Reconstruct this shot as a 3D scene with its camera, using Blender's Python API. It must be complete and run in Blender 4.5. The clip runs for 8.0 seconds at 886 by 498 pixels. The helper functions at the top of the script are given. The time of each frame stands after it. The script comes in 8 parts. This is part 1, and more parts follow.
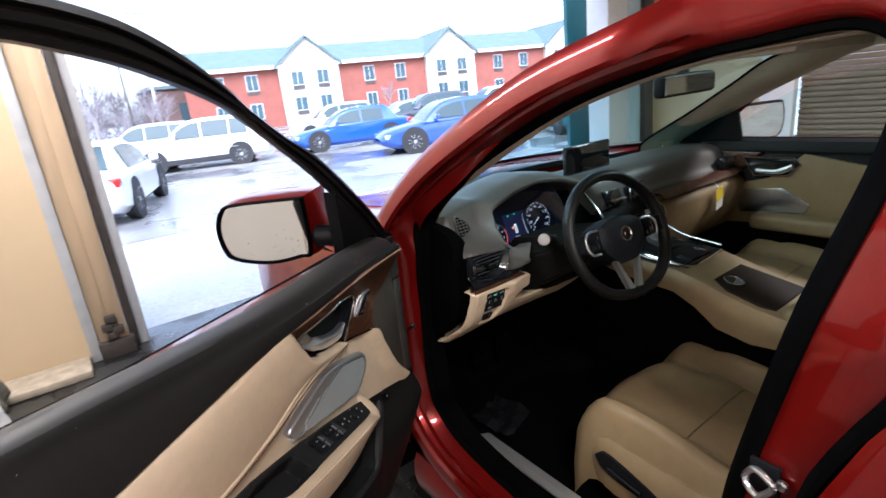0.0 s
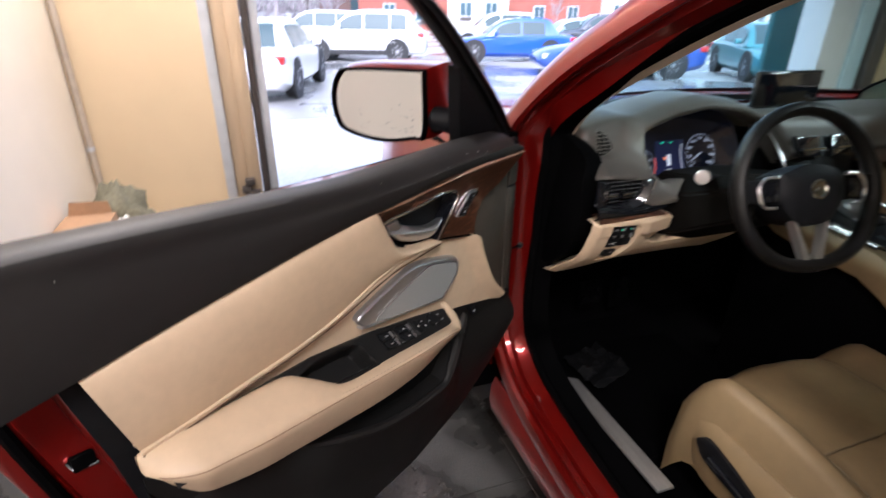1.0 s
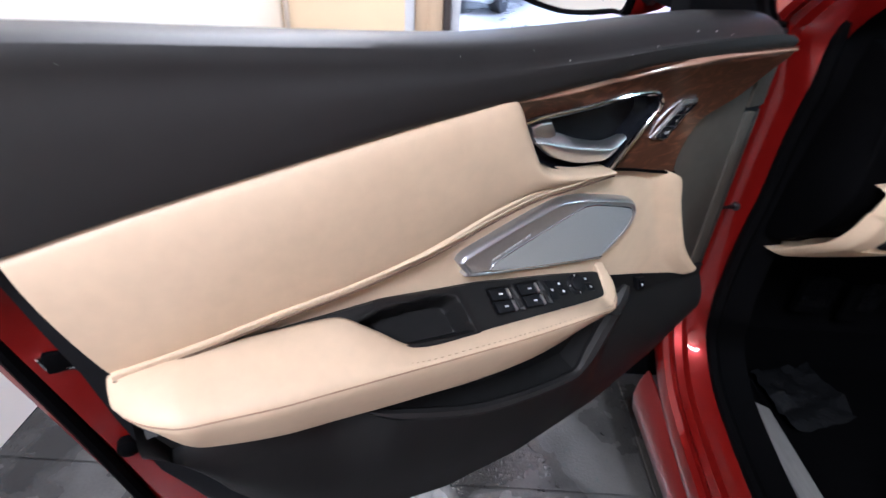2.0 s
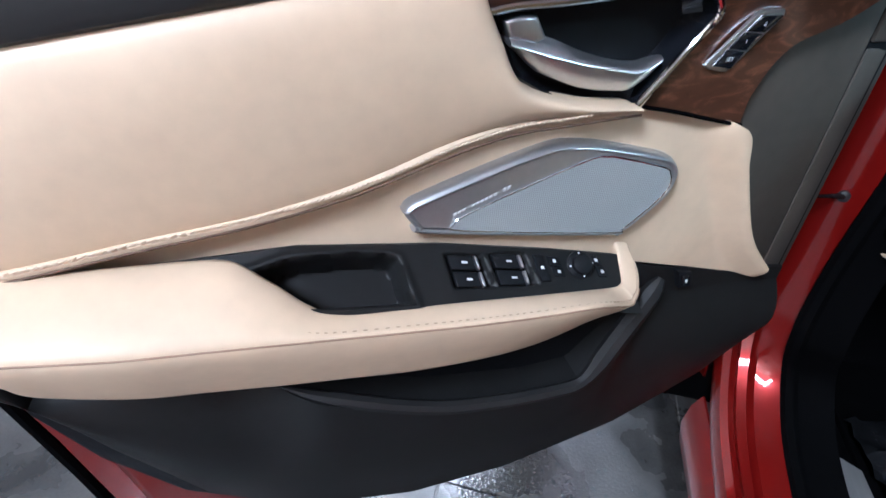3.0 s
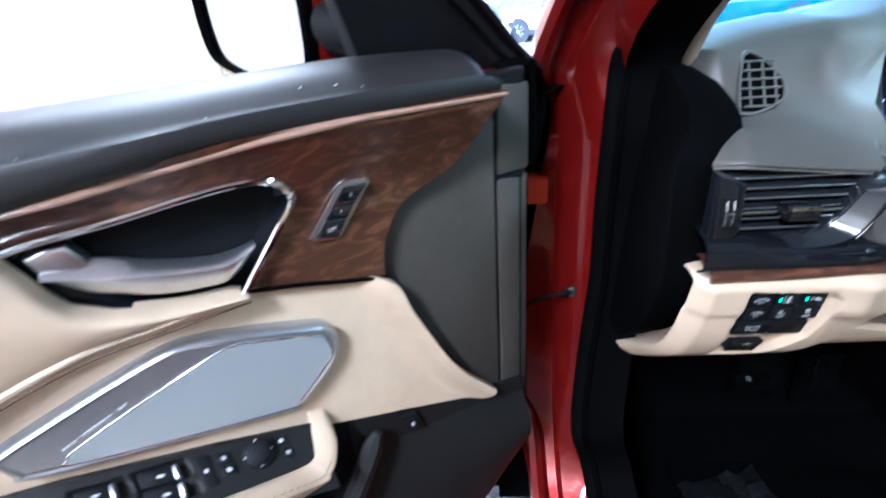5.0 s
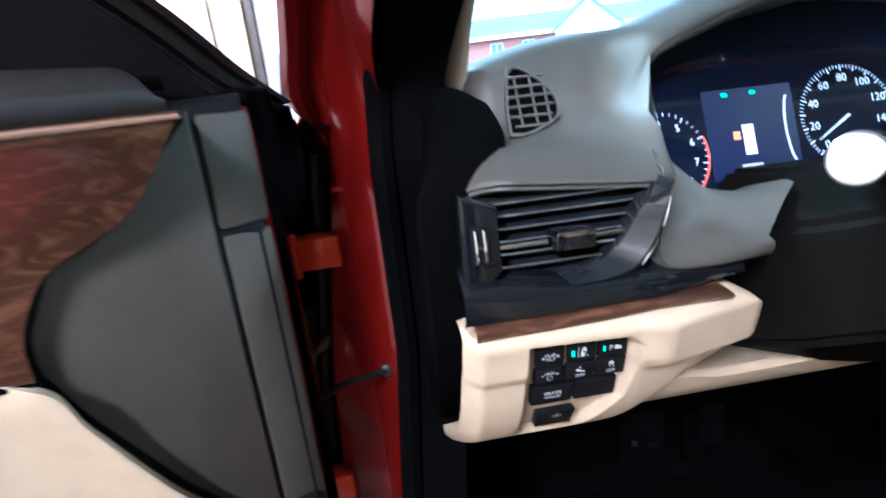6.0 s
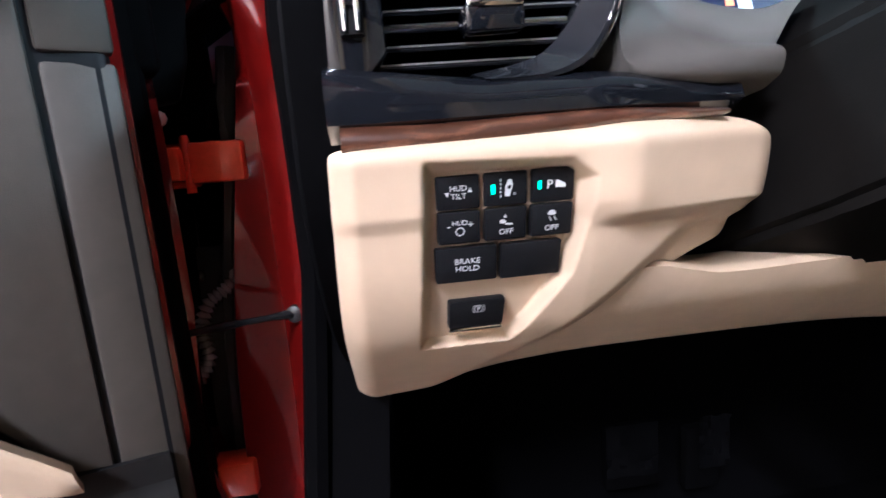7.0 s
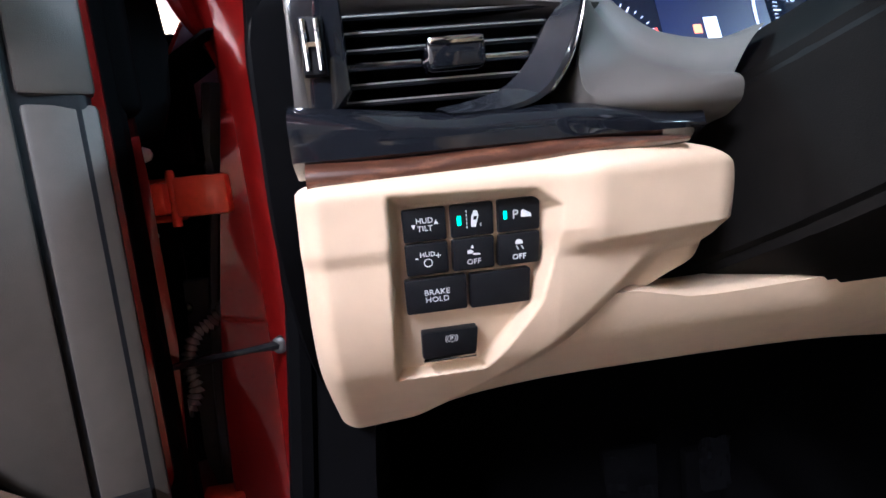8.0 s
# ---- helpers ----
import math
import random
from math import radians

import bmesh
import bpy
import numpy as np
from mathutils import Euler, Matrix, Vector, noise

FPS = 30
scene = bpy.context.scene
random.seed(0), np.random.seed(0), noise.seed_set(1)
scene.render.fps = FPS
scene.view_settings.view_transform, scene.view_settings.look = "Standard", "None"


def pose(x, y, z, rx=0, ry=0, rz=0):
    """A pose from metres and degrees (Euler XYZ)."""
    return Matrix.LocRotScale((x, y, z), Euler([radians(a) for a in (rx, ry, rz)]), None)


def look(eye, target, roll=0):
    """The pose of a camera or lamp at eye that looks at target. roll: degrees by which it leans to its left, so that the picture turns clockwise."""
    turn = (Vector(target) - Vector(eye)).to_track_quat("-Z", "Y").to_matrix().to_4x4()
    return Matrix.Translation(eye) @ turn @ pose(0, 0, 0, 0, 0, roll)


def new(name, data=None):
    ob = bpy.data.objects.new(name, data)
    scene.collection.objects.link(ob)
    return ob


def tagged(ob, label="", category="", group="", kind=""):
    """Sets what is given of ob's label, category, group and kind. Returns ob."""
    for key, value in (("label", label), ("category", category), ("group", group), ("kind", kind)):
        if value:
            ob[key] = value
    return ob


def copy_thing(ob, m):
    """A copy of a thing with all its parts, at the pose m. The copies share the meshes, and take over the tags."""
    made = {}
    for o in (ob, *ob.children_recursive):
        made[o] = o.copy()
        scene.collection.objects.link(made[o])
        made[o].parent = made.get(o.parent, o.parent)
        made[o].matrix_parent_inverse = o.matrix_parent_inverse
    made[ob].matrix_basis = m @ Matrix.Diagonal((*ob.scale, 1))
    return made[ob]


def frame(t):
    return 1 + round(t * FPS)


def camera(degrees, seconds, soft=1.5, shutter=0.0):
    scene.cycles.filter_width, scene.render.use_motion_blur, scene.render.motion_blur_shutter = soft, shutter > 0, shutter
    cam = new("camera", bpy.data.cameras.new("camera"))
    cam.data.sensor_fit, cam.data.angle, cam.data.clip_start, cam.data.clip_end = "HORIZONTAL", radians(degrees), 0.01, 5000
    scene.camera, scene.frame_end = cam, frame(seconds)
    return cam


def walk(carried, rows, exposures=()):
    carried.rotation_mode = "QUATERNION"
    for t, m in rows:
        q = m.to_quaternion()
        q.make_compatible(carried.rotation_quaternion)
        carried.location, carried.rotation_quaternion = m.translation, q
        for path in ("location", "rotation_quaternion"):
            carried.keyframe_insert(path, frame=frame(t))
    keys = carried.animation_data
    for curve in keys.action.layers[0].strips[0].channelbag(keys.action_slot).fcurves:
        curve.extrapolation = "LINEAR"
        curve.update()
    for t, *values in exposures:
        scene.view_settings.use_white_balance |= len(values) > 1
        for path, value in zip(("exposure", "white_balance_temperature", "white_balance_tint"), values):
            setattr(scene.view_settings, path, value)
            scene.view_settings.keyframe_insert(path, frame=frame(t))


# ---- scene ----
cam = camera(81.4, 8.0, shutter=0.4)
PATH = [
    (0, (-0.676, -1.186, 1.555), (0.417, 0.384, 0.973), -6.3),
    (0.5, (-0.633, -1.224, 1.519), (0.255, 0.452, 0.884), -3.8),
    (1, (-0.586, -1.078, 1.457), (0.032, 0.634, 0.626), 0.7),
    (1.5, (-0.554, -0.94, 1.39), (-0.225, 0.735, 0.348), 3.1),
    (1.7, (-0.536, -0.883, 1.356), (-0.344, 0.799, 0.292), 3.4),
    (2.8, (-0.344, -0.695, 1.204), (-0.702, 0.943, 0.114), 2.5),
    (3, (-0.344, -0.68, 1.195), (-0.698, 0.935, 0.069), 3.1),
    (3.5, (-0.336, -0.656, 1.188), (-0.696, 0.932, 0.027), 1.5),
    (4, (-0.33, -0.63, 1.198), (-0.6, 0.998, 0.068), 1.4),
    (4.5, (-0.239, -0.608, 1.24), (-0.244, 1.118, 0.229), -0.7),
    (5, (-0.083, -0.576, 1.263), (-0.197, 1.227, 0.405), -4.1),
    (5.2, (-0.029, -0.555, 1.276), (-0.161, 1.262, 0.451), -5.0),
    (6.3, (0.101, -0.439, 1.12), (0.362, 1.472, 0.59), -6.6),
    (6.5, (0.111, -0.416, 1.076), (0.349, 1.501, 0.56), -6.5),
    (7, (0.149, -0.4, 1.012), (0.36, 1.555, 0.648), -4.6),
    (7.5, (0.167, -0.405, 1.009), (0.4, 1.56, 0.721), -5.3),
    (8, (0.166, -0.404, 1.015), (0.379, 1.565, 0.739), -5.9),
]
# seconds, stops, kelvin, tint
EXPO = [(0.0, -0.42, 5350, 14), (0.5, -0.42, 5450, 17), (1.0, -0.32, 5550, 18), (1.5, 0.03, 5250, 18), (2.8, 0.47, 4500, 11), (4.0, 0.49, 4450, 11), (4.5, 0.72, 4400, 10), (5.0, 0.90, 4350, 10), (6.3, 0.98, 4700, 15), (7.0, 1.14, 4850, 20), (8.0, 1.20, 4780, 20)]
walk(cam, [(t, look(eye, target, roll)) for t, eye, target, roll in PATH], EXPO)

# ---------------------------------------------------------------- light
world = bpy.data.worlds.new("overcast_sky")
scene.world = world
world.use_nodes = True
wn = world.node_tree
bgn = wn.nodes["Background"]
skyt = wn.nodes.new("ShaderNodeTexSky")
skyt.sky_type = "NISHITA"
skyt.sun_disc = False
skyt.sun_elevation = radians(50)
skyt.sun_rotation = radians(209)
skyt.air_density, skyt.dust_density, skyt.ozone_density = 1.0, 4.0, 1.0
hsv = wn.nodes.new("ShaderNodeHueSaturation")
hsv.inputs["Saturation"].default_value = 0.45
wn.links.new(skyt.outputs[0], hsv.inputs["Color"])
wn.links.new(hsv.outputs[0], bgn.inputs[0])
bgn.inputs[1].default_value = 1.0


def lamp(name, kind, m, energy, colour, size=1.0, size_y=1.0):
    data = bpy.data.lights.new(name, kind)
    data.energy, data.color = energy, colour
    if kind == "AREA":
        data.shape, data.size, data.size_y = "RECTANGLE", size, size_y
    ob = new(name, data)
    ob.matrix_world = m
    return ob


sun = lamp("sun", "SUN", look((-12, -22, 30), (0, 0, 0)), 0.8, (1.0, 0.97, 0.93))
sun.data.angle = radians(15)
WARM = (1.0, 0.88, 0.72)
# assumed lamps, never in view, set to brighten wall, door and passenger side
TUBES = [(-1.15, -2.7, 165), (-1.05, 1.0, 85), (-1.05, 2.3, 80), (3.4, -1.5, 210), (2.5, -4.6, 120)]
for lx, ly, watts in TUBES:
    lamp("assumed_ceiling_lamp", "AREA", pose(lx, ly, 3.20, 0, 0, 0), watts, WARM, 0.22, 1.25)

# ---------------------------------------------------------------- materials


def mat(name, colour, rough=0.5, metal=0.0, coat=0.0, var=0.12, scale=30.0, bump=0.0, bscale=200.0, spec=0.5, second=None,
        emit=0.0, stretch=(1, 1, 1), rvar=0.0, blend=(0.35, 0.65), island=False):
    m = bpy.data.materials.new(name)
    m.use_nodes = True
    nt = m.node_tree
    b = nt.nodes["Principled BSDF"]
    b.inputs["Roughness"].default_value = rough
    b.inputs["Metallic"].default_value = metal
    b.inputs["Coat Weight"].default_value = coat
    b.inputs["Coat Roughness"].default_value = 0.04
    b.inputs["Specular IOR Level"].default_value = spec
    b.inputs["Base Color"].default_value = (*colour, 1)
    m.diffuse_color = (*colour, 1)
    co = nt.nodes.new("ShaderNodeTexCoord")
    mp = nt.nodes.new("ShaderNodeMapping")
    mp.inputs["Scale"].default_value = stretch
    nt.links.new(co.outputs["Object"], mp.inputs[0])
    if var > 0:
        n1 = nt.nodes.new("ShaderNodeTexNoise")
        n1.inputs["Scale"].default_value = scale
        n1.inputs["Detail"].default_value = 6
        n2 = nt.nodes.new("ShaderNodeTexNoise")
        n2.inputs["Scale"].default_value = scale * 0.13
        n2.inputs["Detail"].default_value = 3
        nt.links.new(mp.outputs[0], n1.inputs["Vector"])
        nt.links.new(mp.outputs[0], n2.inputs["Vector"])
        ad = nt.nodes.new("ShaderNodeMath")
        ad.operation = "ADD"
        nt.links.new(n1.outputs["Fac"], ad.inputs[0])
        nt.links.new(n2.outputs["Fac"], ad.inputs[1])
        mr = nt.nodes.new("ShaderNodeMapRange")
        mr.inputs["From Min"].default_value, mr.inputs["From Max"].default_value = 2 * blend[0], 2 * blend[1]
        nt.links.new(ad.outputs[0], mr.inputs[0])
        mx = nt.nodes.new("ShaderNodeMix")
        mx.data_type = "RGBA"
        lo = second or tuple(c * (1 - var) for c in colour)
        hi = colour if second else tuple(min(1, c * (1 + var)) for c in colour)
        mx.inputs["A"].default_value, mx.inputs["B"].default_value = (*lo, 1), (*hi, 1)
        nt.links.new(mr.outputs[0], mx.inputs["Factor"])
        nt.links.new(mx.outputs["Result"], b.inputs["Base Color"])
        if rvar:
            r2 = nt.nodes.new("ShaderNodeMapRange")
            r2.inputs["From Min"].default_value, r2.inputs["From Max"].default_value = 0.4, 0.6
            r2.inputs["To Min"].default_value, r2.inputs["To Max"].default_value = rough, min(1, rough + rvar)
            nt.links.new(n2.outputs["Fac"], r2.inputs[0])
            nt.links.new(r2.outputs[0], b.inputs["Roughness"])
    if bump > 0:
        n3 = nt.nodes.new("ShaderNodeTexNoise")
        n3.inputs["Scale"].default_value = bscale
        n3.inputs["Detail"].default_value = 3
        nt.links.new(mp.outputs[0], n3.inputs["Vector"])
        bp = nt.nodes.new("ShaderNodeBump")
        bp.inputs["Strength"].default_value = bump
        bp.inputs["Distance"].default_value = 0.25 / bscale
        nt.links.new(n3.outputs["Fac"], bp.inputs["Height"])
        nt.links.new(bp.outputs[0], b.inputs["Normal"])
    if emit:
        b.inputs["Emission Color"].default_value = (*colour, 1)
        b.inputs["Emission Strength"].default_value = emit
    return m


RED = mat("red_metallic_paint", (0.165, 0.0042, 0.0025), 0.30, 0.40, 0.65, 0.03, 40, spec=0.15)
WETRED = mat("rain_beaded_red_paint", (0.26, 0.008, 0.008), 0.38, 0.3, 0.7, 0.45, 90, bump=1.0, bscale=160, spec=0.1)
# hinge basecoat brightened to make up for light missing in the gap
HINGERED = mat("brightened_red_basecoat", (0.80, 0.085, 0.018), 0.32, 0.1, 0.4, 0.08, 200)
TAN = mat("tan_leather", (0.635, 0.497, 0.345), 0.48, var=0.05, scale=60, bump=0.25, bscale=900)
# same leather as TAN, darkened: the cabin's shade is in the colour
TANSHADED = mat("shaded_tan_leather", (0.245, 0.174, 0.088), 0.52, var=0.10, scale=25, bump=0.4, bscale=350)
SEAMTHREAD = mat("pale_seam_thread", (0.64, 0.52, 0.38), 0.75, var=0.1, scale=500)
THREAD = mat("tan_thread", (0.40, 0.30, 0.21), 0.8, var=0.1, scale=500)
BLACK = mat("black_grained_plastic", (0.008, 0.0085, 0.010), 0.50, var=0.15, scale=80, bump=0.7, bscale=1400, spec=0.14)
DOORBLACK = mat("charcoal_grained_plastic", (0.0115, 0.0115, 0.0115), 0.48, var=0.15, scale=80, bump=0.7, bscale=1400, spec=0.24)
# black trim plastic lightened: the light on the door edge is in the colour
GRAIN = mat("lightened_grained_plastic", (0.060, 0.053, 0.044), 0.5, var=0.12, scale=70, bump=0.8, bscale=1300, spec=0.4)
BELT = mat("charcoal_soft_plastic", (0.0135, 0.0132, 0.0132), 0.54, var=0.10, scale=60, bump=0.6, bscale=1600, spec=0.42)
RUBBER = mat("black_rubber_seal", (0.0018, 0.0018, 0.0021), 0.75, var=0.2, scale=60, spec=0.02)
FRAMEBLK = mat("satin_black_frame", (0.010, 0.0105, 0.012), 0.32, var=0.1, scale=60, spec=0.5)
GLOSSBLACK = mat("gloss_black_plastic", (0.008, 0.009, 0.012), 0.08, var=0.0, coat=0.5)
SILVER = mat("satin_silver_plastic", (0.64, 0.64, 0.66), 0.30, 0.95, var=0.05, scale=200)
SURROUND = mat("satin_silver_surround", (0.45, 0.46, 0.48), 0.30, 0.80, var=0.05, scale=200)
DARKSILVER = mat("dark_satin_silver", (0.44, 0.44, 0.46), 0.24, 0.85, var=0.05, scale=200)
CHROME = mat("chrome", (0.75, 0.75, 0.76), 0.10, 1.0, var=0.0)
GREIGE = mat("greige_dash_vinyl", (0.100, 0.094, 0.085), 0.46, var=0.06, scale=60, bump=0.5, bscale=1200)
PILLARTAN = mat("tan_grey_pillar_trim", (0.56, 0.49, 0.385), 0.8, var=0.08, scale=60, bump=0.4, bscale=900)
HEADLINER = mat("light_grey_headliner", (0.66, 0.62, 0.54), 0.9, var=0.06, scale=80, bump=0.3, bscale=900)
# blacker than carpet itself, so the colour holds the footwell's shade
CARPET = mat("shade_black_carpet", (0.0018, 0.0018, 0.0021), 0.95, var=0.3, scale=300, bump=0.8, bscale=700, spec=0.02)
STEEL = mat("brushed_steel_plate", (0.60, 0.60, 0.59), 0.38, 0.7, var=0.12, scale=60, stretch=(14, 1, 1))
BEIGEWALL = mat("beige_painted_wall", (0.62, 0.49, 0.315), 0.75, var=0.05, scale=3, bump=0.25, bscale=120)
# wall colour lightened in place of the strong light on the west wall
PALEWALL = mat("lightened_wall_paint", (0.82, 0.75, 0.63), 0.75, var=0.04, scale=3, bump=0.25, bscale=120)
TRIMPAINT = mat("worn_tan_door_track", (0.50, 0.38, 0.25), 0.6, var=0.25, scale=9, stretch=(1, 1, 0.15))
GREYMETAL = mat("grey_painted_metal", (0.50, 0.52, 0.55), 0.5, var=0.12, scale=12)
WHITEPAINT = mat("white_paint", (0.78, 0.78, 0.77), 0.5, var=0.05, scale=10)
CEIL = mat("ceiling_panel", (0.36, 0.34, 0.31), 0.85, var=0.05, scale=5)
BROWNRIB = mat("brown_corrugated_metal", (0.19, 0.145, 0.10), 0.55, var=0.15, scale=14, stretch=(1, 1, 6))
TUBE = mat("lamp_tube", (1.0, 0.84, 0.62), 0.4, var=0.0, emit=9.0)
LED = mat("green_indicator", (0.03, 0.80, 0.38), 0.4, var=0.0, emit=1.6)
MARK = mat("white_marking", (0.66, 0.68, 0.70), 0.5, var=0.0)
LITMARK = mat("lit_marking", (0.75, 0.80, 0.88), 0.5, var=0.0, emit=0.5)
YELLOW = mat("yellow_card", (0.85, 0.62, 0.03), 0.6, var=0.05, scale=50)
CARD = mat("brown_cardboard", (0.38, 0.23, 0.13), 0.85, var=0.12, scale=40)
PAPER = mat("white_paper", (0.75, 0.75, 0.72), 0.7, var=0.08, scale=30)
RAG = mat("olive_grey_cloth", (0.17, 0.16, 0.11), 0.9, var=0.35, scale=40, bump=0.6, bscale=80)
DARKFRAME = mat("dark_bronze_metal", (0.06, 0.05, 0.045), 0.45, var=0.2, scale=20)
TEAL = mat("teal_glass_panel", (0.03, 0.16, 0.19), 0.10, var=0.1, scale=3)


def wood_material():
    m = bpy.data.materials.new("dark_walnut_trim")
    m.use_nodes = True
    nt = m.node_tree
    b = nt.nodes["Principled BSDF"]
    co = nt.nodes.new("ShaderNodeTexCoord")
    mp = nt.nodes.new("ShaderNodeMapping")
    mp.inputs["Rotation"].default_value = (0.2, 0.5, 0.5)
    mp.inputs["Scale"].default_value = (1.0, 1.0, 2.6)
    wv = nt.nodes.new("ShaderNodeTexNoise")
    wv.inputs["Scale"].default_value = 19
    wv.inputs["Distortion"].default_value = 2.6
    wv.inputs["Detail"].default_value = 5
    fine = nt.nodes.new("ShaderNodeTexNoise")
    fine.inputs["Scale"].default_value = 420
    nt.links.new(co.outputs["Object"], mp.inputs[0])
    nt.links.new(mp.outputs[0], wv.inputs["Vector"])
    nt.links.new(mp.outputs[0], fine.inputs["Vector"])
    ramp = nt.nodes.new("ShaderNodeValToRGB")
    ramp.color_ramp.elements[0].color = (0.030, 0.012, 0.0065, 1)
    ramp.color_ramp.elements[1].color = (0.27, 0.115, 0.058, 1)
    ramp.color_ramp.elements.new(0.60).color = (0.062, 0.024, 0.0125, 1)
    ad = nt.nodes.new("ShaderNodeMath")
    ad.operation = "MULTIPLY_ADD"
    nt.links.new(fine.outputs["Fac"], ad.inputs[0])
    ad.inputs[1].default_value = 0.20
    nt.links.new(wv.outputs["Fac"], ad.inputs[2])
    nt.links.new(ad.outputs[0], ramp.inputs[0])
    nt.links.new(ramp.outputs[0], b.inputs["Base Color"])
    b.inputs["Roughness"].default_value = 0.30
    b.inputs["Coat Weight"].default_value = 0.9
    b.inputs["Coat Roughness"].default_value = 0.12
    return m


def glass_material(name, tint, rough=0.02):
    m = bpy.data.materials.new(name)
    m.use_nodes = True
    nt = m.node_tree
    out = nt.nodes["Material Output"]
    nt.nodes.remove(nt.nodes["Principled BSDF"])
    tr = nt.nodes.new("ShaderNodeBsdfTransparent")
    tr.inputs[0].default_value = (*tint, 1)
    gl = nt.nodes.new("ShaderNodeBsdfGlossy")
    gl.inputs["Roughness"].default_value = rough
    lw = nt.nodes.new("ShaderNodeLayerWeight")
    lw.inputs[0].default_value = 0.5
    fr = nt.nodes.new("ShaderNodeMath")
    fr.operation = "POWER"
    fr.inputs[1].default_value = 4.0
    nt.links.new(lw.outputs["Facing"], fr.inputs[0])
    mx = nt.nodes.new("ShaderNodeMixShader")
    nt.links.new(fr.outputs[0], mx.inputs[0])
    nt.links.new(tr.outputs[0], mx.inputs[1])
    nt.links.new(gl.outputs[0], mx.inputs[2])
    nt.links.new(mx.outputs[0], out.inputs[0])
    return m


def ground_material(name, dry, wet, scale, wet_rough, dry_rough, lo=0.42, hi=0.58):
    """Wet patches on a floor: darker and glossier where the puddles lie."""
    m = bpy.data.materials.new(name)
    m.use_nodes = True
    nt = m.node_tree
    b = nt.nodes["Principled BSDF"]
    co = nt.nodes.new("ShaderNodeNewGeometry")
    pud = nt.nodes.new("ShaderNodeTexNoise")
    pud.inputs["Scale"].default_value = scale
    pud.inputs["Detail"].default_value = 5
    gr = nt.nodes.new("ShaderNodeTexNoise")
    gr.inputs["Scale"].default_value = scale * 40
    gr.inputs["Detail"].default_value = 4
    for node in (pud, gr):
        nt.links.new(co.outputs["Position"], node.inputs["Vector"])
    step = nt.nodes.new("ShaderNodeMapRange")
    step.inputs["From Min"].default_value, step.inputs["From Max"].default_value = lo, hi
    nt.links.new(pud.outputs["Fac"], step.inputs[0])
    mx = nt.nodes.new("ShaderNodeMix")
    mx.data_type = "RGBA"
    mx.inputs["A"].default_value, mx.inputs["B"].default_value = (*dry, 1), (*wet, 1)
    nt.links.new(step.outputs[0], mx.inputs["Factor"])
    mul = nt.nodes.new("ShaderNodeMix")
    mul.data_type = "RGBA"
    mul.blend_type = "OVERLAY"
    mul.inputs["Factor"].default_value = 0.35
    nt.links.new(mx.outputs["Result"], mul.inputs["A"])
    nt.links.new(gr.outputs["Fac"], mul.inputs["B"])
    nt.links.new(mul.outputs["Result"], b.inputs["Base Color"])
    rr = nt.nodes.new("ShaderNodeMapRange")
    rr.inputs["To Min"].default_value, rr.inputs["To Max"].default_value = dry_rough, wet_rough
    nt.links.new(step.outputs[0], rr.inputs[0])
    nt.links.new(rr.outputs[0], b.inputs["Roughness"])
    bp = nt.nodes.new("ShaderNodeBump")
    bp.inputs["Strength"].default_value = 0.25
    bp.inputs["Distance"].default_value = 0.004
    nt.links.new(gr.outputs["Fac"], bp.inputs["Height"])
    nt.links.new(bp.outputs[0], b.inputs["Normal"])
    return m


WOOD = wood_material()
GLASS = glass_material("clear_glass", (0.88, 0.96, 0.97))
SCREENGLASS = glass_material("tinted_windscreen_glass", (0.60, 0.82, 0.85))
WET_LOT = ground_material("wet_concrete_lot", (0.26, 0.255, 0.25), (0.13, 0.13, 0.135), 0.35, 0.14, 0.5)
APRON = ground_material("pale_wet_concrete", (0.48, 0.48, 0.48), (0.36, 0.36, 0.37), 0.6, 0.2, 0.55)
FLOORTILE = ground_material("wet_garage_tile", (0.040, 0.039, 0.037), (0.014, 0.014, 0.0138), 3.0, 0.10, 0.45)

# ---------------------------------------------------------------- mesh tools


def place(name, me, material, parent=None, label="", kind=""):
    ob = new(name, me)
    if material:
        me.materials.clear()
        me.materials.append(material)
    if parent:
        ob.parent = parent
        root = parent
        while root.parent:
            root = root.parent
        if parent is root:
            ob.matrix_parent_inverse = root.matrix_basis.inverted()
    return tagged(ob, label, kind=kind)


def part(name, bm, material, parent=None, label="", smooth=True, sharp=35, kind=""):
    bmesh.ops.recalc_face_normals(bm, faces=bm.faces[:])
    me = bpy.data.meshes.new(name)
    bm.to_mesh(me)
    bm.free()
    if smooth:
        me.polygons.foreach_set("use_smooth", [True] * len(me.polygons))
        me.set_sharp_from_angle(angle=radians(sharp))
    return place(name, me, material, parent, label, kind)


def thing(name, at, label, category, group="", kind=""):
    ob = new(name)
    ob.matrix_basis = Matrix.Translation(at)
    ob.empty_display_size = 0.1
    return tagged(ob, label, category, group, kind)


def cr(points, n):
    """n + 1 points on a smooth curve through the given ones."""
    p = [np.array(q, float) for q in points]
    p = [2 * p[0] - p[1]] + p + [2 * p[-1] - p[-2]]
    out = []
    segs = len(p) - 3
    for i in range(n + 1):
        s = i / n * segs
        k = min(int(s), segs - 1)
        t = s - k
        a, b, c, d = p[k:k + 4]
        out.append(0.5 * (2 * b + (c - a) * t + (2 * a - 5 * b + 4 * c - d) * t * t + (3 * b - a - 3 * c + d) * t ** 3))
    return out


def fn(points):
    """A function through the (x, value) pairs, given with rising x."""
    xs, ys = [q[0] for q in points], [q[1] for q in points]
    return lambda x: float(np.interp(x, xs, ys))


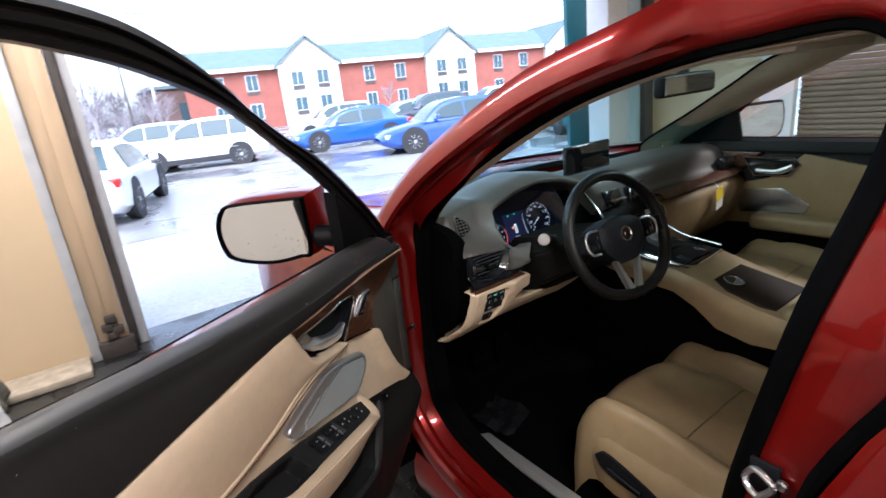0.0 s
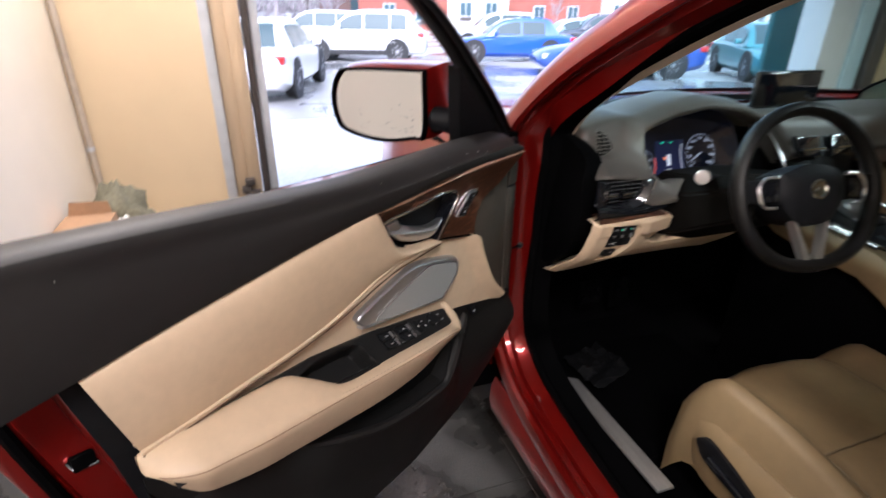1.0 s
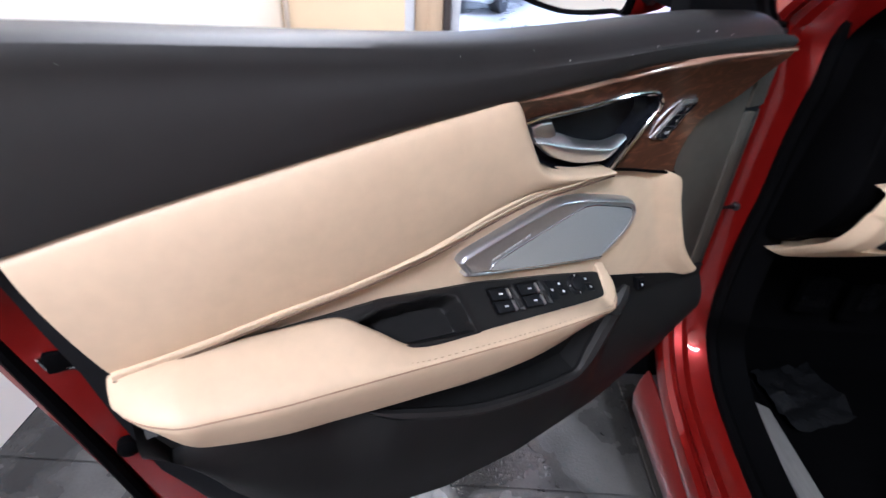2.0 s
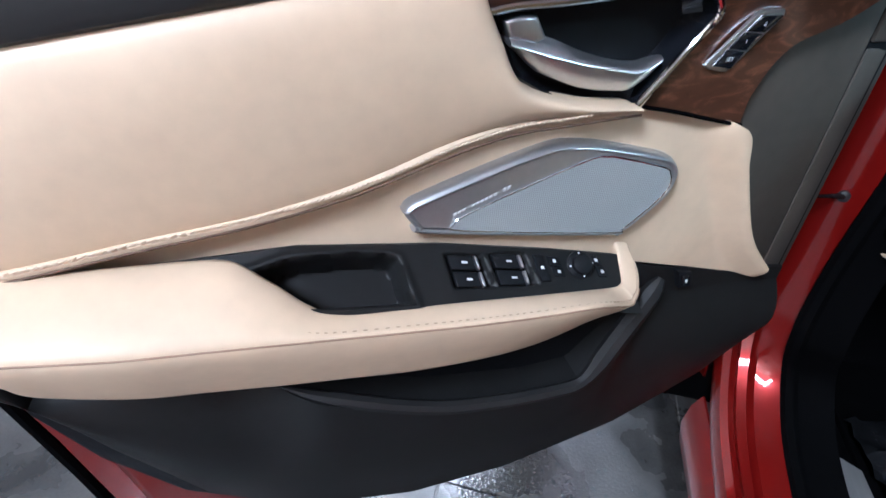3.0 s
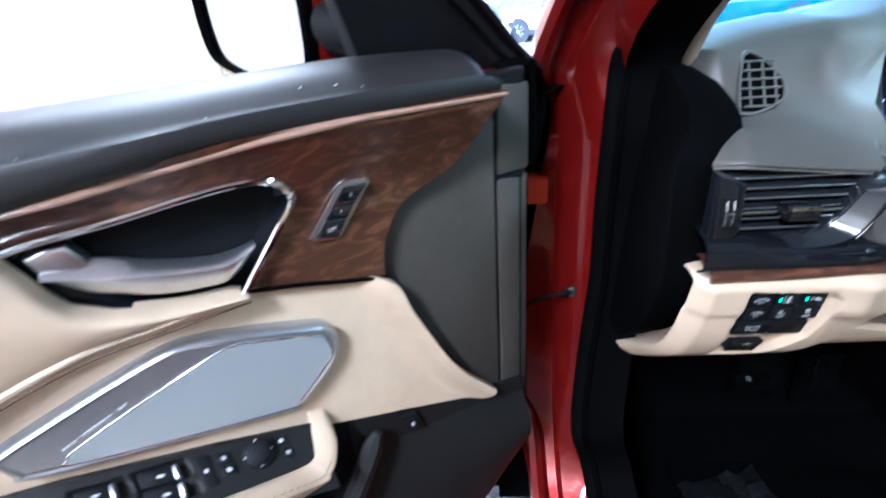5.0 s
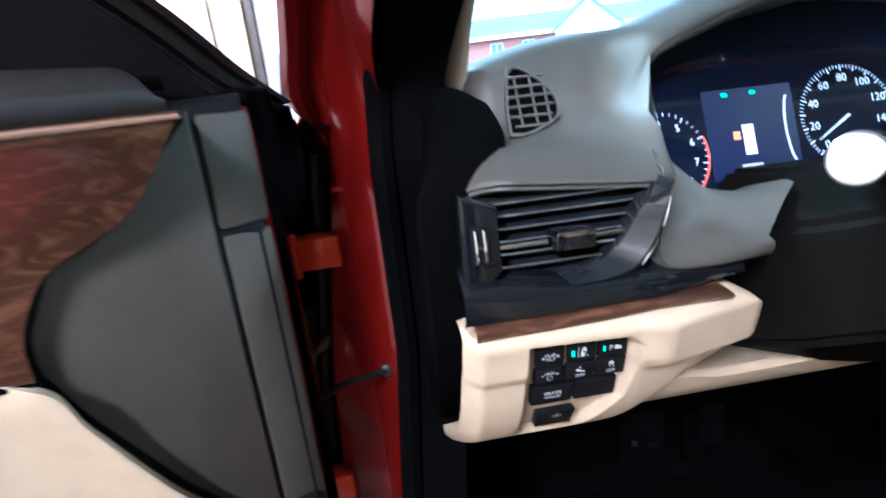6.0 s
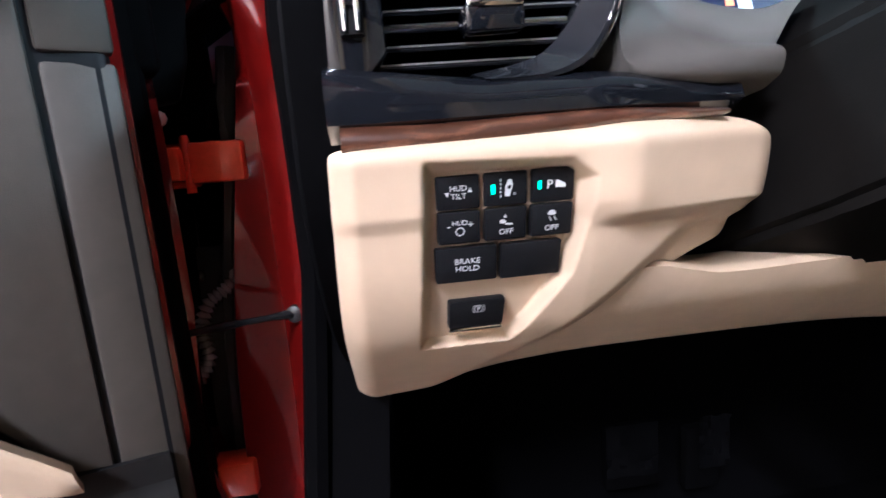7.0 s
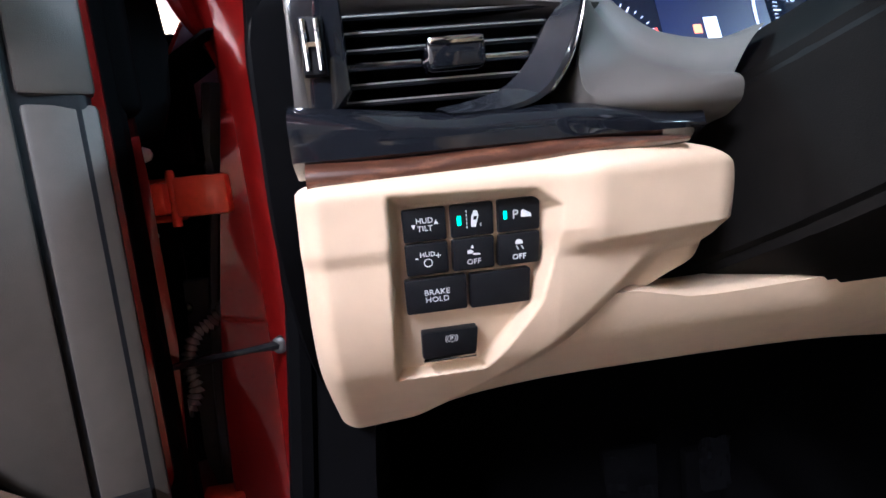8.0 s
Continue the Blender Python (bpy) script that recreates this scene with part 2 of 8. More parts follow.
def sfn(points):
    """As fn, with a smooth curve through the pairs."""
    q = cr(points, 40 * len(points))
    xs, ys = [p[0] for p in q], [p[1] for p in q]
    return lambda x: float(np.interp(x, xs, ys))


def grid(bm, rows, close=False, flip=False):
    vs = [[bm.verts.new(tuple(q)) for q in r] for r in rows]
    for i in range(len(vs) - 1):
        m = len(vs[i])
        for j in range(m if close else m - 1):
            bm.faces.new((vs[i][j], vs[i][(j + 1) % m], vs[i + 1][(j + 1) % m], vs[i + 1][j]))
    return vs


def loft(bm, rings, caps=True):
    vs = grid(bm, rings, close=True)
    if caps:
        bm.faces.new(vs[0])
        bm.faces.new(list(reversed(vs[-1])))
    return vs


def sheet(bm, rows, thick, back):
    """A skin of that thickness: the rows of points, and a second layer set off by thick along back."""
    off = np.array(back, float) * thick
    n, m = len(rows), len(rows[0])
    f = [[bm.verts.new(tuple(q)) for q in r] for r in rows]
    g = [[bm.verts.new(tuple(np.array(q) + off)) for q in r] for r in rows]
    for i in range(n - 1):
        for j in range(m - 1):
            bm.faces.new((f[i][j], f[i][j + 1], f[i + 1][j + 1], f[i + 1][j]))
            bm.faces.new((g[i][j], g[i + 1][j], g[i + 1][j + 1], g[i][j + 1]))
    rim = [(i, 0) for i in range(n)] + [(n - 1, j) for j in range(1, m)] + [(i, m - 1) for i in range(n - 2, -1, -1)] + [(0, j) for j in range(m - 2, 0, -1)]
    for (a, b), (c, d) in zip(rim, rim[1:] + rim[:1]):
        bm.faces.new((f[a][b], f[c][d], g[c][d], g[a][b]))


def box(bm, x0, x1, y0, y1, z0, z1, bevel=0.0, seg=2, f=None):
    vs = [bm.verts.new((x, y, z)) for x in (x0, x1) for y in (y0, y1) for z in (z0, z1)]
    es = set()
    for q in ((0, 1, 3, 2), (4, 6, 7, 5), (0, 4, 5, 1), (2, 3, 7, 6), (0, 2, 6, 4), (1, 5, 7, 3)):
        face = bm.faces.new([vs[i] for i in q])
        es.update(face.edges)
    new_vs = vs
    if bevel:
        r = bmesh.ops.bevel(bm, geom=list(es), offset=bevel, segments=seg, affect="EDGES", profile=0.5)
        new_vs = list({v for face in r["faces"] for v in face.verts} | {v for v in vs if v.is_valid})
    if f:
        for v in new_vs:
            v.co = f(*v.co)
    return new_vs


def plate(bm, outline, a0, a1, f, bevel=0.0, seg=2):
    """A flat piece: the outline (p, q), from depth a0 to a1, through f(p, depth, q)."""
    lo = [bm.verts.new((p, a0, q)) for p, q in outline]
    hi = [bm.verts.new((p, a1, q)) for p, q in outline]
    n = len(lo)
    bm.faces.new(lo)
    top = bm.faces.new(list(reversed(hi)))
    for i in range(n):
        bm.faces.new((lo[i], hi[i], hi[(i + 1) % n], lo[(i + 1) % n]))
    vs = lo + hi
    if bevel:
        r = bmesh.ops.bevel(bm, geom=list(top.edges), offset=bevel, segments=seg, affect="EDGES", profile=0.5)
        vs = list({v for face in r["faces"] for v in face.verts} | {v for v in vs if v.is_valid})
    for v in vs:
        v.co = f(*v.co)


def tube(bm, pts, radius, seg=8, caps=True):
    pts = [np.array(q, float) for q in pts]
    rings = []
    up = np.array((0.13, 0.27, 0.95))
    for i, q in enumerate(pts):
        t = pts[min(i + 1, len(pts) - 1)] - pts[max(i - 1, 0)]
        t = t / (np.linalg.norm(t) + 1e-9)
        a = np.cross(t, up)
        a /= np.linalg.norm(a) + 1e-9
        b = np.cross(t, a)
        r = radius[i] if isinstance(radius, (list, tuple)) else radius
        rings.append([q + r * (math.cos(k) * a + math.sin(k) * b) for k in np.linspace(0, 2 * math.pi, seg, endpoint=False)])
    loft(bm, rings, caps)


def disc(bm, c, axis, profile, seg=24):
    """A turned shape round axis at c: (radius, height along the axis) pairs."""
    axis = np.array(axis, float)
    axis /= np.linalg.norm(axis)
    a = np.cross(axis, (0.02, 0.05, 1.0) if abs(axis[2]) < 0.9 else (1.0, 0, 0))
    a /= np.linalg.norm(a)
    b = np.cross(axis, a)
    c = np.array(c, float)
    rings = [[c + h * axis + r * (math.cos(k) * a + math.sin(k) * b) for k in np.linspace(0, 2 * math.pi, seg, endpoint=False)] for r, h in profile]
    loft(bm, rings)


def writing(name, text, size, m, material, parent, align="CENTER"):
    """Letters from the built-in font, as a mesh, in the plane of m."""
    cu = bpy.data.curves.new(name, "FONT")
    cu.body, cu.size, cu.align_x, cu.align_y, cu.extrude = text, size, align, "CENTER", 0.0001
    cu.resolution_u = 2
    tmp = new("letters", cu)
    me = bpy.data.meshes.new_from_object(tmp.evaluated_get(bpy.context.evaluated_depsgraph_get()))
    bpy.data.objects.remove(tmp)
    me.transform(m)
    return place(name, me, material, parent)


# ---------------------------------------------------------------- the garage

YW = 3.0
bm = bmesh.new()
box(bm, -1.9, 6.2, -7.0, YW + 0.35, -0.12, -0.004)
floor = part("floor", bm, FLOORTILE, None, smooth=False)
tagged(floor, "wet grey garage floor of large tiles", "floor", kind="structure")


def wall(name, label, mtl, *boxes):
    bm = bmesh.new()
    for q in boxes:
        box(bm, *q)
    return tagged(part(name, bm, mtl, None, smooth=False), label, "wall", kind="structure")


wall("wall_west", "plain garage wall, coloured paler for the strong light on it", PALEWALL, (-1.9, -1.70, -7.0, YW, 0, 3.5))
wall("wall_north", "beige painted wall beside the open garage door", BEIGEWALL, (-1.9, -0.80, YW, YW + 0.25, 0, 3.5), (-0.80, 5.40, YW, YW + 0.25, 2.95, 3.5), (5.40, 6.2, YW, YW + 0.25, 0, 3.5))
wall("wall_east", "plain painted garage wall", BEIGEWALL, (6.0, 6.2, 1.45, YW, 0, 3.5), (6.0, 6.2, -7.0, -3.2, 0, 3.5), (6.0, 6.2, -3.2, 1.45, 2.6, 3.5))
wall("wall_south", "beige painted garage wall", BEIGEWALL, (-1.9, 6.2, -7.2, -7.0, 0, 3.5))
bm = bmesh.new()
box(bm, -1.9, 6.2, -7.2, YW + 0.25, 3.5, 3.65)
tagged(part("ceiling", bm, CEIL, None, smooth=False), "pale plain garage ceiling", "ceiling", kind="structure")

# fixtures out of view, added to carry the assumed ceiling lamps
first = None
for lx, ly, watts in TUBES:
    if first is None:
        first = thing("assumed_ceiling_light", (lx, ly, 3.5), "assumed fluorescent ceiling light, out of view, switched on", "ceiling light", "garage ceiling lights")
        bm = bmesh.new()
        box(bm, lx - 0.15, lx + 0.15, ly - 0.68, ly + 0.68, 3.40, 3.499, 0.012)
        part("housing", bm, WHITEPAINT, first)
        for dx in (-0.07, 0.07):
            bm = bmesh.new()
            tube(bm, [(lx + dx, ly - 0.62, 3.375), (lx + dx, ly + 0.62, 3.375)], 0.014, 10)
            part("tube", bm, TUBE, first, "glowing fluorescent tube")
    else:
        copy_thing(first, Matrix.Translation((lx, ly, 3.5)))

# the open door's jamb and track
jamb = thing("door_jamb", (-0.6, YW, 0), "tan painted steel jamb of the open garage door, worn", "door jamb", kind="structure")
for x0, x1, y0, y1, m, nm in ((-0.86, -0.795, YW - 0.04, YW + 0.02, GREYMETAL, "edge_angle"), (-0.795, -0.70, YW + 0.005, YW + 0.27, TRIMPAINT, "jamb_board"),
                              (-0.70, -0.605, YW - 0.015, YW + 0.27, TRIMPAINT, "jamb_board"), (-0.60, -0.55, YW + 0.02, YW + 0.24, DARKFRAME, "weather_seal"), (-0.55, -0.485, YW + 0.06, YW + 0.30, GREYMETAL, "outer_angle")):
    bm = bmesh.new()
    box(bm, x0, x1, y0, y1, 0, 2.95, 0.004)
    part(nm, bm, m, jamb)
bm = bmesh.new()
box(bm, -0.80, -0.58, YW - 0.07, YW + 0.0, 0, 0.12, 0.004)
part("foot_plate", bm, DARKFRAME, jamb, "dark rusty foot plate")
bm = bmesh.new()
for k, (bx, bz) in enumerate(((-0.72, 0.20), (-0.69, 0.26), (-0.66, 0.17), (-0.70, 0.14))):
    box(bm, bx - 0.035, bx + 0.035, YW - 0.075, YW - 0.02, bz, bz + 0.05, 0.006)
part("bottom_bracket", bm, DARKFRAME, jamb, "dark metal roller bracket")

# right jamb, pilaster and corrugated door on the east side
bm = bmesh.new()
box(bm, 5.00, 5.40, YW - 0.02, YW + 0.3, 0, 2.95, 0.01)
tagged(part("trim", bm, WHITEPAINT), "white painted door jamb", "trim", kind="structure")
bm = bmesh.new()
box(bm, 5.402, 5.62, YW - 0.05, YW - 0.002, 0, 2.95, 0.006)
tagged(part("trim", bm, mat("pale_blue_paint", (0.50, 0.64, 0.70), 0.5, var=0.08, scale=9)), "pale blue painted jamb strip", "trim", kind="structure")
bm = bmesh.new()
box(bm, 5.66, 5.84, YW - 0.10, YW - 0.002, 0, 2.95, 0.006)
tagged(part("trim", bm, DARKFRAME), "dark bronze door track", "trim", kind="structure")
bm = bmesh.new()
box(bm, 5.88, 6.0, 1.25, 1.60, 0, 3.5, 0.01)
tagged(part("pilaster", bm, WHITEPAINT), "white painted wall pilaster", "pilaster", kind="structure")
roll = thing("door_2", (6.1, -1.0, 0), "brown corrugated roll-up door, closed", "door", kind="structure")
for k in range(44):
    bm = bmesh.new()
    z0 = 0.02 + k * 0.0585
    grid(bm, [[(6.02 + dx, y, z0 + dz) for dx, dz in ((0.10, 0), (0.006, 0.001), (0.001, 0.008), (0.0, 0.028), (0.002, 0.048), (0.008, 0.0545), (0.10, 0.0555))] for y in (-3.2, 1.24)])
    part("slat", bm, BROWNRIB, roll, sharp=60)

bm = bmesh.new()
box(bm, -1.698, -0.865, 2.70, 2.998, 0.001, 0.055, 0.012, 2)
tagged(part("kerb", bm, mat("dusty_pale_concrete", (0.50, 0.43, 0.33), 0.8, var=0.3, scale=14, bump=0.6, bscale=60)), "pale dusty concrete kerb along the wall foot", "kerb", kind="structure")
# clutter on the floor in the corner
box1 = thing("cardboard_box", (-1.55, 2.1, 0), "small open brown cardboard box with yellow end flap", "box")
bm = bmesh.new()
box(bm, -1.685, -1.43, 1.98, 2.24, 0.0, 0.38, 0.004)
part("body", bm, CARD, box1)
bm = bmesh.new()
box(bm, -1.683, -1.585, 1.968, 1.9785, 0.22, 0.37, 0.001)
part("yellow_label", bm, YELLOW, box1, "bright yellow label")
bm = bmesh.new()
plate(bm, [(-1.67, 0.38), (-1.45, 0.38), (-1.46, 0.45), (-1.65, 0.46)], 2.228, 2.234, lambda p, a, q: Vector((p, a, q)))
part("flap", bm, CARD, box1)


def crumple(name, c, size, mtl, label, category, seed):
    bm = bmesh.new()
    bmesh.ops.create_icosphere(bm, subdivisions=4, radius=1.0)
    for v in bm.verts:
        k = 1 + 0.45 * noise.noise(v.co * 2.3 + Vector((seed, 0, 0))) + 0.18 * noise.noise(v.co * 6)
        v.co = Vector((v.co.x * size[0] * k, v.co.y * size[1] * k, max(-0.25, v.co.z) * size[2] * k)) + Vector(c) + Vector((0, 0, 0.25 * size[2]))
    return tagged(part(name, bm, mtl, None, sharp=180), label, category)


pipe_ = thing("corner_pipe", (-1.66, 2.96, 0), "thin greyish pipe running up the wall corner", "pipe")
bm = bmesh.new()
tube(bm, [(-1.665, 2.962, 0.0), (-1.665, 2.962, 3.49)], 0.020, 12)
part("tube", bm, mat("grey_beige_paint", (0.42, 0.36, 0.29), 0.6, var=0.15, scale=20), pipe_)
for z in (0.6, 1.8, 3.0):
    bm = bmesh.new()
    disc(bm, (-1.665, 2.962, z), (0, 0, 1), [(0.026, -0.015), (0.026, 0.015)], 12)
    part("pipe_clip", bm, GREYMETAL, pipe_)
crumple("rag_heap", (-1.50, 2.60, 0.03), (0.18, 0.16, 0.31), RAG, "crumpled olive work rags heaped in the corner", "rags", 3)
crumple("plastic_bag", (-1.42, 2.36, 0.0), (0.12, 0.10, 0.22), PAPER, "crumpled white plastic bag on the floor", "bag", 7)
# ---------------------------------------------------------------- outside

bm = bmesh.new()
rr = random.Random(31)
for k in range(150):
    r = 0.0016 + 0.0045 * rr.random() ** 2
    disc(bm, (rr.uniform(-0.36, 0.03), rr.uniform(0.02, 0.50), 0.0005), (0, 0, 1), [(r, -0.001), (r * 0.85, r * 0.35), (r * 0.45, r * 0.6)], 7)
tagged(part("water_drops", bm, GLASS, None), "water drops on the tiles under the open door", "water", kind="stuff")
GZ = -0.10
bm = bmesh.new()
n = 28
rows = []
for i in range(n + 1):
    rows.append([((j / n - 0.5) * 2400, YW + 0.34 + (i / n) ** 3 * 1500, GZ) for j in range(n + 1)])
grid(bm, rows)
tagged(part("ground", bm, WET_LOT, None, smooth=False), "wet grey concrete parking lot with puddles", "ground", kind="structure")
bm = bmesh.new()
box(bm, -0.55, 5.6, YW + 0.35, YW + 0.75, GZ + 0.002, -0.02)
tagged(part("ramp", bm, APRON, None, smooth=False), "wet concrete door threshold", "threshold", kind="structure")
bm = bmesh.new()
box(bm, -30, 40, YW + 0.36, 7.5, GZ + 0.001, GZ + 0.006)
tagged(part("pavement", bm, APRON, None, smooth=False), "pale wet concrete apron before the garage", "pavement", kind="structure")
for x0, x1, y0, y1, z1 in ((-30, 40, 7.5, 7.53, 0.005), (1.10, 1.115, YW + 0.8, 7.5, 0.008), (5.9, 5.915, YW + 0.4, 7.5, 0.008), (-3.7, -3.685, YW + 0.4, 7.5, 0.008), (-30, 40, 14.2, 14.23, 0.004)):
    bm = bmesh.new()
    box(bm, x0, x1, y0, y1, GZ + 0.0005, GZ + z1)
    tagged(part("concrete_joint", bm, RUBBER, None, smooth=False), "dark joint between concrete slabs", "joint", "slab joints", kind="structure")

CARGLASS = mat("car_window_glass", (0.045, 0.07, 0.078), 0.12, var=0.0, spec=0.25)
TYRE = mat("black_tyre", (0.02, 0.02, 0.021), 0.75, var=0.2, scale=40)
ALLOY = mat("silver_alloy", (0.38, 0.38, 0.40), 0.4, 0.5, var=0.05, scale=40)
LAMPRED = mat("red_tail_lamp", (0.5, 0.01, 0.01), 0.2, var=0.0, coat=0.5)
LAMPCLEAR = mat("clear_headlamp", (0.6, 0.62, 0.65), 0.12, 0.3, var=0.0)


def parked_car(label, colour, at, heading, suv=False):
    """A parked car, nose along its own +y."""
    paint = mat("parked_car_paint", colour, 0.3, 0.1, 0.9, 0.04, 30)
    car = thing("parked_car", (0, 0, 0), label, "car", "cars in the lot")
    H = 1.66 if suv else 1.45
    zb, belt = (0.24, 1.02) if suv else (0.17, 0.90)
    st = [(-2.32, 0.70, 0.42, belt - 0.22), (-2.22, 0.86, 0.26, belt - 0.05), (-1.7, 0.93, zb, belt), (-0.9, 0.94, zb, belt), (0.2, 0.94, zb, belt - 0.02),
          (0.95, 0.93, zb, belt - 0.06), (1.7, 0.91, zb, belt - 0.16), (2.15, 0.82, 0.26, belt - 0.27), (2.33, 0.62, 0.36, belt - 0.40)]
    rings = []
    for y, hw, z0, z1 in [tuple(q) for q in cr(st, 28)]:
        sec = [(-hw * 0.82, z0), (-hw * 0.97, z0 + 0.12), (-hw, (z0 + z1) / 2), (-hw * 0.97, z1 - 0.07), (-hw * 0.86, z1), (0, z1 + 0.03), (hw * 0.86, z1), (hw * 0.97, z1 - 0.07), (hw, (z0 + z1) / 2), (hw * 0.97, z0 + 0.12), (hw * 0.82, z0)]
        rings.append([(x, y, z) for x, z in sec])
    bm = bmesh.new()
    loft(bm, rings)
    part("body", bm, paint, car)
    rear = -2.1 if suv else -1.75
    prof = [(rear, belt - 0.02), (rear + 0.38, H - 0.10), (rear + 0.75, H - 0.01), (-0.35, H), (0.15, H - 0.05), (0.55, (H + belt) / 2 + 0.08), (1.05, belt - 0.05)]
    rings = []
    for y, z in [tuple(q) for q in cr(prof, 24)]:
        k = max(0.0, (z - belt) / (H - belt))
        rings.append([(-0.86 + 0.0 * k, y, belt - 0.06), (-0.84 + 0.20 * k, y, max(belt - 0.05, z - 0.05)), (-0.70 + 0.12 * k, y, max(belt - 0.04, z)), (0.70 - 0.12 * k, y, max(belt - 0.04, z)), (0.84 - 0.20 * k, y, max(belt - 0.05, z - 0.05)), (0.86, y, belt - 0.06)])
    bm = bmesh.new()
    loft(bm, rings)
    part("cabin", bm, paint, car)
    pc = cr(prof, 24)
    zin = sorted((q[0], q[1]) for q in pc)
    zroof = fn(zin)

    def side_x(z):
        k = max(0.0, (z - belt) / (H - belt))
        return 0.862 - 0.215 * k + 0.006

    for sx in (-1, 1):
        for y0, y1 in ((rear + 0.42, rear + 0.98), (rear + 1.02, -0.22), (-0.16, 0.62)) if suv else ((rear + 0.62, -0.32), (-0.26, 0.60)):
            bm = bmesh.new()
            rows = []
            for y in np.linspace(y0, y1, 7):
                zt = max(belt + 0.05, zroof(y) - 0.11)
                rows.append([(sx * side_x(z), y, z) for z in np.linspace(belt + 0.02, zt, 4)])
            sheet(bm, rows, 0.02, (-sx, 0, 0))
            part("side_window", bm, CARGLASS, car, "dark side window")
    for y0, y1, nm in ((0.98, 0.24, "windscreen"), (rear + 0.05, rear + 0.40, "rear_window")):
        bm = bmesh.new()
        rows = []
        for y in np.linspace(y0, y1, 5):
            z = zroof(y) + 0.008
            k = max(0.0, (z - belt) / (H - belt))
            rows.append([(x, y, z) for x in np.linspace(-0.66 + 0.12 * k, 0.66 - 0.12 * k, 5)])
        sheet(bm, rows, 0.02, (0, 0, -1))
        part(nm, bm, CARGLASS, car, "dark windscreen glass")
    for sx in (-1, 1):
        if suv:
            bm = bmesh.new()
            box(bm, min(sx * 0.90, sx * 0.955), max(sx * 0.90, sx * 0.955), -0.98, 1.0, 0.22, 0.40, 0.02)
            part("sill_cladding", bm, TYRE, car)
        for wy in (-1.36, 1.38):
            bm = bmesh.new()
            disc(bm, (sx * 0.80, wy, 0.36), (sx, 0, 0), [(0.02, 0.06), (0.40, 0.06), (0.41, 0.138), (0.35, 0.139)], 24)
            part("wheel_arch", bm, TYRE, car)
            bm = bmesh.new()
            disc(bm, (sx * 0.80, wy, 0.345), (sx, 0, 0), [(0.20, -0.1), (0.31, -0.11), (0.345, -0.07), (0.345, 0.11), (0.32, 0.135), (0.245, 0.14), (0.235, 0.12), (0.05, 0.115)], 28)
            wh = part("wheel", bm, TYRE, car)
            bm = bmesh.new()
            disc(bm, (sx * 0.80, wy, 0.345), (sx, 0, 0), [(0.235, 0.121), (0.24, 0.138), (0.21, 0.138), (0.20, 0.12)], 28)
            for k in range(10):
                a = k * 2 * math.pi / 10 + 0.3 + 0.12 * (k % 2)
                c, s = math.cos(a), math.sin(a)
                tube(bm, [(sx * 0.925, wy + 0.03 * c, 0.345 + 0.03 * s), (sx * 0.93, wy + 0.215 * c, 0.345 + 0.215 * s)], 0.014, 6)
            disc(bm, (sx * 0.80, wy, 0.345), (sx, 0, 0), [(0.06, 0.116), (0.055, 0.14), (0.02, 0.142)], 12)
            part("rim", bm, ALLOY, wh, "silver alloy rim")
        bm = bmesh.new()
        box(bm, sx * 0.62, sx * 0.88, -2.27, -2.02, belt - 0.22, belt - 0.06, 0.03)
        part("tail_lamp", bm, LAMPRED, car, "red tail lamp")
        bm = bmesh.new()
        box(bm, sx * 0.56, sx * 0.82, 2.02, 2.22, belt - 0.42, belt - 0.29, 0.03)
        part("headlamp", bm, LAMPCLEAR, car, "clear headlamp")
        bm = bmesh.new()
        box(bm, sx * 0.90, sx * 1.08, 0.58, 0.70, belt - 0.0, belt + 0.14, 0.03)
        part("mirror", bm, paint, car)
    car.matrix_basis = pose(at[0], at[1], GZ, 0, 0, heading)
    for ob in car.children:
        ob.matrix_parent_inverse = Matrix()
    return car


parked_car("white sedan parked beside the garage, seen from behind", (0.80, 0.81, 0.83), (-0.18, 11.5), -17)
parked_car("white parked SUV with alloy wheels on wet ground", (0.66, 0.67, 0.69), (3.4, 18.75), 68, True)
parked_car("silver grey sport utility behind the white one", (0.36, 0.38, 0.40), (2.3, 23.6), 70, True)
parked_car("bright blue parked sedan", (0.012, 0.075, 0.42), (8.64, 17.5), 73)
parked_car("blue parked car wet with rain", (0.025, 0.075, 0.33), (9.3, 12.1), 72)
parked_car("silver car parked further back", (0.45, 0.50, 0.55), (11.0, 24.0), 75, True)
parked_car("dark parked SUV further back", (0.04, 0.05, 0.07), (15.5, 22.0), 75, True)
parked_car("pale blue parked sedan", (0.30, 0.42, 0.50), (14.6, 22.9), 75)
parked_car("white parked car across the lot", (0.75, 0.77, 0.79), (20.5, 22.5), 75, True)
parked_car("silver sedan near the hotel", (0.45, 0.48, 0.52), (26.0, 24.0), 75)
parked_car("teal sedan parked beyond the garage opening", (0.05, 0.20, 0.23), (13.3, 10.6), 150)

# hotel: two storeys, brick, with pale gabled bays
BRICK = mat("red_brick", (0.25, 0.082, 0.060), 0.85, var=0.12, scale=8)
STUCCO = mat("cream_stucco", (0.56, 0.53, 0.47), 0.85, var=0.05, scale=4)
SHINGLE = mat("grey_green_shingle", (0.115, 0.165, 0.175), 0.85, var=0.12, scale=6)
WINGLASS = mat("hotel_window_glass", (0.05, 0.09, 0.11), 0.08, var=0.2, scale=0.6)
hotel = thing("hotel_building", (21, 50, GZ), "two-storey red brick hotel with cream gabled bays and grey shingle roof", "building")
HM = pose(21.2, 50.2, GZ, 0, 0, -11.8)


def hp(x, y, z):
    return HM @ Vector((x, y, z))


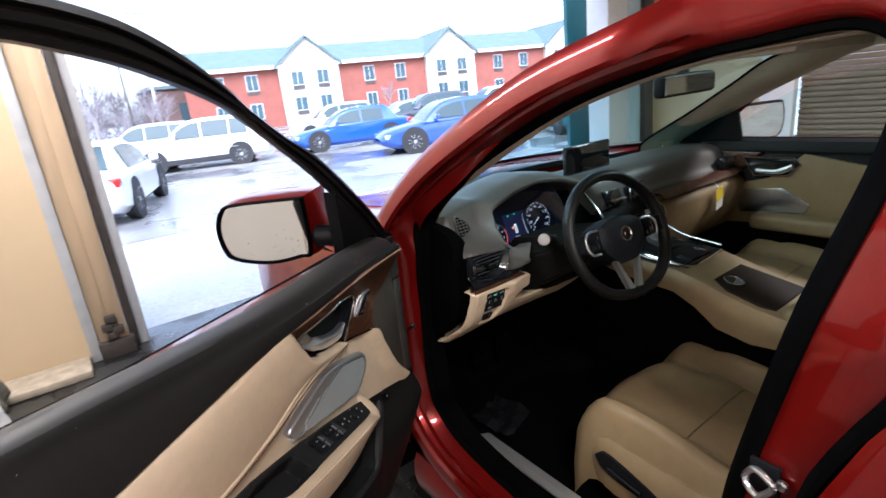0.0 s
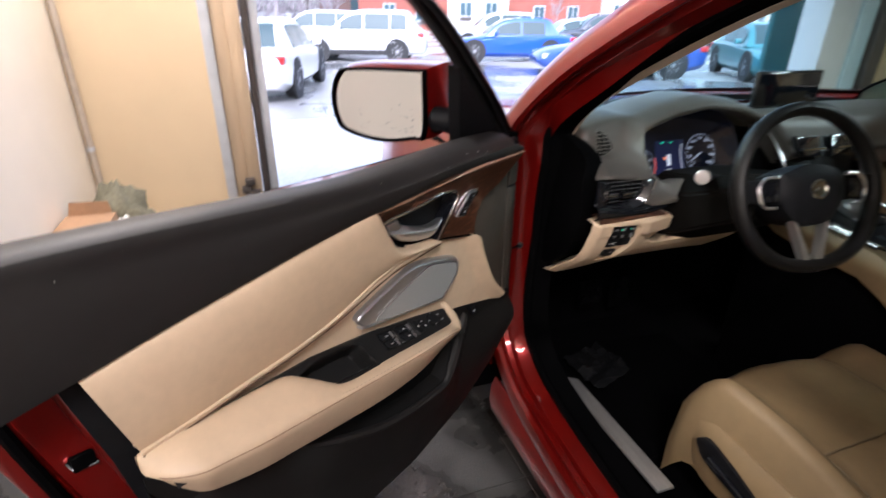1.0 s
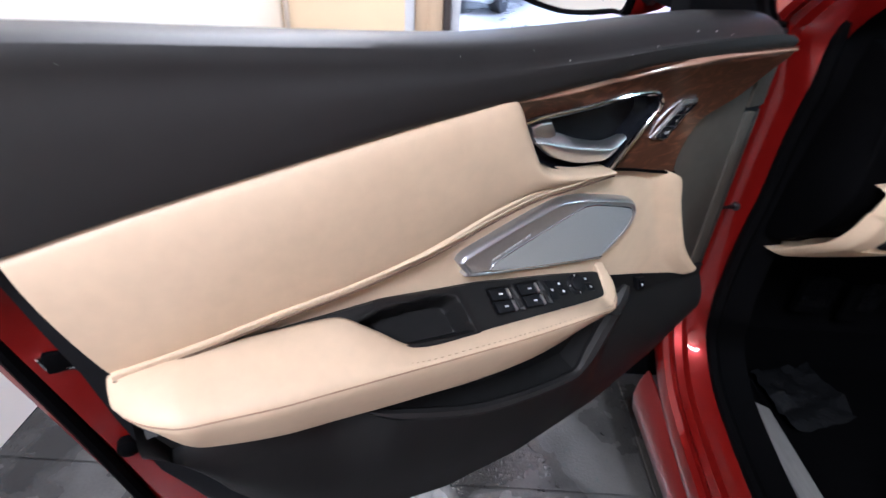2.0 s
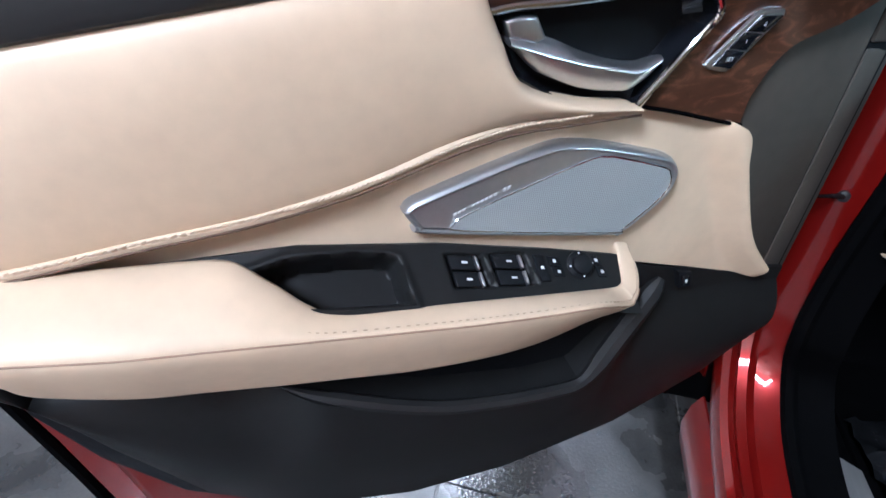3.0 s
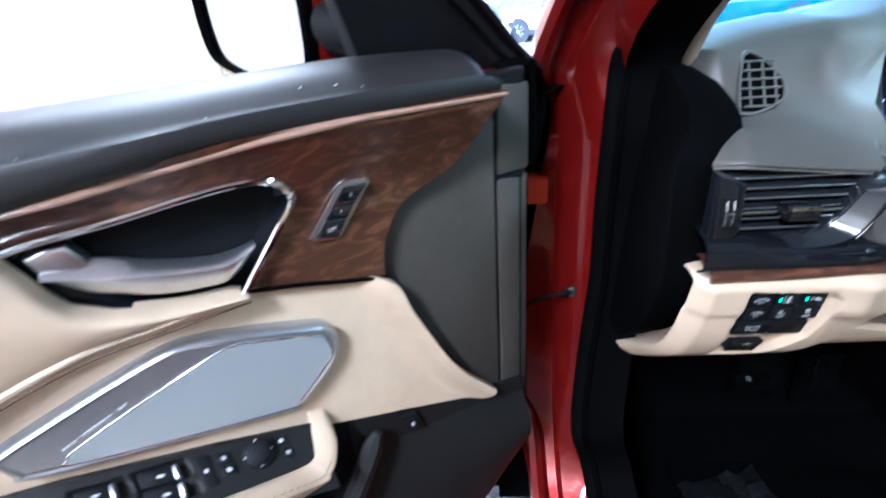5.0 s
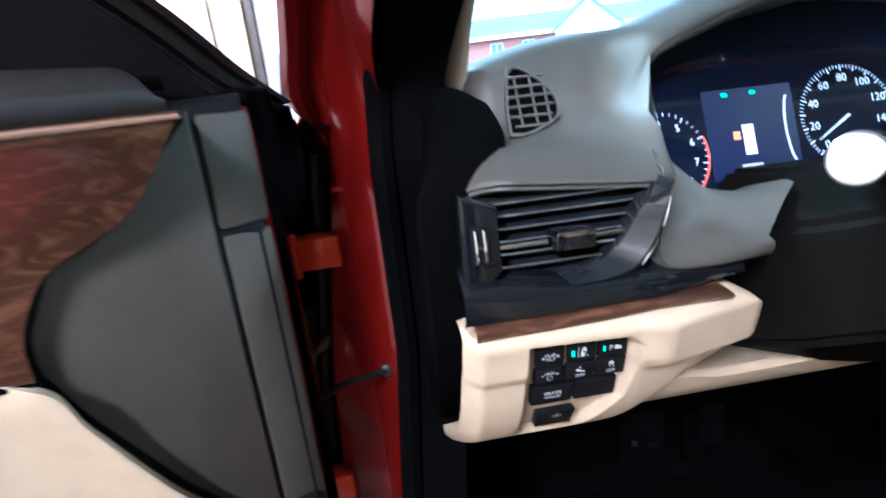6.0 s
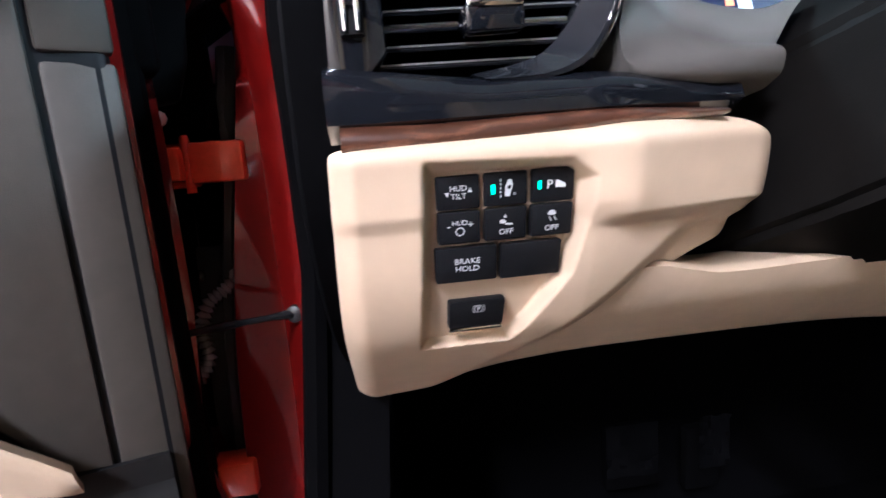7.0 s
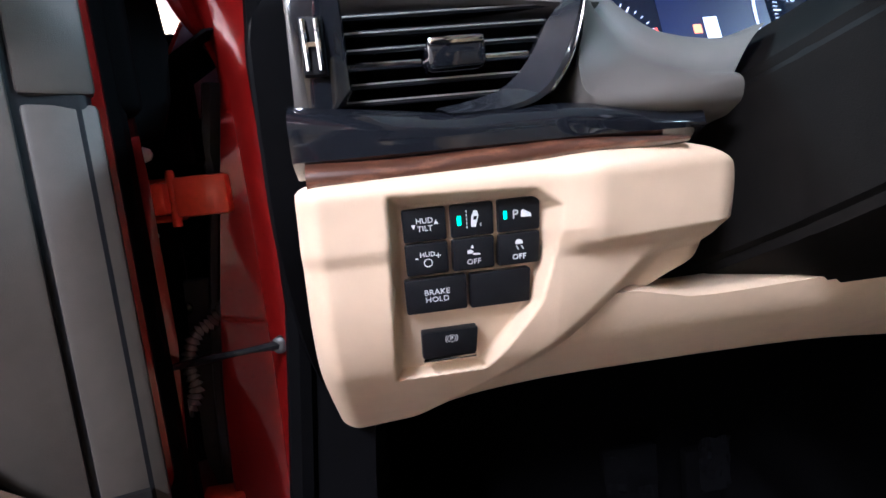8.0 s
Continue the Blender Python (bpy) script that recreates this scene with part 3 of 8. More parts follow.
def hbox(name, mtl, par, label, *b, bev=0.0):
    bm = bmesh.new()
    box(bm, *b, bev, 1, f=hp)
    return part(name, bm, mtl, par, label, smooth=False)


GABLES = [0.0, 15.6, 31.2, 46.8]
EAVE = 5.7
segs = [(-11.5, -2.95)] + [(g + 2.95, g + 12.65) for g in GABLES[:-1]] + [(GABLES[-1] + 2.95, 60)]
for x0, x1 in segs:
    hbox("brick_wall", BRICK, hotel, "", x0, x1, 0, 10, 0, EAVE)
    nwin = 2
    for k in range(nwin):
        for z in (0.9, 3.55):
            xc = x0 + (x1 - x0) * (k * 0.36 + 0.34)
            w_ = hbox("window", GREYMETAL, hotel, "grey framed hotel window", xc - 0.58, xc + 0.58, -0.06, 0.03, z, z + 1.5)
            hbox("pane", WINGLASS, w_, "", xc - 0.50, xc - 0.03, -0.075, -0.05, z + 0.08, z + 1.42)
            hbox("pane", WINGLASS, w_, "", xc + 0.03, xc + 0.50, -0.075, -0.05, z + 0.08, z + 1.42)
            hbox("vent_panel", DARKFRAME, w_, "", xc - 0.55, xc + 0.55, -0.08, -0.04, z - 0.32, z - 0.03)
for g in GABLES:
    bm = bmesh.new()
    plate(bm, [(g - 2.95, 0), (g + 2.95, 0), (g + 2.95, EAVE), (g, EAVE + 2.35), (g - 2.95, EAVE)], -0.55, 8, lambda p, a, q: hp(p, a, q))
    part("gabled_bay", bm, STUCCO, hotel, "cream gabled bay", smooth=False)
    bm = bmesh.new()
    for s in (-1, 1):
        plate(bm, [(g + s * 3.35, EAVE - 0.33), (g + s * 3.35, EAVE - 0.08), (g, EAVE + 2.62), (g, EAVE + 2.36)], -0.9, 7.5, lambda p, a, q: hp(p, a, q))
    part("gable_roof", bm, SHINGLE, hotel, "dark edged gable roof", smooth=False)
    for dx in (-1.25, 1.25):
        for z in (0.9, 3.3):
            w_ = hbox("window", GREYMETAL, hotel, "tall hotel window", g + dx - 0.62, g + dx + 0.62, -0.62, -0.52, z, z + 1.75)
            hbox("pane", WINGLASS, w_, "", g + dx - 0.55, g + dx - 0.03, -0.635, -0.60, z + 0.5, z + 1.68)
            hbox("pane", WINGLASS, w_, "", g + dx + 0.03, g + dx + 0.55, -0.635, -0.60, z + 0.5, z + 1.68)
            hbox("vent_panel", DARKFRAME, w_, "", g + dx - 0.58, g + dx + 0.58, -0.64, -0.60, z + 0.03, z + 0.42)
bm = bmesh.new()
plate(bm, [(-0.55, EAVE - 0.12), (5, EAVE + 1.95), (10.6, EAVE - 0.12), (10.6, EAVE + 0.12), (5, EAVE + 2.2), (-0.55, EAVE + 0.12)], -12.0, 60.5, lambda p, a, q: hp(a, p, q))
part("roof", bm, SHINGLE, hotel, "grey-green shingle roof", smooth=False)
hbox("eave_fascia", WHITEPAINT, hotel, "", -12.0, 60.5, -0.60, -0.565, EAVE - 0.3, EAVE + 0.05)

# low dark building and bare trees on the left
annex = thing("brick_annex", (3, 60, GZ), "dark brown low brick building beyond the lot", "building")
bm = bmesh.new()
box(bm, 8.0, 15.5, 58, 66, GZ, 4.6, 0.05, 1)
part("wall", bm, mat("brown_brick", (0.14, 0.09, 0.08), 0.9, var=0.2, scale=3), annex)
bm = bmesh.new()
box(bm, 7.7, 15.8, 57.7, 66.3, 4.6, 4.95, 0.05, 1)
part("roof", bm, SHINGLE, annex)
bm = bmesh.new()
box(bm, 10.2, 11.6, 57.9, 58.0, 1.4, 3.2)
part("window", bm, WINGLASS, annex)
BARK = mat("bare_tree_bark", (0.26, 0.235, 0.25), 0.95, var=0.3, scale=8)


def bare_tree(at, h, seed, label):
    rng = random.Random(seed)
    tree = thing("bare_tree", at, label, "tree", "bare trees beyond the lot")
    bm = bmesh.new()
    twig = bmesh.new()

    def limb(p, way, length, r, depth):
        q = p + way * length
        tube(bm if depth < 2 else twig, [p, (p + q) / 2 + Vector((rng.uniform(-1, 1), rng.uniform(-1, 1), 0)) * length * 0.05, q], [r, r * 0.8, r * 0.55], 5 if depth < 2 else 3)
        if depth < 4:
            for _ in range(4 if depth else 6):
                w2 = (way + Vector((rng.uniform(-1, 1), rng.uniform(-1, 1), rng.uniform(-0.3, 0.7))) * 0.75).normalized()
                limb(p + (q - p) * rng.uniform(0.45, 1.0), w2, length * rng.uniform(0.5, 0.75), r * 0.5, depth + 1)

    limb(Vector(at), Vector((0, 0, 1)), h * 0.42, h * 0.022, 0)
    part("trunk", bm, BARK, tree)
    part("twigs", twig, BARK, tree, "bare grey twigs", kind="stuff")
    return tree


for k, (tx, ty, th) in enumerate(((2.6, 55, 7.5), (5.0, 57, 6.5), (7.0, 54, 6.8), (0.6, 60, 8), (-1.5, 56, 7))):
    bare_tree((tx, ty, GZ), th, k + 1, "leafless grey tree beside the lot")
for k, (sx, sy) in enumerate(((4.6, 33), (26.5, 44))):
    bare_tree((sx, sy, GZ), 3.6, k + 20, "small bare tree at the kerb")
hedge = bmesh.new()
rng = random.Random(5)
for k in range(1500):
    c = Vector((rng.uniform(-14, 14), rng.uniform(66, 72), rng.uniform(0.0, 4.2) * rng.uniform(0.4, 1)))
    tube(hedge, [c, c + Vector((rng.uniform(-1, 1), rng.uniform(-0.5, 0.5), rng.uniform(0.4, 1.6)))], [0.06, 0.02], 3)
tagged(part("brush", hedge, BARK), "far line of bare grey brush", "brush", kind="stuff")
# signpost and lamp pole
pole = thing("street_lamp", (4.6, 47, GZ), "tall thin grey lamp pole in the lot", "street lamp")
bm = bmesh.new()
tube(bm, [(4.6, 47, GZ), (4.6, 47, 7.5)], [0.09, 0.06], 8)
part("pole", bm, DARKFRAME, pole)
bm = bmesh.new()
box(bm, 4.35, 4.85, 46.6, 47.2, 7.45, 7.6, 0.03)
part("lamp_head", bm, DARKFRAME, pole)
sign = thing("road_sign", (5.55, 40, GZ), "tall pole sign with pale blue panel", "sign")
bm = bmesh.new()
tube(bm, [(5.5, 40.1, GZ), (5.5, 40.1, 9.0)], 0.07, 8)
part("pole", bm, GREYMETAL, sign)
bm = bmesh.new()
box(bm, 4.85, 6.1, 39.9, 40.05, 8.5, 9.2, 0.03)
part("panel", bm, mat("pale_blue_sign", (0.35, 0.50, 0.58), 0.5, var=0.2, scale=6), sign)
for k in range(3):
    bm = bmesh.new()
    box(bm, 5.0, 5.95, 39.88, 39.895, 8.6 + 0.2 * k, 8.68 + 0.2 * k)
    part("lettering_bar", bm, WHITEPAINT, sign)
# teal glazed entrance beside the opening
ent = thing("glazed_entrance", (5.8, 3.7, GZ), "teal tinted glazed panel beside the garage opening", "glazing", kind="structure")
bm = bmesh.new()
box(bm, 5.10, 5.95, 3.7, 3.76, GZ, 2.6, 0.01)
part("pane", bm, TEAL, ent)
bm = bmesh.new()
box(bm, 5.95, 6.5, 3.6, 3.9, GZ, 3.2, 0.01)
part("post", bm, WHITEPAINT, ent)
# ---------------------------------------------------------------- the red car: body
XC = 0.93
car = thing("red_car", (XC, -0.6, 0), "red metallic SUV with its driver door wide open and tan interior", "car")


def mir(x):
    return 2 * XC - x


def pillar_share(y, z):
    """Nought round the opening, one along the lower front pillar."""
    f = max(0.0, min(1.0, (y + 0.03) / 0.12)) * max(0.0, min(1.0, (1.26 - z) / 0.15)) * max(0.0, min(1.0, (z - 0.50) / 0.16))
    return f * f * (3 - 2 * f)


def pillar_set(row):
    """The lower front pillar: its inner edge stands further back than the opening's line."""
    f = pillar_share(row[-1][1], row[-1][2])
    low = max(0.0, min(1.0, (0.92 - row[-1][2]) / 0.22))
    return [(x - (0.006 + 0.022 * low) * f, y - (0.056 + 0.012 * low) * f, z) for x, y, z in row]


def swept(points, n, prof, side=1, tumble=0.28, closed=True):
    """Rows along a loop in (y, z): prof is (x, offset away from the opening)."""
    pts = cr(points + points[:1] if closed else points, n)
    rows = []
    for i, q in enumerate(pts):
        a = pts[(i + 1) % n if closed else min(i + 1, n)]
        b = pts[(i - 1) % n if closed else max(i - 1, 0)]
        t = a - b
        t /= np.linalg.norm(t) + 1e-9
        nrm = np.array((t[1], -t[0]))
        row = []
        for x, off in prof:
            y, z = q - nrm * off
            xx = x + max(0, z - 1.2) * tumble
            row.append((xx if side > 0 else mir(xx), y, z))
        rows.append(row)
    return rows


OPENING = [(-0.845, 0.72), (-0.866, 0.895), (-0.937, 1.22), (-0.985, 1.42), (-0.990, 1.535), (-0.93, 1.585), (-0.80, 1.578), (-0.677, 1.562), (-0.433, 1.497), (-0.177, 1.371),
           (-0.03, 1.27), (0.06, 1.165), (0.092, 1.06), (0.097, 0.92), (0.092, 0.76), (0.055, 0.62), (-0.03, 0.535), (-0.15, 0.497), (-0.33, 0.472), (-0.56, 0.458), (-0.74, 0.475), (-0.82, 0.56)]
FRAME = [(0.092, 0.0), (0.072, 0.003), (0.058, 0.008), (0.044, 0.012), (0.038, 0.026), (0.024, 0.030), (0.016, 0.019), (0.006, 0.017), (-0.003, 0.026), (-0.006, 0.050), (-0.002, 0.072), (0.006, 0.085)]
FRAME_B = [(0.092, 0.0), (0.085, 0.003), (0.078, 0.006), (0.071, 0.010), (0.065, 0.016), (0.061, 0.024), (0.058, 0.033), (0.056, 0.044), (0.053, 0.057), (0.051, 0.071), (0.049, 0.086), (0.046, 0.104)]
# where the lower front pillar turns away towards the hinges
PILLAR_EDGE = fn([(0.60, -0.022), (0.74, -0.020), (0.827, -0.015), (0.911, -0.005), (1.018, 0.012), (1.12, 0.029), (1.2, 0.036)])
for side in (1,):
    bm = bmesh.new()
    rows = []
    for a, b in zip(swept(OPENING, 132, FRAME, side), swept(OPENING, 132, FRAME_B, side)):
        k = max(0.0, min(1.0, (-0.62 - a[0][1]) / 0.16))
        k = k * k * (3 - 2 * k)
        row = [np.array(p) * (1 - k) + np.array(q) * k for p, q in zip(a, b)]
        f = max(0.0, min(1.0, (row[0][1] - 0.05) / 0.03)) * max(0.0, min(1.0, (1.19 - row[0][2]) / 0.05)) * max(0.0, min(1.0, (row[0][2] - 0.60) / 0.08))
        g = pillar_share(row[0][1], row[0][2])
        row = [q - np.array((0, 0.056 * g * max(0.0, min(1.0, (q[0] - 0.028) / 0.05)) ** 1.5, 0)) for q in row]
        e = PILLAR_EDGE(row[0][2])
        turn = [(e + 0.002, 0.114), (e, 0.119), (e + 0.003, 0.126), (e + 0.006, 0.140), (e + 0.008, 0.150), (e + 0.010, 0.158), (e + 0.012, 0.165)]
        row[5:] = [q * (1 - f) + np.array((*p, q[2])) * f for p, q in zip(turn, row[5:])]
        rows.append([tuple(q) for q in row])
    grid(bm, rows)
    part("door_opening_frame", bm, RED, car)
    bm = bmesh.new()
    rr = random.Random(21)
    for k in range(900):
        i, j = rr.randrange(len(rows) - 1), rr.randrange(2, 9)
        a, b, c = (np.array(rows[i][j]), np.array(rows[i][j + 1]), np.array(rows[i + 1][j]))
        if not (a[2] < 1.02 and a[1] > -0.45):
            continue
        nrm = np.cross(b - a, c - a)
        nrm /= np.linalg.norm(nrm) + 1e-9
        nrm = -nrm if nrm[0] > 0 else nrm
        q = a + (b - a) * rr.random() + (c - a) * rr.random()
        d_ = rr.uniform(0.0008, 0.0024)
        disc(bm, q, nrm, [(d_, -0.0004), (d_ * 0.8, d_ * 0.3), (d_ * 0.3, d_ * 0.5)], 6)
    part("rainwater", bm, GLASS, car, "water drops on the red door frame", kind="stuff")
    bm = bmesh.new()
    rows = swept(OPENING, 132, [(0.092 + 0.013 * math.cos(k), 0.002 + 0.013 * math.sin(k)) for k in np.linspace(0, 2 * math.pi, 8, endpoint=False)], side)
    rows = [pillar_set(q) for q in rows]
    grid(bm, rows, close=True)
    part("door_seal", bm, RUBBER, car, "black rubber door seal")
    bm = bmesh.new()
    grid(bm, [pillar_set(q) for q in swept(OPENING, 132, [(0.155, -0.006), (0.135, -0.004), (0.115, -0.001), (0.094, 0.001)], side)])
    part("opening_trim", bm, RUBBER, car, "black trim inside the door opening")

# front fenders and bonnet
NOSE = [(0.098, -0.058), (0.5, -0.06), (0.9, -0.06), (1.25, -0.04), (1.55, 0.03), (1.78, 0.13), (1.92, 0.30)]
for side in (1, -1):
    bm = bmesh.new()
    rows = []
    for y, x0 in [tuple(q) for q in cr(NOSE, 66)]:
        d_ = (y - 0.16) / 1.76
        zt = 1.222 - 0.16 * d_ - 0.09 * d_ ** 3
        up = max(0.0, 1 - (y - 0.098) / 0.16) ** 2
        low = max(0.0, 1 - (y - 0.098) / 0.45)
        arch = 0.355 + math.sqrt(max(0.0, 0.405 ** 2 - (y - 0.95) ** 2)) if abs(y - 0.95) < 0.405 else 0.0
        row = [(x0 + 0.03 + 0.03 * low, max(0.30 + 0.17 * low, arch)), (x0 + 0.05 * low, max(0.5 + 0.04 * low, arch + 0.004)), (x0 - 0.012 + 0.010 * up, max(0.75, arch + 0.008)), (x0 + 0.0, zt - 0.13), (x0 + 0.035, zt - 0.05 - 0.055 * up), (x0 + 0.065 + 0.025 * (1 - up), zt - 0.012 - 0.043 * up), (x0 + 0.11, zt - 0.005), (x0 + 0.215, zt - 0.004 + 0.010 * up)]
        rows.append([(x if side > 0 else mir(x), y, z) for x, z in row])
    sheet(bm, rows, 0.004, (side, 0, 0))
    part("fender", bm, RED, car)
bm = bmesh.new()
rows = []
for i in range(25):
    s = i / 24
    row = []
    for j in range(25):
        k = j / 24 * 2 - 1
        y0, y1 = 0.62 - 0.36 * abs(k) ** 2.4, 1.90 - 0.22 * k * k
        y = y0 + (y1 - y0) * s
        d_ = max(0, (y - 0.16) / 1.76)
        zt = 1.222 - 0.16 * d_ - 0.09 * d_ ** 3
        crease = 0.012 * math.exp(-((abs(k) - 0.62) / 0.06) ** 2)
        row.append((XC + k * (0.775 - 0.12 * s ** 3), y, zt - 0.035 * (1 - k * k) - 0.02 * max(0.0, k) + crease))
    rows.append(row)
sheet(bm, rows, 0.006, (0, 0, -1))
part("bonnet", bm, WETRED, car, "red bonnet wet with rain")
bm = bmesh.new()
box(bm, 0.12, mir(0.12), 1.72, 1.93, 0.30, 0.93, 0.06, 3)
part("grille", bm, BLACK, car)
# cowl and windscreen
bm = bmesh.new()
rows = [[(XC + k * 0.80, 0.16 + 0.36 * (1 - abs(k) ** 2.4) + dy, 1.165 + 0.02 * (1 - k * k) + dz) for k in np.linspace(-1, 1, 25)] for dy, dz in ((-0.06, 0.01), (0.0, 0.0), (0.10, -0.012))]
sheet(bm, rows, 0.02, (0, 0, -1))
part("cowl", bm, BLACK, car)
bm = bmesh.new()
rows = []
for s in np.linspace(0, 1, 9):
    row = []
    for k in np.linspace(-1, 1, 17):
        lo = np.array((XC + k * 0.80, 0.12 + 0.38 * (1 - abs(k) ** 2.4), 1.135 + 0.02 * (1 - k * k)))
        hi = np.array((XC + k * 0.66, -0.63 + 0.10 * (1 - k * k), 1.595 + 0.03 * (1 - k * k)))
        q = lo + (hi - lo) * s
        q[2] += 0.120 * math.sin(math.pi * s)
        row.append(tuple(q))
    rows.append(row)
grid(bm, rows)
part("windscreen", bm, SCREENGLASS, car, "clear windscreen")
for side in (1, -1):
    bm = bmesh.new()
    a_out = cr([(0.16, 0.22, 1.07), (0.075, 0.03, 1.225), (0.085, -0.09, 1.346), (0.125, -0.34, 1.536), (0.175, -0.586, 1.622), (0.21, -0.80, 1.650)], 30)
    a_in = cr([(0.20, 0.26, 1.10), (0.13, 0.09, 1.235), (0.15, -0.05, 1.35), (0.20, -0.30, 1.53), (0.26, -0.55, 1.612), (0.28, -0.80, 1.655)], 30)
    a_bk = cr([(0.14, 0.12, 1.05), (0.09, 0.01, 1.20), (0.115, -0.14, 1.32), (0.16, -0.40, 1.50), (0.21, -0.63, 1.575), (0.24, -0.82, 1.60)], 30)
    rows = [[tuple(c), tuple(a), tuple((a * 2 + b) / 3 + np.array((0, 0.006, 0.006))), tuple((a + b * 2) / 3 + np.array((0, 0.006, 0.006))), tuple(b)] for a, b, c in zip(a_out, a_in, a_bk)]
    if side < 0:
        rows = [[(mir(x), y, z) for x, y, z in r[1:]] for r in rows]
    grid(bm, rows)
    part("pillar", bm, RED, car)
    bm = bmesh.new()
    t_in = cr([(0.24, 0.20, 1.13), (0.19, 0.03, 1.24), (0.21, -0.12, 1.345), (0.25, -0.38, 1.505), (0.28, -0.62, 1.575), (0.31, -0.85, 1.60)], 30)
    t_ed = cr([(0.150, 0.10, 1.05), (0.160, 0.02, 1.235), (0.185, -0.177, 1.365), (0.225, -0.433, 1.490), (0.245, -0.677, 1.553), (0.252, -0.93, 1.575)], 30)
    rows = [[tuple(c), tuple(c * 0.6 + b * 0.4 + np.array((0.03, -0.012, -0.018))), tuple(b * 0.8 + c * 0.2 + np.array((0.022, -0.008, -0.012))), tuple(b)] for b, c in zip(t_in, t_ed)]
    if side < 0:
        t_in = cr([(1.64, 0.33, 1.16), (1.58, 0.26, 1.228), (1.53, 0.025, 1.352), (1.52, -0.158, 1.462), (1.52, -0.305, 1.550), (1.52, -0.50, 1.595)], 30)
        t_ed = cr([(1.765, 0.16, 1.15), (1.765, 0.15, 1.212), (1.765, -0.085, 1.355), (1.75, -0.335, 1.475), (1.71, -0.56, 1.555), (1.66, -0.88, 1.585)], 30)
        t_in = [a + (b - a) * 1.02 for a, b in zip(t_ed, t_in)]
        rows = [[tuple(a + (b - a) * k + np.array((-0.03, -0.02, -0.02)) * math.sin(math.pi * k) * 0.6) for k in np.linspace(0, 1, 6)] for a, b in zip(t_ed, t_in)]
    else:
        rows = [[tuple(np.array(q) * 0.45 + np.array(r[0]) * 0.55) for q in r] for r in rows]
    sheet(bm, rows, 0.003, (0, 0.7, 0.7))
    ptrim = part("pillar_trim", bm, PILLARTAN, car, "pale tan-grey pillar trim")
    if side < 0:
        bm = bmesh.new()
        tube(bm, [q + np.array((-0.004, 0.004, 0.0)) for q in t_in], 0.005, 6)
        part("screen_edge", bm, RUBBER, ptrim, "black edge along the windscreen")
        bm = bmesh.new()
        c = np.array(t_ed[6]) * 0.45 + np.array(t_in[6]) * 0.55 + np.array((-0.022, -0.022, -0.010))
        disc(bm, c, (-0.5, -0.8, 0.35), [(0.030, -0.006), (0.030, 0.003), (0.027, 0.005), (0.001, 0.006)], 24)
        part("tweeter_grille", bm, mat("tan_tweeter_mesh", (0.26, 0.21, 0.13), 0.8, var=0.5, scale=900, bump=1.0, bscale=1200), ptrim, "round tan tweeter grille")
# roof, headliner
bm = bmesh.new()
rows = []
for y, z in ((-0.60, 1.618), (-0.75, 1.64), (-1.1, 1.662), (-1.6, 1.665), (-2.1, 1.645), (-2.5, 1.60), (-2.85, 1.52)):
    rows.append([(XC + k * 0.735, y + 0.08 * (1 - k * k) * (y > -1), z + 0.02 * (1 - k * k) - 0.045 * max(0, abs(k) - 0.8) * 5) for k in np.linspace(-1, 1, 15)])
sheet(bm, rows, 0.012, (0, 0, -1))
part("roof", bm, RED, car)
bm = bmesh.new()
rows = [[(XC + k * 0.69, y, z - 0.05 + 0.018 * (1 - k * k)) for k in np.linspace(-1, 1, 9)] for y, z in ((-0.60, 1.615), (-0.75, 1.64), (-1.1, 1.655), (-1.6, 1.655), (-2.4, 1.60))]
sheet(bm, rows, 0.008, (0, 0, 1))
part("headliner", bm, HEADLINER, car, "pale grey roof lining")
for sx in (0.56, 1.30):
    bm = bmesh.new()
    box(bm, sx - 0.20, sx + 0.20, -0.80, -0.63, 1.555, 1.575, 0.008)
    part("sun_visor", bm, HEADLINER, car)
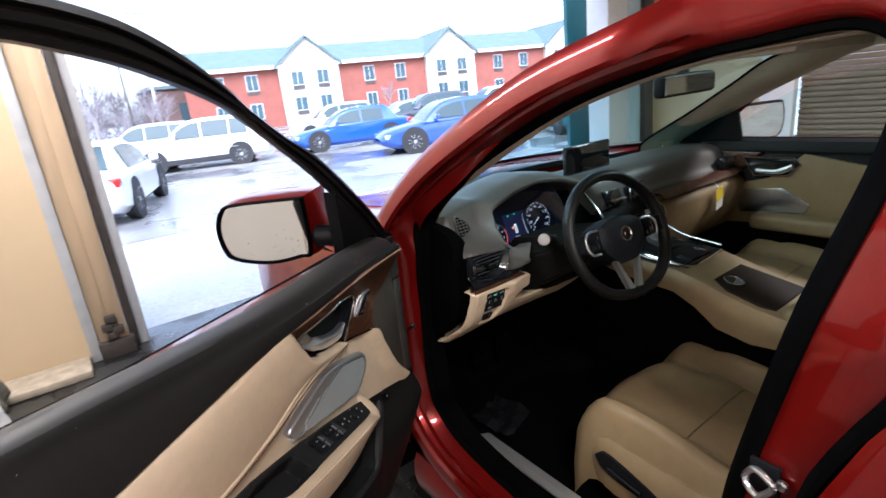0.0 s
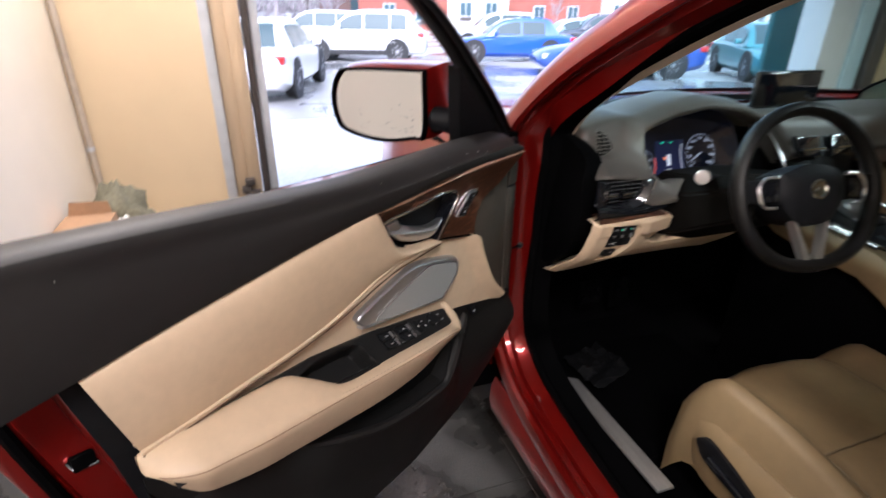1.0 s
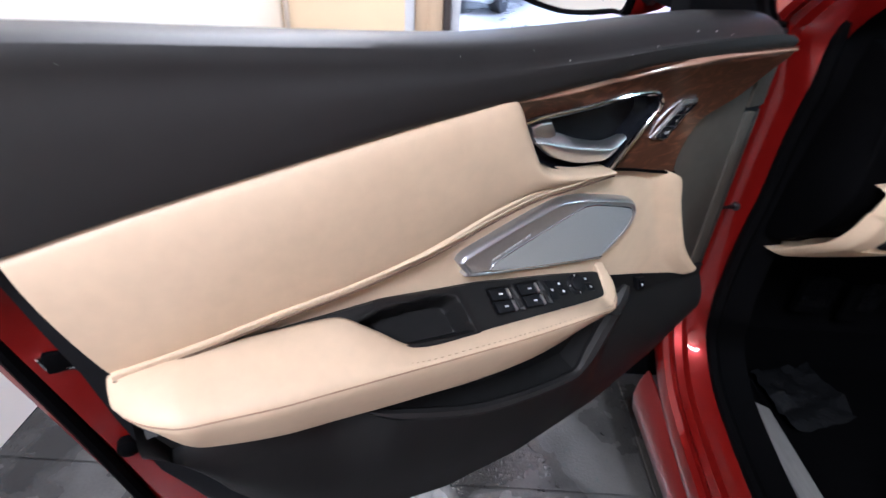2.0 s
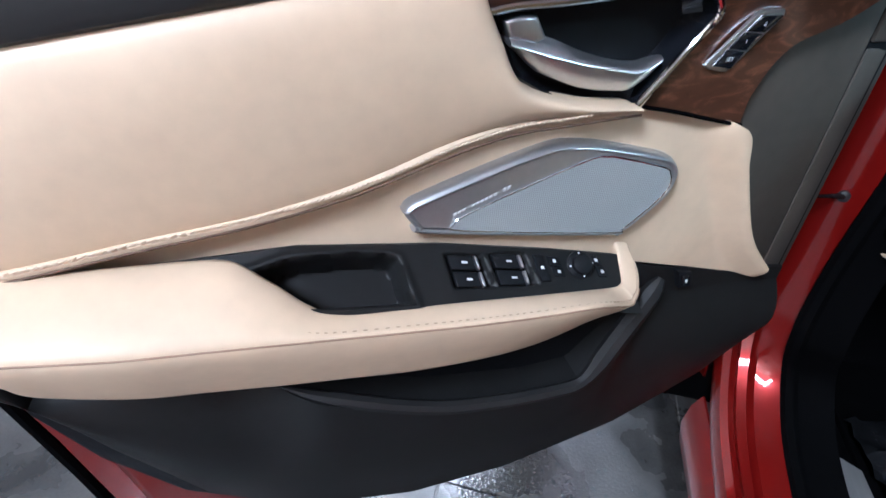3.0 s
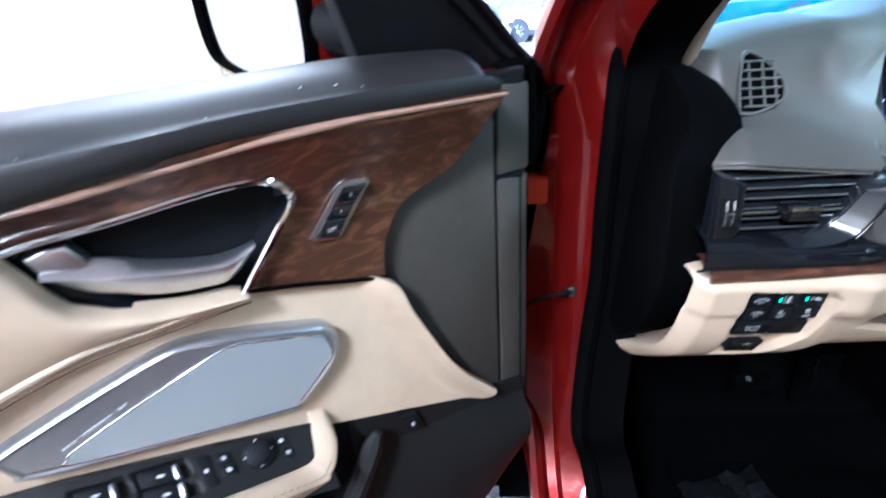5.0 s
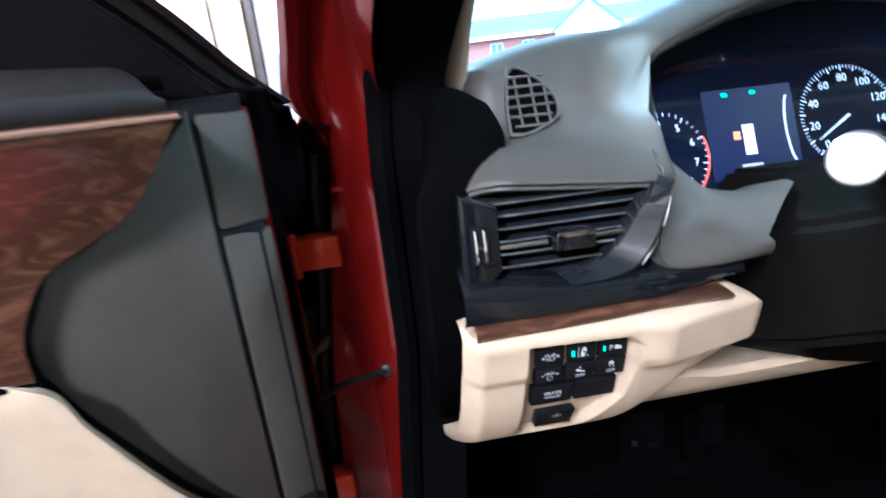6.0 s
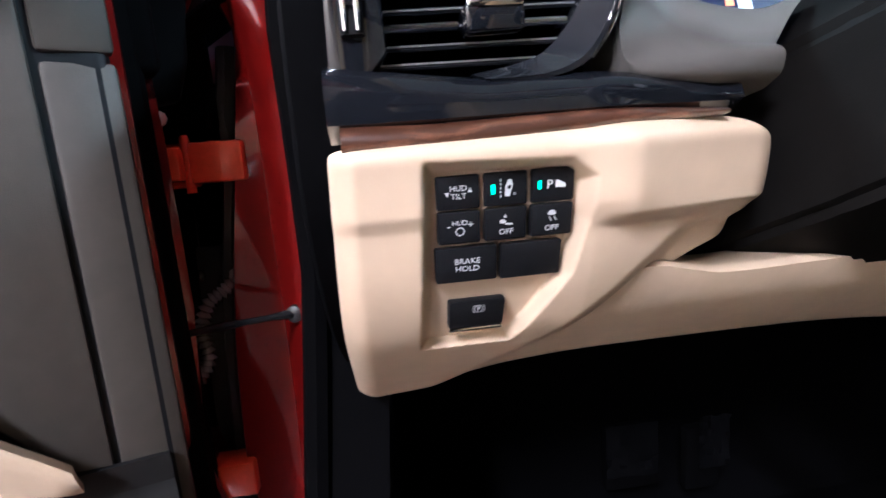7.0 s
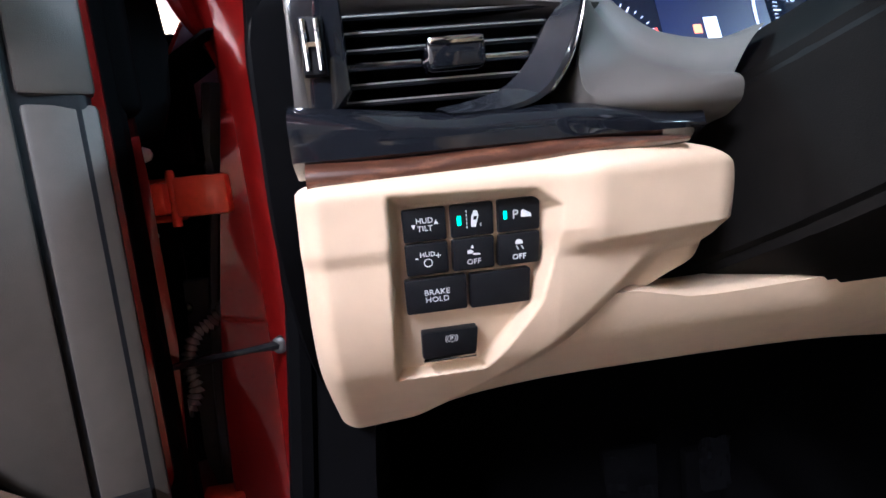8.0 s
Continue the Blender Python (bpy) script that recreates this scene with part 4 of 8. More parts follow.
# side skins: rear doors, rocker, tail
REARDOOR = fn([(0.3, -0.90), (0.6, -0.94), (0.9, -0.977), (1.0, -1.000), (1.08, -1.030), (1.14, -1.060), (1.22, -1.100), (1.6, -1.26)])
for side in (1, -1):
    bm = bmesh.new()
    rows = []
    for z, bul in ((0.34, 0.04), (0.45, 0.012), (0.62, -0.006), (0.80, -0.015), (0.98, -0.012), (1.10, 0.0), (1.18, 0.012), (1.215, 0.02)):
        row = [(bul + 0.085, REARDOOR(z) - 0.020), (bul + 0.03, REARDOOR(z) - 0.012), (bul + 0.006, REARDOOR(z) - 0.003), (bul, REARDOOR(z) - 0.015)] + [(bul - 0.004 * math.sin(s * 3.1), REARDOOR(z) - 0.015 - s * 0.98) for s in np.linspace(0.05, 1, 10)]
        rows.append([(x if side > 0 else mir(x), y, z) for x, y in row])
    sheet(bm, rows, 0.004, (side, 0, 0))
    part("rear_door", bm, RED, car)
    bm = bmesh.new()
    tube(bm, [((0.018 if side > 0 else mir(0.018)), REARDOOR(z) + 0.006, z) for z in np.linspace(0.4, 1.56, 24)], 0.012, 8)
    part("rear_door_seal", bm, RUBBER, car, "black seal along the rear door edge")
    bm = bmesh.new()
    PIL = [(-0.842, 0.70), (-0.866, 0.895), (-0.937, 1.22), (-0.985, 1.42), (-0.990, 1.52)]
    rows = swept(PIL, 30, [(0.19, -0.02), (0.15, -0.016), (0.11, -0.012), (0.086, -0.008), (0.072, -0.002), (0.062, 0.006), (0.055, 0.016), (0.053, 0.026), (0.062, 0.030)], side, closed=False)
    grid(bm, rows)
    part("pillar_seal", bm, RUBBER, car, "broad black pillar seal")
    bm = bmesh.new()
    grid(bm, swept(PIL, 30, [(0.048, 0.090), (0.045, 0.106), (0.044, 0.14), (0.046, 0.175), (0.052, 0.20)], side, closed=False))
    part("pillar_face", bm, RED, car, "red outer face of the rear pillar")
    bm = bmesh.new()
    rows = []
    for y in np.linspace(-2.0, -2.95, 12):
        k = (-2.0 - y) / 0.95
        rows.append([((x + 0.22 * k ** 2.5) if side > 0 else mir(x + 0.22 * k ** 2.5), y, z) for x, z in ((0.05, 0.34), (0.0, 0.55), (-0.012, 0.8), (0.0, 1.1), (0.02, 1.215))])
    sheet(bm, rows, 0.004, (side, 0, 0))
    part("rear_quarter", bm, RED, car)
    bm = bmesh.new()
    rows = []
    for y in np.linspace(0.085, -1.0, 18):
        rows.append([(x if side > 0 else mir(x), y, z) for x, z in ((0.012, 0.43), (0.0, 0.40), (-0.004, 0.35), (0.006, 0.30), (0.05, 0.25), (0.12, 0.235))])
    sheet(bm, rows, 0.004, (side, 0, 0))
    part("rocker_panel", bm, RED, car)
    bm = bmesh.new()
    rows = [[(x if side > 0 else mir(x), y, z) for x, y, z in ((0.02, REARDOOR(1.2) - 0.06, 1.21), (0.13, REARDOOR(1.6) - 0.02, 1.60), )],
            [(x if side > 0 else mir(x), y, z) for x, y, z in ((0.02, REARDOOR(1.2) - 0.18, 1.21), (0.13, REARDOOR(1.6) - 0.10, 1.62), )]]
    sheet(bm, rows, 0.006, (side, 0, 0))
    part("pillar_cover", bm, GLOSSBLACK, car, "gloss black pillar cover")
    bm = bmesh.new()
    rows = [[(x if side > 0 else mir(x), y, z) for x, y, z in ((0.03, -1.2, 1.21), (0.135, -1.19, 1.60))], [(x if side > 0 else mir(x), y, z) for x, y, z in ((0.06, -2.6, 1.21), (0.20, -2.3, 1.58))]]
    sheet(bm, rows, 0.004, (side, 0, 0))
    part("rear_window", bm, CARGLASS, car, "dark tinted rear glass")
    bm = bmesh.new()
    tube(bm, [((0.02 if side > 0 else mir(0.02)), -1.05, 1.222), ((0.045 if side > 0 else mir(0.045)), -2.3, 1.222)], 0.012, 6)
    part("window_moulding", bm, CHROME, car)
    for wy in (0.95, -1.85):
        bm = bmesh.new()
        x = 0.02 if side > 0 else mir(0.02)
        disc(bm, (x, wy, 0.355), (-side, 0, 0), [(0.2, -0.22), (0.33, -0.22), (0.36, -0.18), (0.36, -0.02), (0.34, 0.012), (0.25, 0.015), (0.24, -0.02), (0.05, -0.02)], 32)
        wh = part("wheel", bm, TYRE, car)
        bm = bmesh.new()
        disc(bm, (x, wy, 0.355), (-side, 0, 0), [(0.24, -0.018), (0.245, 0.012), (0.22, 0.012), (0.21, -0.015)], 32)
        for k in range(5):
            a = k * 2 * math.pi / 5
            tube(bm, [(x - side * 0.0, wy + 0.03 * math.cos(a), 0.355 + 0.03 * math.sin(a)), (x - side * 0.005, wy + 0.22 * math.cos(a), 0.355 + 0.22 * math.sin(a))], 0.03, 6)
        part("rim", bm, ALLOY, wh)
bm = bmesh.new()
box(bm, 0.22, mir(0.22), -2.98, -2.90, 0.35, 1.22, 0.03)
part("tailgate", bm, RED, car)
bm = bmesh.new()
sheet(bm, [[(0.28, -2.94, 1.22), (mir(0.28), -2.94, 1.22)], [(0.34, -2.62, 1.57), (mir(0.34), -2.62, 1.57)]], 0.005, (0, 1, 0))
part("rear_glass", bm, CARGLASS, car)
# floor pan, firewall, inner fenders filled with black blocks for the dark there
bm = bmesh.new()
box(bm, 0.13, mir(0.13), -2.9, 0.42, 0.28, 0.36)
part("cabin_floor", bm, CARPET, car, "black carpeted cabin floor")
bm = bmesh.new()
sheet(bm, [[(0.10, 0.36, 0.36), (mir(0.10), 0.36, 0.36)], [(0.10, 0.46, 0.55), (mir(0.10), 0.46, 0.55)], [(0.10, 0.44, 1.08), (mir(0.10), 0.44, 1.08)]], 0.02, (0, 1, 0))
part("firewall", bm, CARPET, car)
for side in (1, -1):
    bm = bmesh.new()
    s = 1 if side > 0 else -1
    box(bm, 0.11 if s > 0 else mir(0.13), 0.13 if s > 0 else mir(0.11), 0.06, 0.44, 0.36, 1.06)
    part("kick_panel", bm, BLACK, car)
    bm = bmesh.new()
    box(bm, -0.050 if s > 0 else mir(0.12), 0.12 if s > 0 else mir(-0.050), 0.172, 0.60, 0.33, 1.10)
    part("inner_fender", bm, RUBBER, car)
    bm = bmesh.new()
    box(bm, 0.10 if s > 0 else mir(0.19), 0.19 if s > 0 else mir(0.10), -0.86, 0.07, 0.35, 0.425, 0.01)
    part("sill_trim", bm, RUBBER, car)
    # black sheet over the red inside of the fender, in place of shade
    bm = bmesh.new()
    rows = []
    for y in (0.086, 0.12, 0.17):
        row = [(-0.050, 0.42), (-0.062, 0.75), (-0.050, 1.040), (-0.040, 1.092), (-0.014, 1.136), (0.030, 1.163), (0.15, 1.170)]
        rows.append([(x if s > 0 else mir(x), y, z) for x, z in row])
    sheet(bm, rows, 0.003, (s, 0, -0.5))
    part("fender_dark_sheet", bm, RUBBER, car, "added black sheet for the shade inside the fender edge")
    # added blocks that keep bright background out of the hinge gap
    bm = bmesh.new()
    box(bm, -0.046 if s > 0 else mir(-0.003), -0.003 if s > 0 else mir(-0.046), 0.118, 0.15, 1.05, 1.172, 0.006, 2)
    box(bm, -0.125 if s > 0 else mir(-0.045), -0.045 if s > 0 else mir(-0.125), 0.100, 0.104, 0.45, 1.150)
    part("gap_blocker", bm, RUBBER, car, "added black blocks that close the gap behind the fender")
bm = bmesh.new()
box(bm, 0.135, mir(0.135), -2.3, -2.2, 0.36, 1.2)
part("cargo_partition", bm, CARPET, car)
bm = bmesh.new()
plate(bm, [(0.198, -0.43), (0.245, -0.43), (0.250, -0.01), (0.206, 0.02)], 0.424, 0.432, lambda p, a, q: Vector((p, q, a)), 0.002)
part("sill_plate", bm, STEEL, car, "brushed metal sill plate")
# striker on the rear pillar
bm = bmesh.new()
tube(bm, cr([(0.050, -0.901, 0.944), (0.030, -0.906, 0.941), (0.028, -0.922, 0.928), (0.028, -0.934, 0.938), (0.028, -0.944, 0.955), (0.028, -0.934, 0.966), (0.030, -0.918, 0.972), (0.034, -0.906, 0.958), (0.036, -0.901, 0.944)], 32), 0.0052, 8)
box(bm, 0.048, 0.054, -0.925, -0.915, 0.930, 0.940, 0.002)
str_ = part("door_striker", bm, SILVER, car, "chrome door striker")
bm = bmesh.new()
box(bm, 0.046, 0.054, -0.945, -0.902, 0.922, 0.976, 0.002)
part("striker_base", bm, BLACK, str_)
bm = bmesh.new()
disc(bm, (0.046, -0.950, 0.953), (-1, 0, 0), [(0.009, 0.0), (0.009, 0.006), (0.006, 0.008)], 10)
part("striker_bolt", bm, SILVER, str_)

# ---------------------------------------------------------------- the open door
P0 = Vector((-0.0735, -0.0662, 0))
DU, DN = Vector((-0.8674, -0.4976, 0)), Vector((0.4976, -0.8674, 0))


def dp(u, w, z):
    return P0 + DU * u + DN * w + Vector((0, 0, z))


def dstrip(bm, tops, bottoms, n, m, wt, wb, bulge=0.0, thick=0.006, wfun=None):
    """A padded skin on the door, between two (u, z) edges."""
    T, B = cr(tops, n), cr(bottoms, n)
    rows = []
    for t, b in zip(T, B):
        row = []
        for j in range(m + 1):
            s = j / m
            u, z = t + (b - t) * s
            w = (wt(u) if callable(wt) else wt) * (1 - s) + (wb(u) if callable(wb) else wb) * s + bulge * math.sin(math.pi * s ** 0.62) ** 0.7
            if wfun:
                w = wfun(u, z)
            row.append(dp(u, w, z))
        rows.append(row)
    sheet(bm, rows, thick, -DN)


UR = fn([(0.30, 0.845), (0.55, 0.878), (0.78, 0.922), (0.95, 0.958), (1.10, 0.985), (1.24, 1.0)])
PB = fn([(-0.06, 0.69), (0.0, 0.625), (0.13, 0.548), (0.30, 0.497), (0.44, 0.487), (0.58, 0.515), (0.69, 0.590), (0.755, 0.69), (0.80, 0.80), (0.83, 0.87)])
ZBD = fn([(-0.09, 0.78), (0.0, 0.685), (0.13, 0.580), (0.30, 0.500), (0.44, 0.465), (0.58, 0.45), (0.75, 0.43), (0.9, 0.42)])
bm = bmesh.new()
rings = []
for z, q in ((0.32, 0.03), (0.35, 0.012), (0.42, 0.0), (0.60, 0.0), (0.75, 0.0), (1.0, 0.0), (1.15, 0.0), (1.205, 0.004), (1.222, 0.02)):
    r = UR(z)
    bul = 0.020 * math.sin(math.pi * min(1, (z - 0.3) / 0.95))
    plan = [(-0.078, -0.028 - q), (0.3, -0.026 - q), (r - 0.115, -0.024 - q), (r - 0.100, -0.034 - q), (r - 0.092, -0.058), (r - 0.046, -0.064), (r - 0.040, -0.084), (r - 0.022, -0.090), (r - 0.004, -0.100), (r, -0.108), (r - 0.01, -0.116 + q),
            (0.5, -0.118 - bul + q), (0.05, -0.112 - bul + q), (-0.07, -0.100 + q), (-0.082, -0.085), (-0.084, -0.05)]
    rings.append([dp(u, w, ZBD(u) + (z - 0.32) / 0.902 * (1.196 - ZBD(u))) for u, w in plan])
loft(bm, rings)
door = part("front_door", bm, RED, car, "open red driver door with tan and black trim", sharp=50)

ZB = sfn([(-0.05, 1.191), (0.0, 1.191), (0.14, 1.187), (0.24, 1.182), (0.32, 1.172), (0.41, 1.158), (0.534, 1.141), (0.649, 1.122), (0.775, 1.100), (0.858, 1.083), (0.98, 1.06)])
ZT = sfn([(-0.05, 1.220), (0.10, 1.224), (0.20, 1.221), (0.30, 1.216), (0.45, 1.212), (0.60, 1.219), (0.80, 1.232), (0.98, 1.239)])
WB = fn([(-0.05, 0.040), (0.30, 0.038), (0.45, 0.024), (0.93, 0.018)])
bm = bmesh.new()
rows = []
for u in list(np.linspace(-0.004, 0.03, 6)) + list(np.linspace(0.045, 0.975, 56)):
    zt, zb, wb = ZT(u) - 0.016 * max(0.0, (0.016 - u) / 0.02) ** 2, ZB(u), WB(u)
    sec = cr([(-0.045, zt - 0.02), (-0.040, zt - 0.002), (-0.015, zt + 0.002), (0.012, zt - 0.005), (wb - 0.006, zt - 0.018 - 0.1 * (zt - zb)), (wb - 0.001, (zt * 0.45 + zb * 0.55)), (wb, zb + 0.004), (wb - 0.006, zb - 0.004)], 21)
    rows.append([dp(u, w, z) for w, z in sec])
sheet(bm, rows, 0.006, -DN)
part("belt_pad", bm, BELT, door, "charcoal soft upper door pad with dust specks")
bm = bmesh.new()
rr = random.Random(5)
for k in range(18):
    u, q = rr.uniform(0.12, 0.88), rr.random()
    zt, zb, wb = ZT(u), ZB(u), WB(u)
    s_ = 0.15 + 0.75 * q * q
    c = dp(u, 0.012 + (wb - 0.007 - 0.012) * min(1, s_ * 2) + 0.0018, zt - 0.006 - (zt - zb) * s_ * 0.5)
    disc(bm, c, DN * 0.8 + Vector((0, 0, 0.6)), [(rr.uniform(0.0003, 0.0009), -0.001), (0.0002, 0.0004)], 5)
part("dust", bm, PAPER, door, "tiny pale dust specks", kind="stuff")
bm = bmesh.new()
tube(bm, [dp(u, -0.046, ZT(u) - 0.008) for u in np.linspace(-0.02, 0.94, 30)], 0.006, 6)
part("window_seal", bm, RUBBER, door, "black window seal")

# black carrier panel behind the trims, with the stepped lower part
bm = bmesh.new()
out = [(-0.070, 1.200), (0.895, 1.16), (0.888, 1.10), (0.876, 1.05), (0.861, 0.98), (0.849, 0.93), (0.838, 0.86), (0.818, 0.765), (0.785, 0.68), (0.72, 0.59), (0.59, 0.500), (0.44, 0.472), (0.29, 0.482), (0.12, 0.532), (0.0, 0.605), (-0.070, 0.69)]
plate(bm, out, -0.030, -0.013, dp, 0.008, 3)
part("carrier_panel", bm, BLACK, door, "black grained plastic door carrier")

# front edge trims with a groove between them
for z0, z1, d0 in ((0.72, 1.088, 0.0), (1.093, 1.186, 0.002)):
    bm = bmesh.new()
    box(bm, -0.073, -0.030, -0.024, -0.010 + d0, z0, z1, 0.004, 2, f=lambda u, w, z: dp(u, w + 0.10 * min(0.0, u + 0.030), z))
    part("edge_trim", bm, GRAIN, door, "black grained edge trim")
bm = bmesh.new()
plate(bm, [(-0.026, 0.815), (0.0, 0.82), (0.045, 0.89), (0.09, 0.975), (0.112, 1.022), (0.11, 1.05), (0.086, 1.10), (0.02, 1.132), (-0.020, 1.186), (-0.026, 1.19)], -0.02, -0.009, dp, 0.003)
part("corner_trim", bm, GRAIN, door, "black grained corner trim")

# tan upper pad
PAD_T = [(0.862, 1.084), (0.775, 1.101), (0.69, 1.116), (0.60, 1.131), (0.52, 1.144), (0.455, 1.154), (0.412, 1.161), (0.389, 1.122), (0.362, 1.076), (0.31, 1.058), (0.245, 1.0505)]
SEAM = [(0.822, 0.938), (0.749, 0.946), (0.669, 0.959), (0.585, 0.971), (0.517, 0.987), (0.47, 1.003), (0.43, 1.019), (0.395, 1.031), (0.355, 1.040), (0.300, 1.044), (0.241, 1.047)]
bm = bmesh.new()
dstrip(bm, PAD_T, SEAM, 60, 22, fn([(0.24, 0.002), (0.30, 0.008), (0.41, 0.014), (0.86, 0.004)]), fn([(0.24, 0.012), (0.86, 0.008)]), 0.017, 0.012)
part("upper_pad", bm, TAN, door, "smooth tan leather upper door pad")
bm = bmesh.new()
tube(bm, [dp(u, 0.010, z - 0.001) for u, z in cr(SEAM, 60)], 0.0045, 8)
part("piping", bm, TAN, door, "tan stitched piping")
# raised dark line whose colour draws the groove's shade; no groove is cut
bm = bmesh.new()
tube(bm, [dp(u, 0.0145 + 0.0075 * min(1.0, max(0.0, (0.56 - u) / 0.16)) * min(1.0, max(0.25, (u - 0.22) / 0.10)), z - 0.0046) for u, z in cr(SEAM, 80)], 0.0012, 5)
part("piping_groove_shade", bm, mat("tan_groove_shade", (0.10, 0.060, 0.035), 0.8, var=0.0), door, "dark line coloured as the shade in the groove below the piping")
bm = bmesh.new()
long = cr(SEAM, 460)
for i in range(0, 456, 4):
    (u0, z0), (u1, z1) = long[i], long[i + 3]
    up_ = 0.0095 * min(1.0, max(0.0, (0.56 - u0) / 0.16)) * min(1.0, max(0.25, (u0 - 0.22) / 0.10))
    tube(bm, [dp(u0, 0.0148 + up_, z0 + 0.0026), dp((u0 + u1) / 2, 0.0160 + up_, (z0 + z1) / 2 + 0.0033), dp(u1, 0.0150 + up_, z1 + 0.0040)], 0.0008, 5)
part("stitching", bm, SEAMTHREAD, door, "cream stitching along the seam", kind="stuff")

# tan lower insert
INS_T = [(0.824, 0.938), (0.749, 0.946), (0.669, 0.957), (0.585, 0.968), (0.517, 0.984), (0.446, 1.010), (0.375, 1.033), (0.336, 1.041), (0.273, 1.042), (0.241, 1.047), (0.18, 1.036), (0.113, 1.020), (0.091, 0.974), (0.046, 0.888), (-0.004, 0.833)]
INS_B = [(0.80, 0.925), (0.74, 0.922), (0.66, 0.922), (0.585, 0.924), (0.517, 0.922), (0.446, 0.915), (0.39, 0.906), (0.345, 0.898), (0.30, 0.888), (0.25, 0.875), (0.205, 0.864), (0.15, 0.850), (0.10, 0.838), (0.05, 0.825), (-0.007, 0.811)]
REDGE = cr([(0.112, 1.019), (0.090, 0.973), (0.045, 0.887), (-0.004, 0.832)], 24)


def ridge(u, z):
    """A rounded lip along the insert's front edge."""
    k = max(0, 1 - min(math.hypot(u - a, z - b) for a, b in REDGE) / 0.036)
    return k * k * (3 - 2 * k)


bm = bmesh.new()
dstrip(bm, INS_T, INS_B, 110, 20, 0, 0, 0, 0.012, wfun=lambda u, z: -0.004 + 0.022 * ridge(u, z) - 0.004 * max(0, (u - 0.5)))
part("lower_insert", bm, TAN, door, "tan leather lower door insert")

# walnut trim
bm = bmesh.new()
wfw = lambda u, z: 0.004 + 0.034 * max(0, min(1, (z - 1.095) / 0.085)) ** 1.5 * max(0.35, min(1, (0.42 - u) / 0.15))
dstrip(bm, [(0.410, 1.151), (0.386, 1.157), (0.350, 1.164), (0.319, 1.170), (0.242, 1.182), (0.19, 1.1845), (0.14, 1.187), (0.065, 1.189), (-0.012, 1.190)],
       [(0.408, 1.140), (0.388, 1.130), (0.345, 1.130), (0.315, 1.138), (0.245, 1.149), (0.206, 1.149), (0.14, 1.156), (0.065, 1.172), (-0.010, 1.188)], 40, 5, 0, 0, 0, 0.008, wfw)
dstrip(bm, [(0.206, 1.149), (0.188, 1.125), (0.196, 1.110), (0.217, 1.083), (0.243, 1.0495)], [(-0.010, 1.188), (0.030, 1.126), (0.088, 1.094), (0.111, 1.055), (0.114, 1.023)], 24, 12, 0, 0, 0, 0.008, wfw)
part("wood_trim", bm, WOOD, door, "dark walnut trim")
# black strip laid in as the thin shadow below the walnut
bm = bmesh.new()
tube(bm, [dp(u, 0.006, z) for u, z in cr([(0.243, 1.0475), (0.20, 1.040), (0.155, 1.030), (0.114, 1.0215)], 16)], 0.0022, 6)
part("trim_shadow_line", bm, RUBBER, door, "dark strip put in as the shadow line under the walnut")
# wood shoulder with its reflected light put into a paler colour
bm = bmesh.new()
rows = []
EH = fn([(-0.01, 0.005), (0.127, 0.007), (0.169, 0.009), (0.217, 0.011), (0.262, 0.013), (0.303, 0.0145), (0.341, 0.0145), (0.376, 0.011), (0.412, 0.006)])
for u, z in cr([(0.412, 1.158), (0.372, 1.166), (0.336, 1.173), (0.299, 1.178), (0.258, 1.183), (0.215, 1.187), (0.167, 1.189), (0.126, 1.190), (0.06, 1.190), (-0.010, 1.190)], 44):
    h = EH(u)
    w = max(wfw(u, z - h) + 0.002, 0.028 - 0.10 * max(0, u - 0.33))
    rows.append([dp(u, w - 0.008, z - h - 0.001), dp(u, w, z - h), dp(u, w + 0.0008, z - h + 0.002), dp(u, w - 0.001, z - 0.45 * h), dp(u, w - 0.006, z - 0.1 * h), dp(u, w - 0.012, z)])
sheet(bm, rows, 0.004, -DN)
part("wood_edge", bm, mat("wood_edge_sheen", (0.36, 0.22, 0.155), 0.20, var=0.25, scale=60, coat=1.0, stretch=(1, 1, 6)), door, "polished edge of the walnut trim, coloured pale for its sheen")

# handle recess, chrome ring, pull lever
BEZ = [(0.393, 1.128), (0.383, 1.105), (0.366, 1.078), (0.340, 1.064), (0.313, 1.056), (0.250, 1.047), (0.243, 1.051), (0.219, 1.083), (0.198, 1.111), (0.190, 1.125), (0.195, 1.137), (0.209, 1.146), (0.245, 1.147), (0.315, 1.138), (0.345, 1.134)]
bm = bmesh.new()
inner = [(u * 0.97 + 0.285 * 0.03, z * 0.97 + 1.098 * 0.03) for u, z in BEZ]
deep = [(u * 0.72 + 0.270 * 0.28, z * 0.72 + 1.098 * 0.28) for u, z in BEZ]
loft(bm, [[dp(u, wfw(u, z) + 0.002, z) for u, z in BEZ], [dp(u, wfw(u, z) + 0.004, z) for u, z in inner], [dp(u, -0.002, z) for u, z in inner], [dp(u, -0.022, z) for u, z in deep]], caps=False)
bm.faces.new([bm.verts.new(dp(u, -0.022, z)) for u, z in deep])
part("handle_recess", bm, GLOSSBLACK, door, "gloss black handle recess")
bm = bmesh.new()
tube(bm, [dp(u, 0.5 * wfw(u, z) + 0.0105, z) for u, z in cr([(0.410, 1.124), (0.388, 1.129), (0.370, 1.132), (0.334, 1.135), (0.301, 1.139), (0.268, 1.144), (0.233, 1.147), (0.209, 1.145), (0.196, 1.136), (0.191, 1.125), (0.199, 1.111), (0.220, 1.083), (0.245, 1.050)], 60)], 0.0034, 10)
part("chrome_ring", bm, CHROME, door, "chrome handle surround")
bm = bmesh.new()
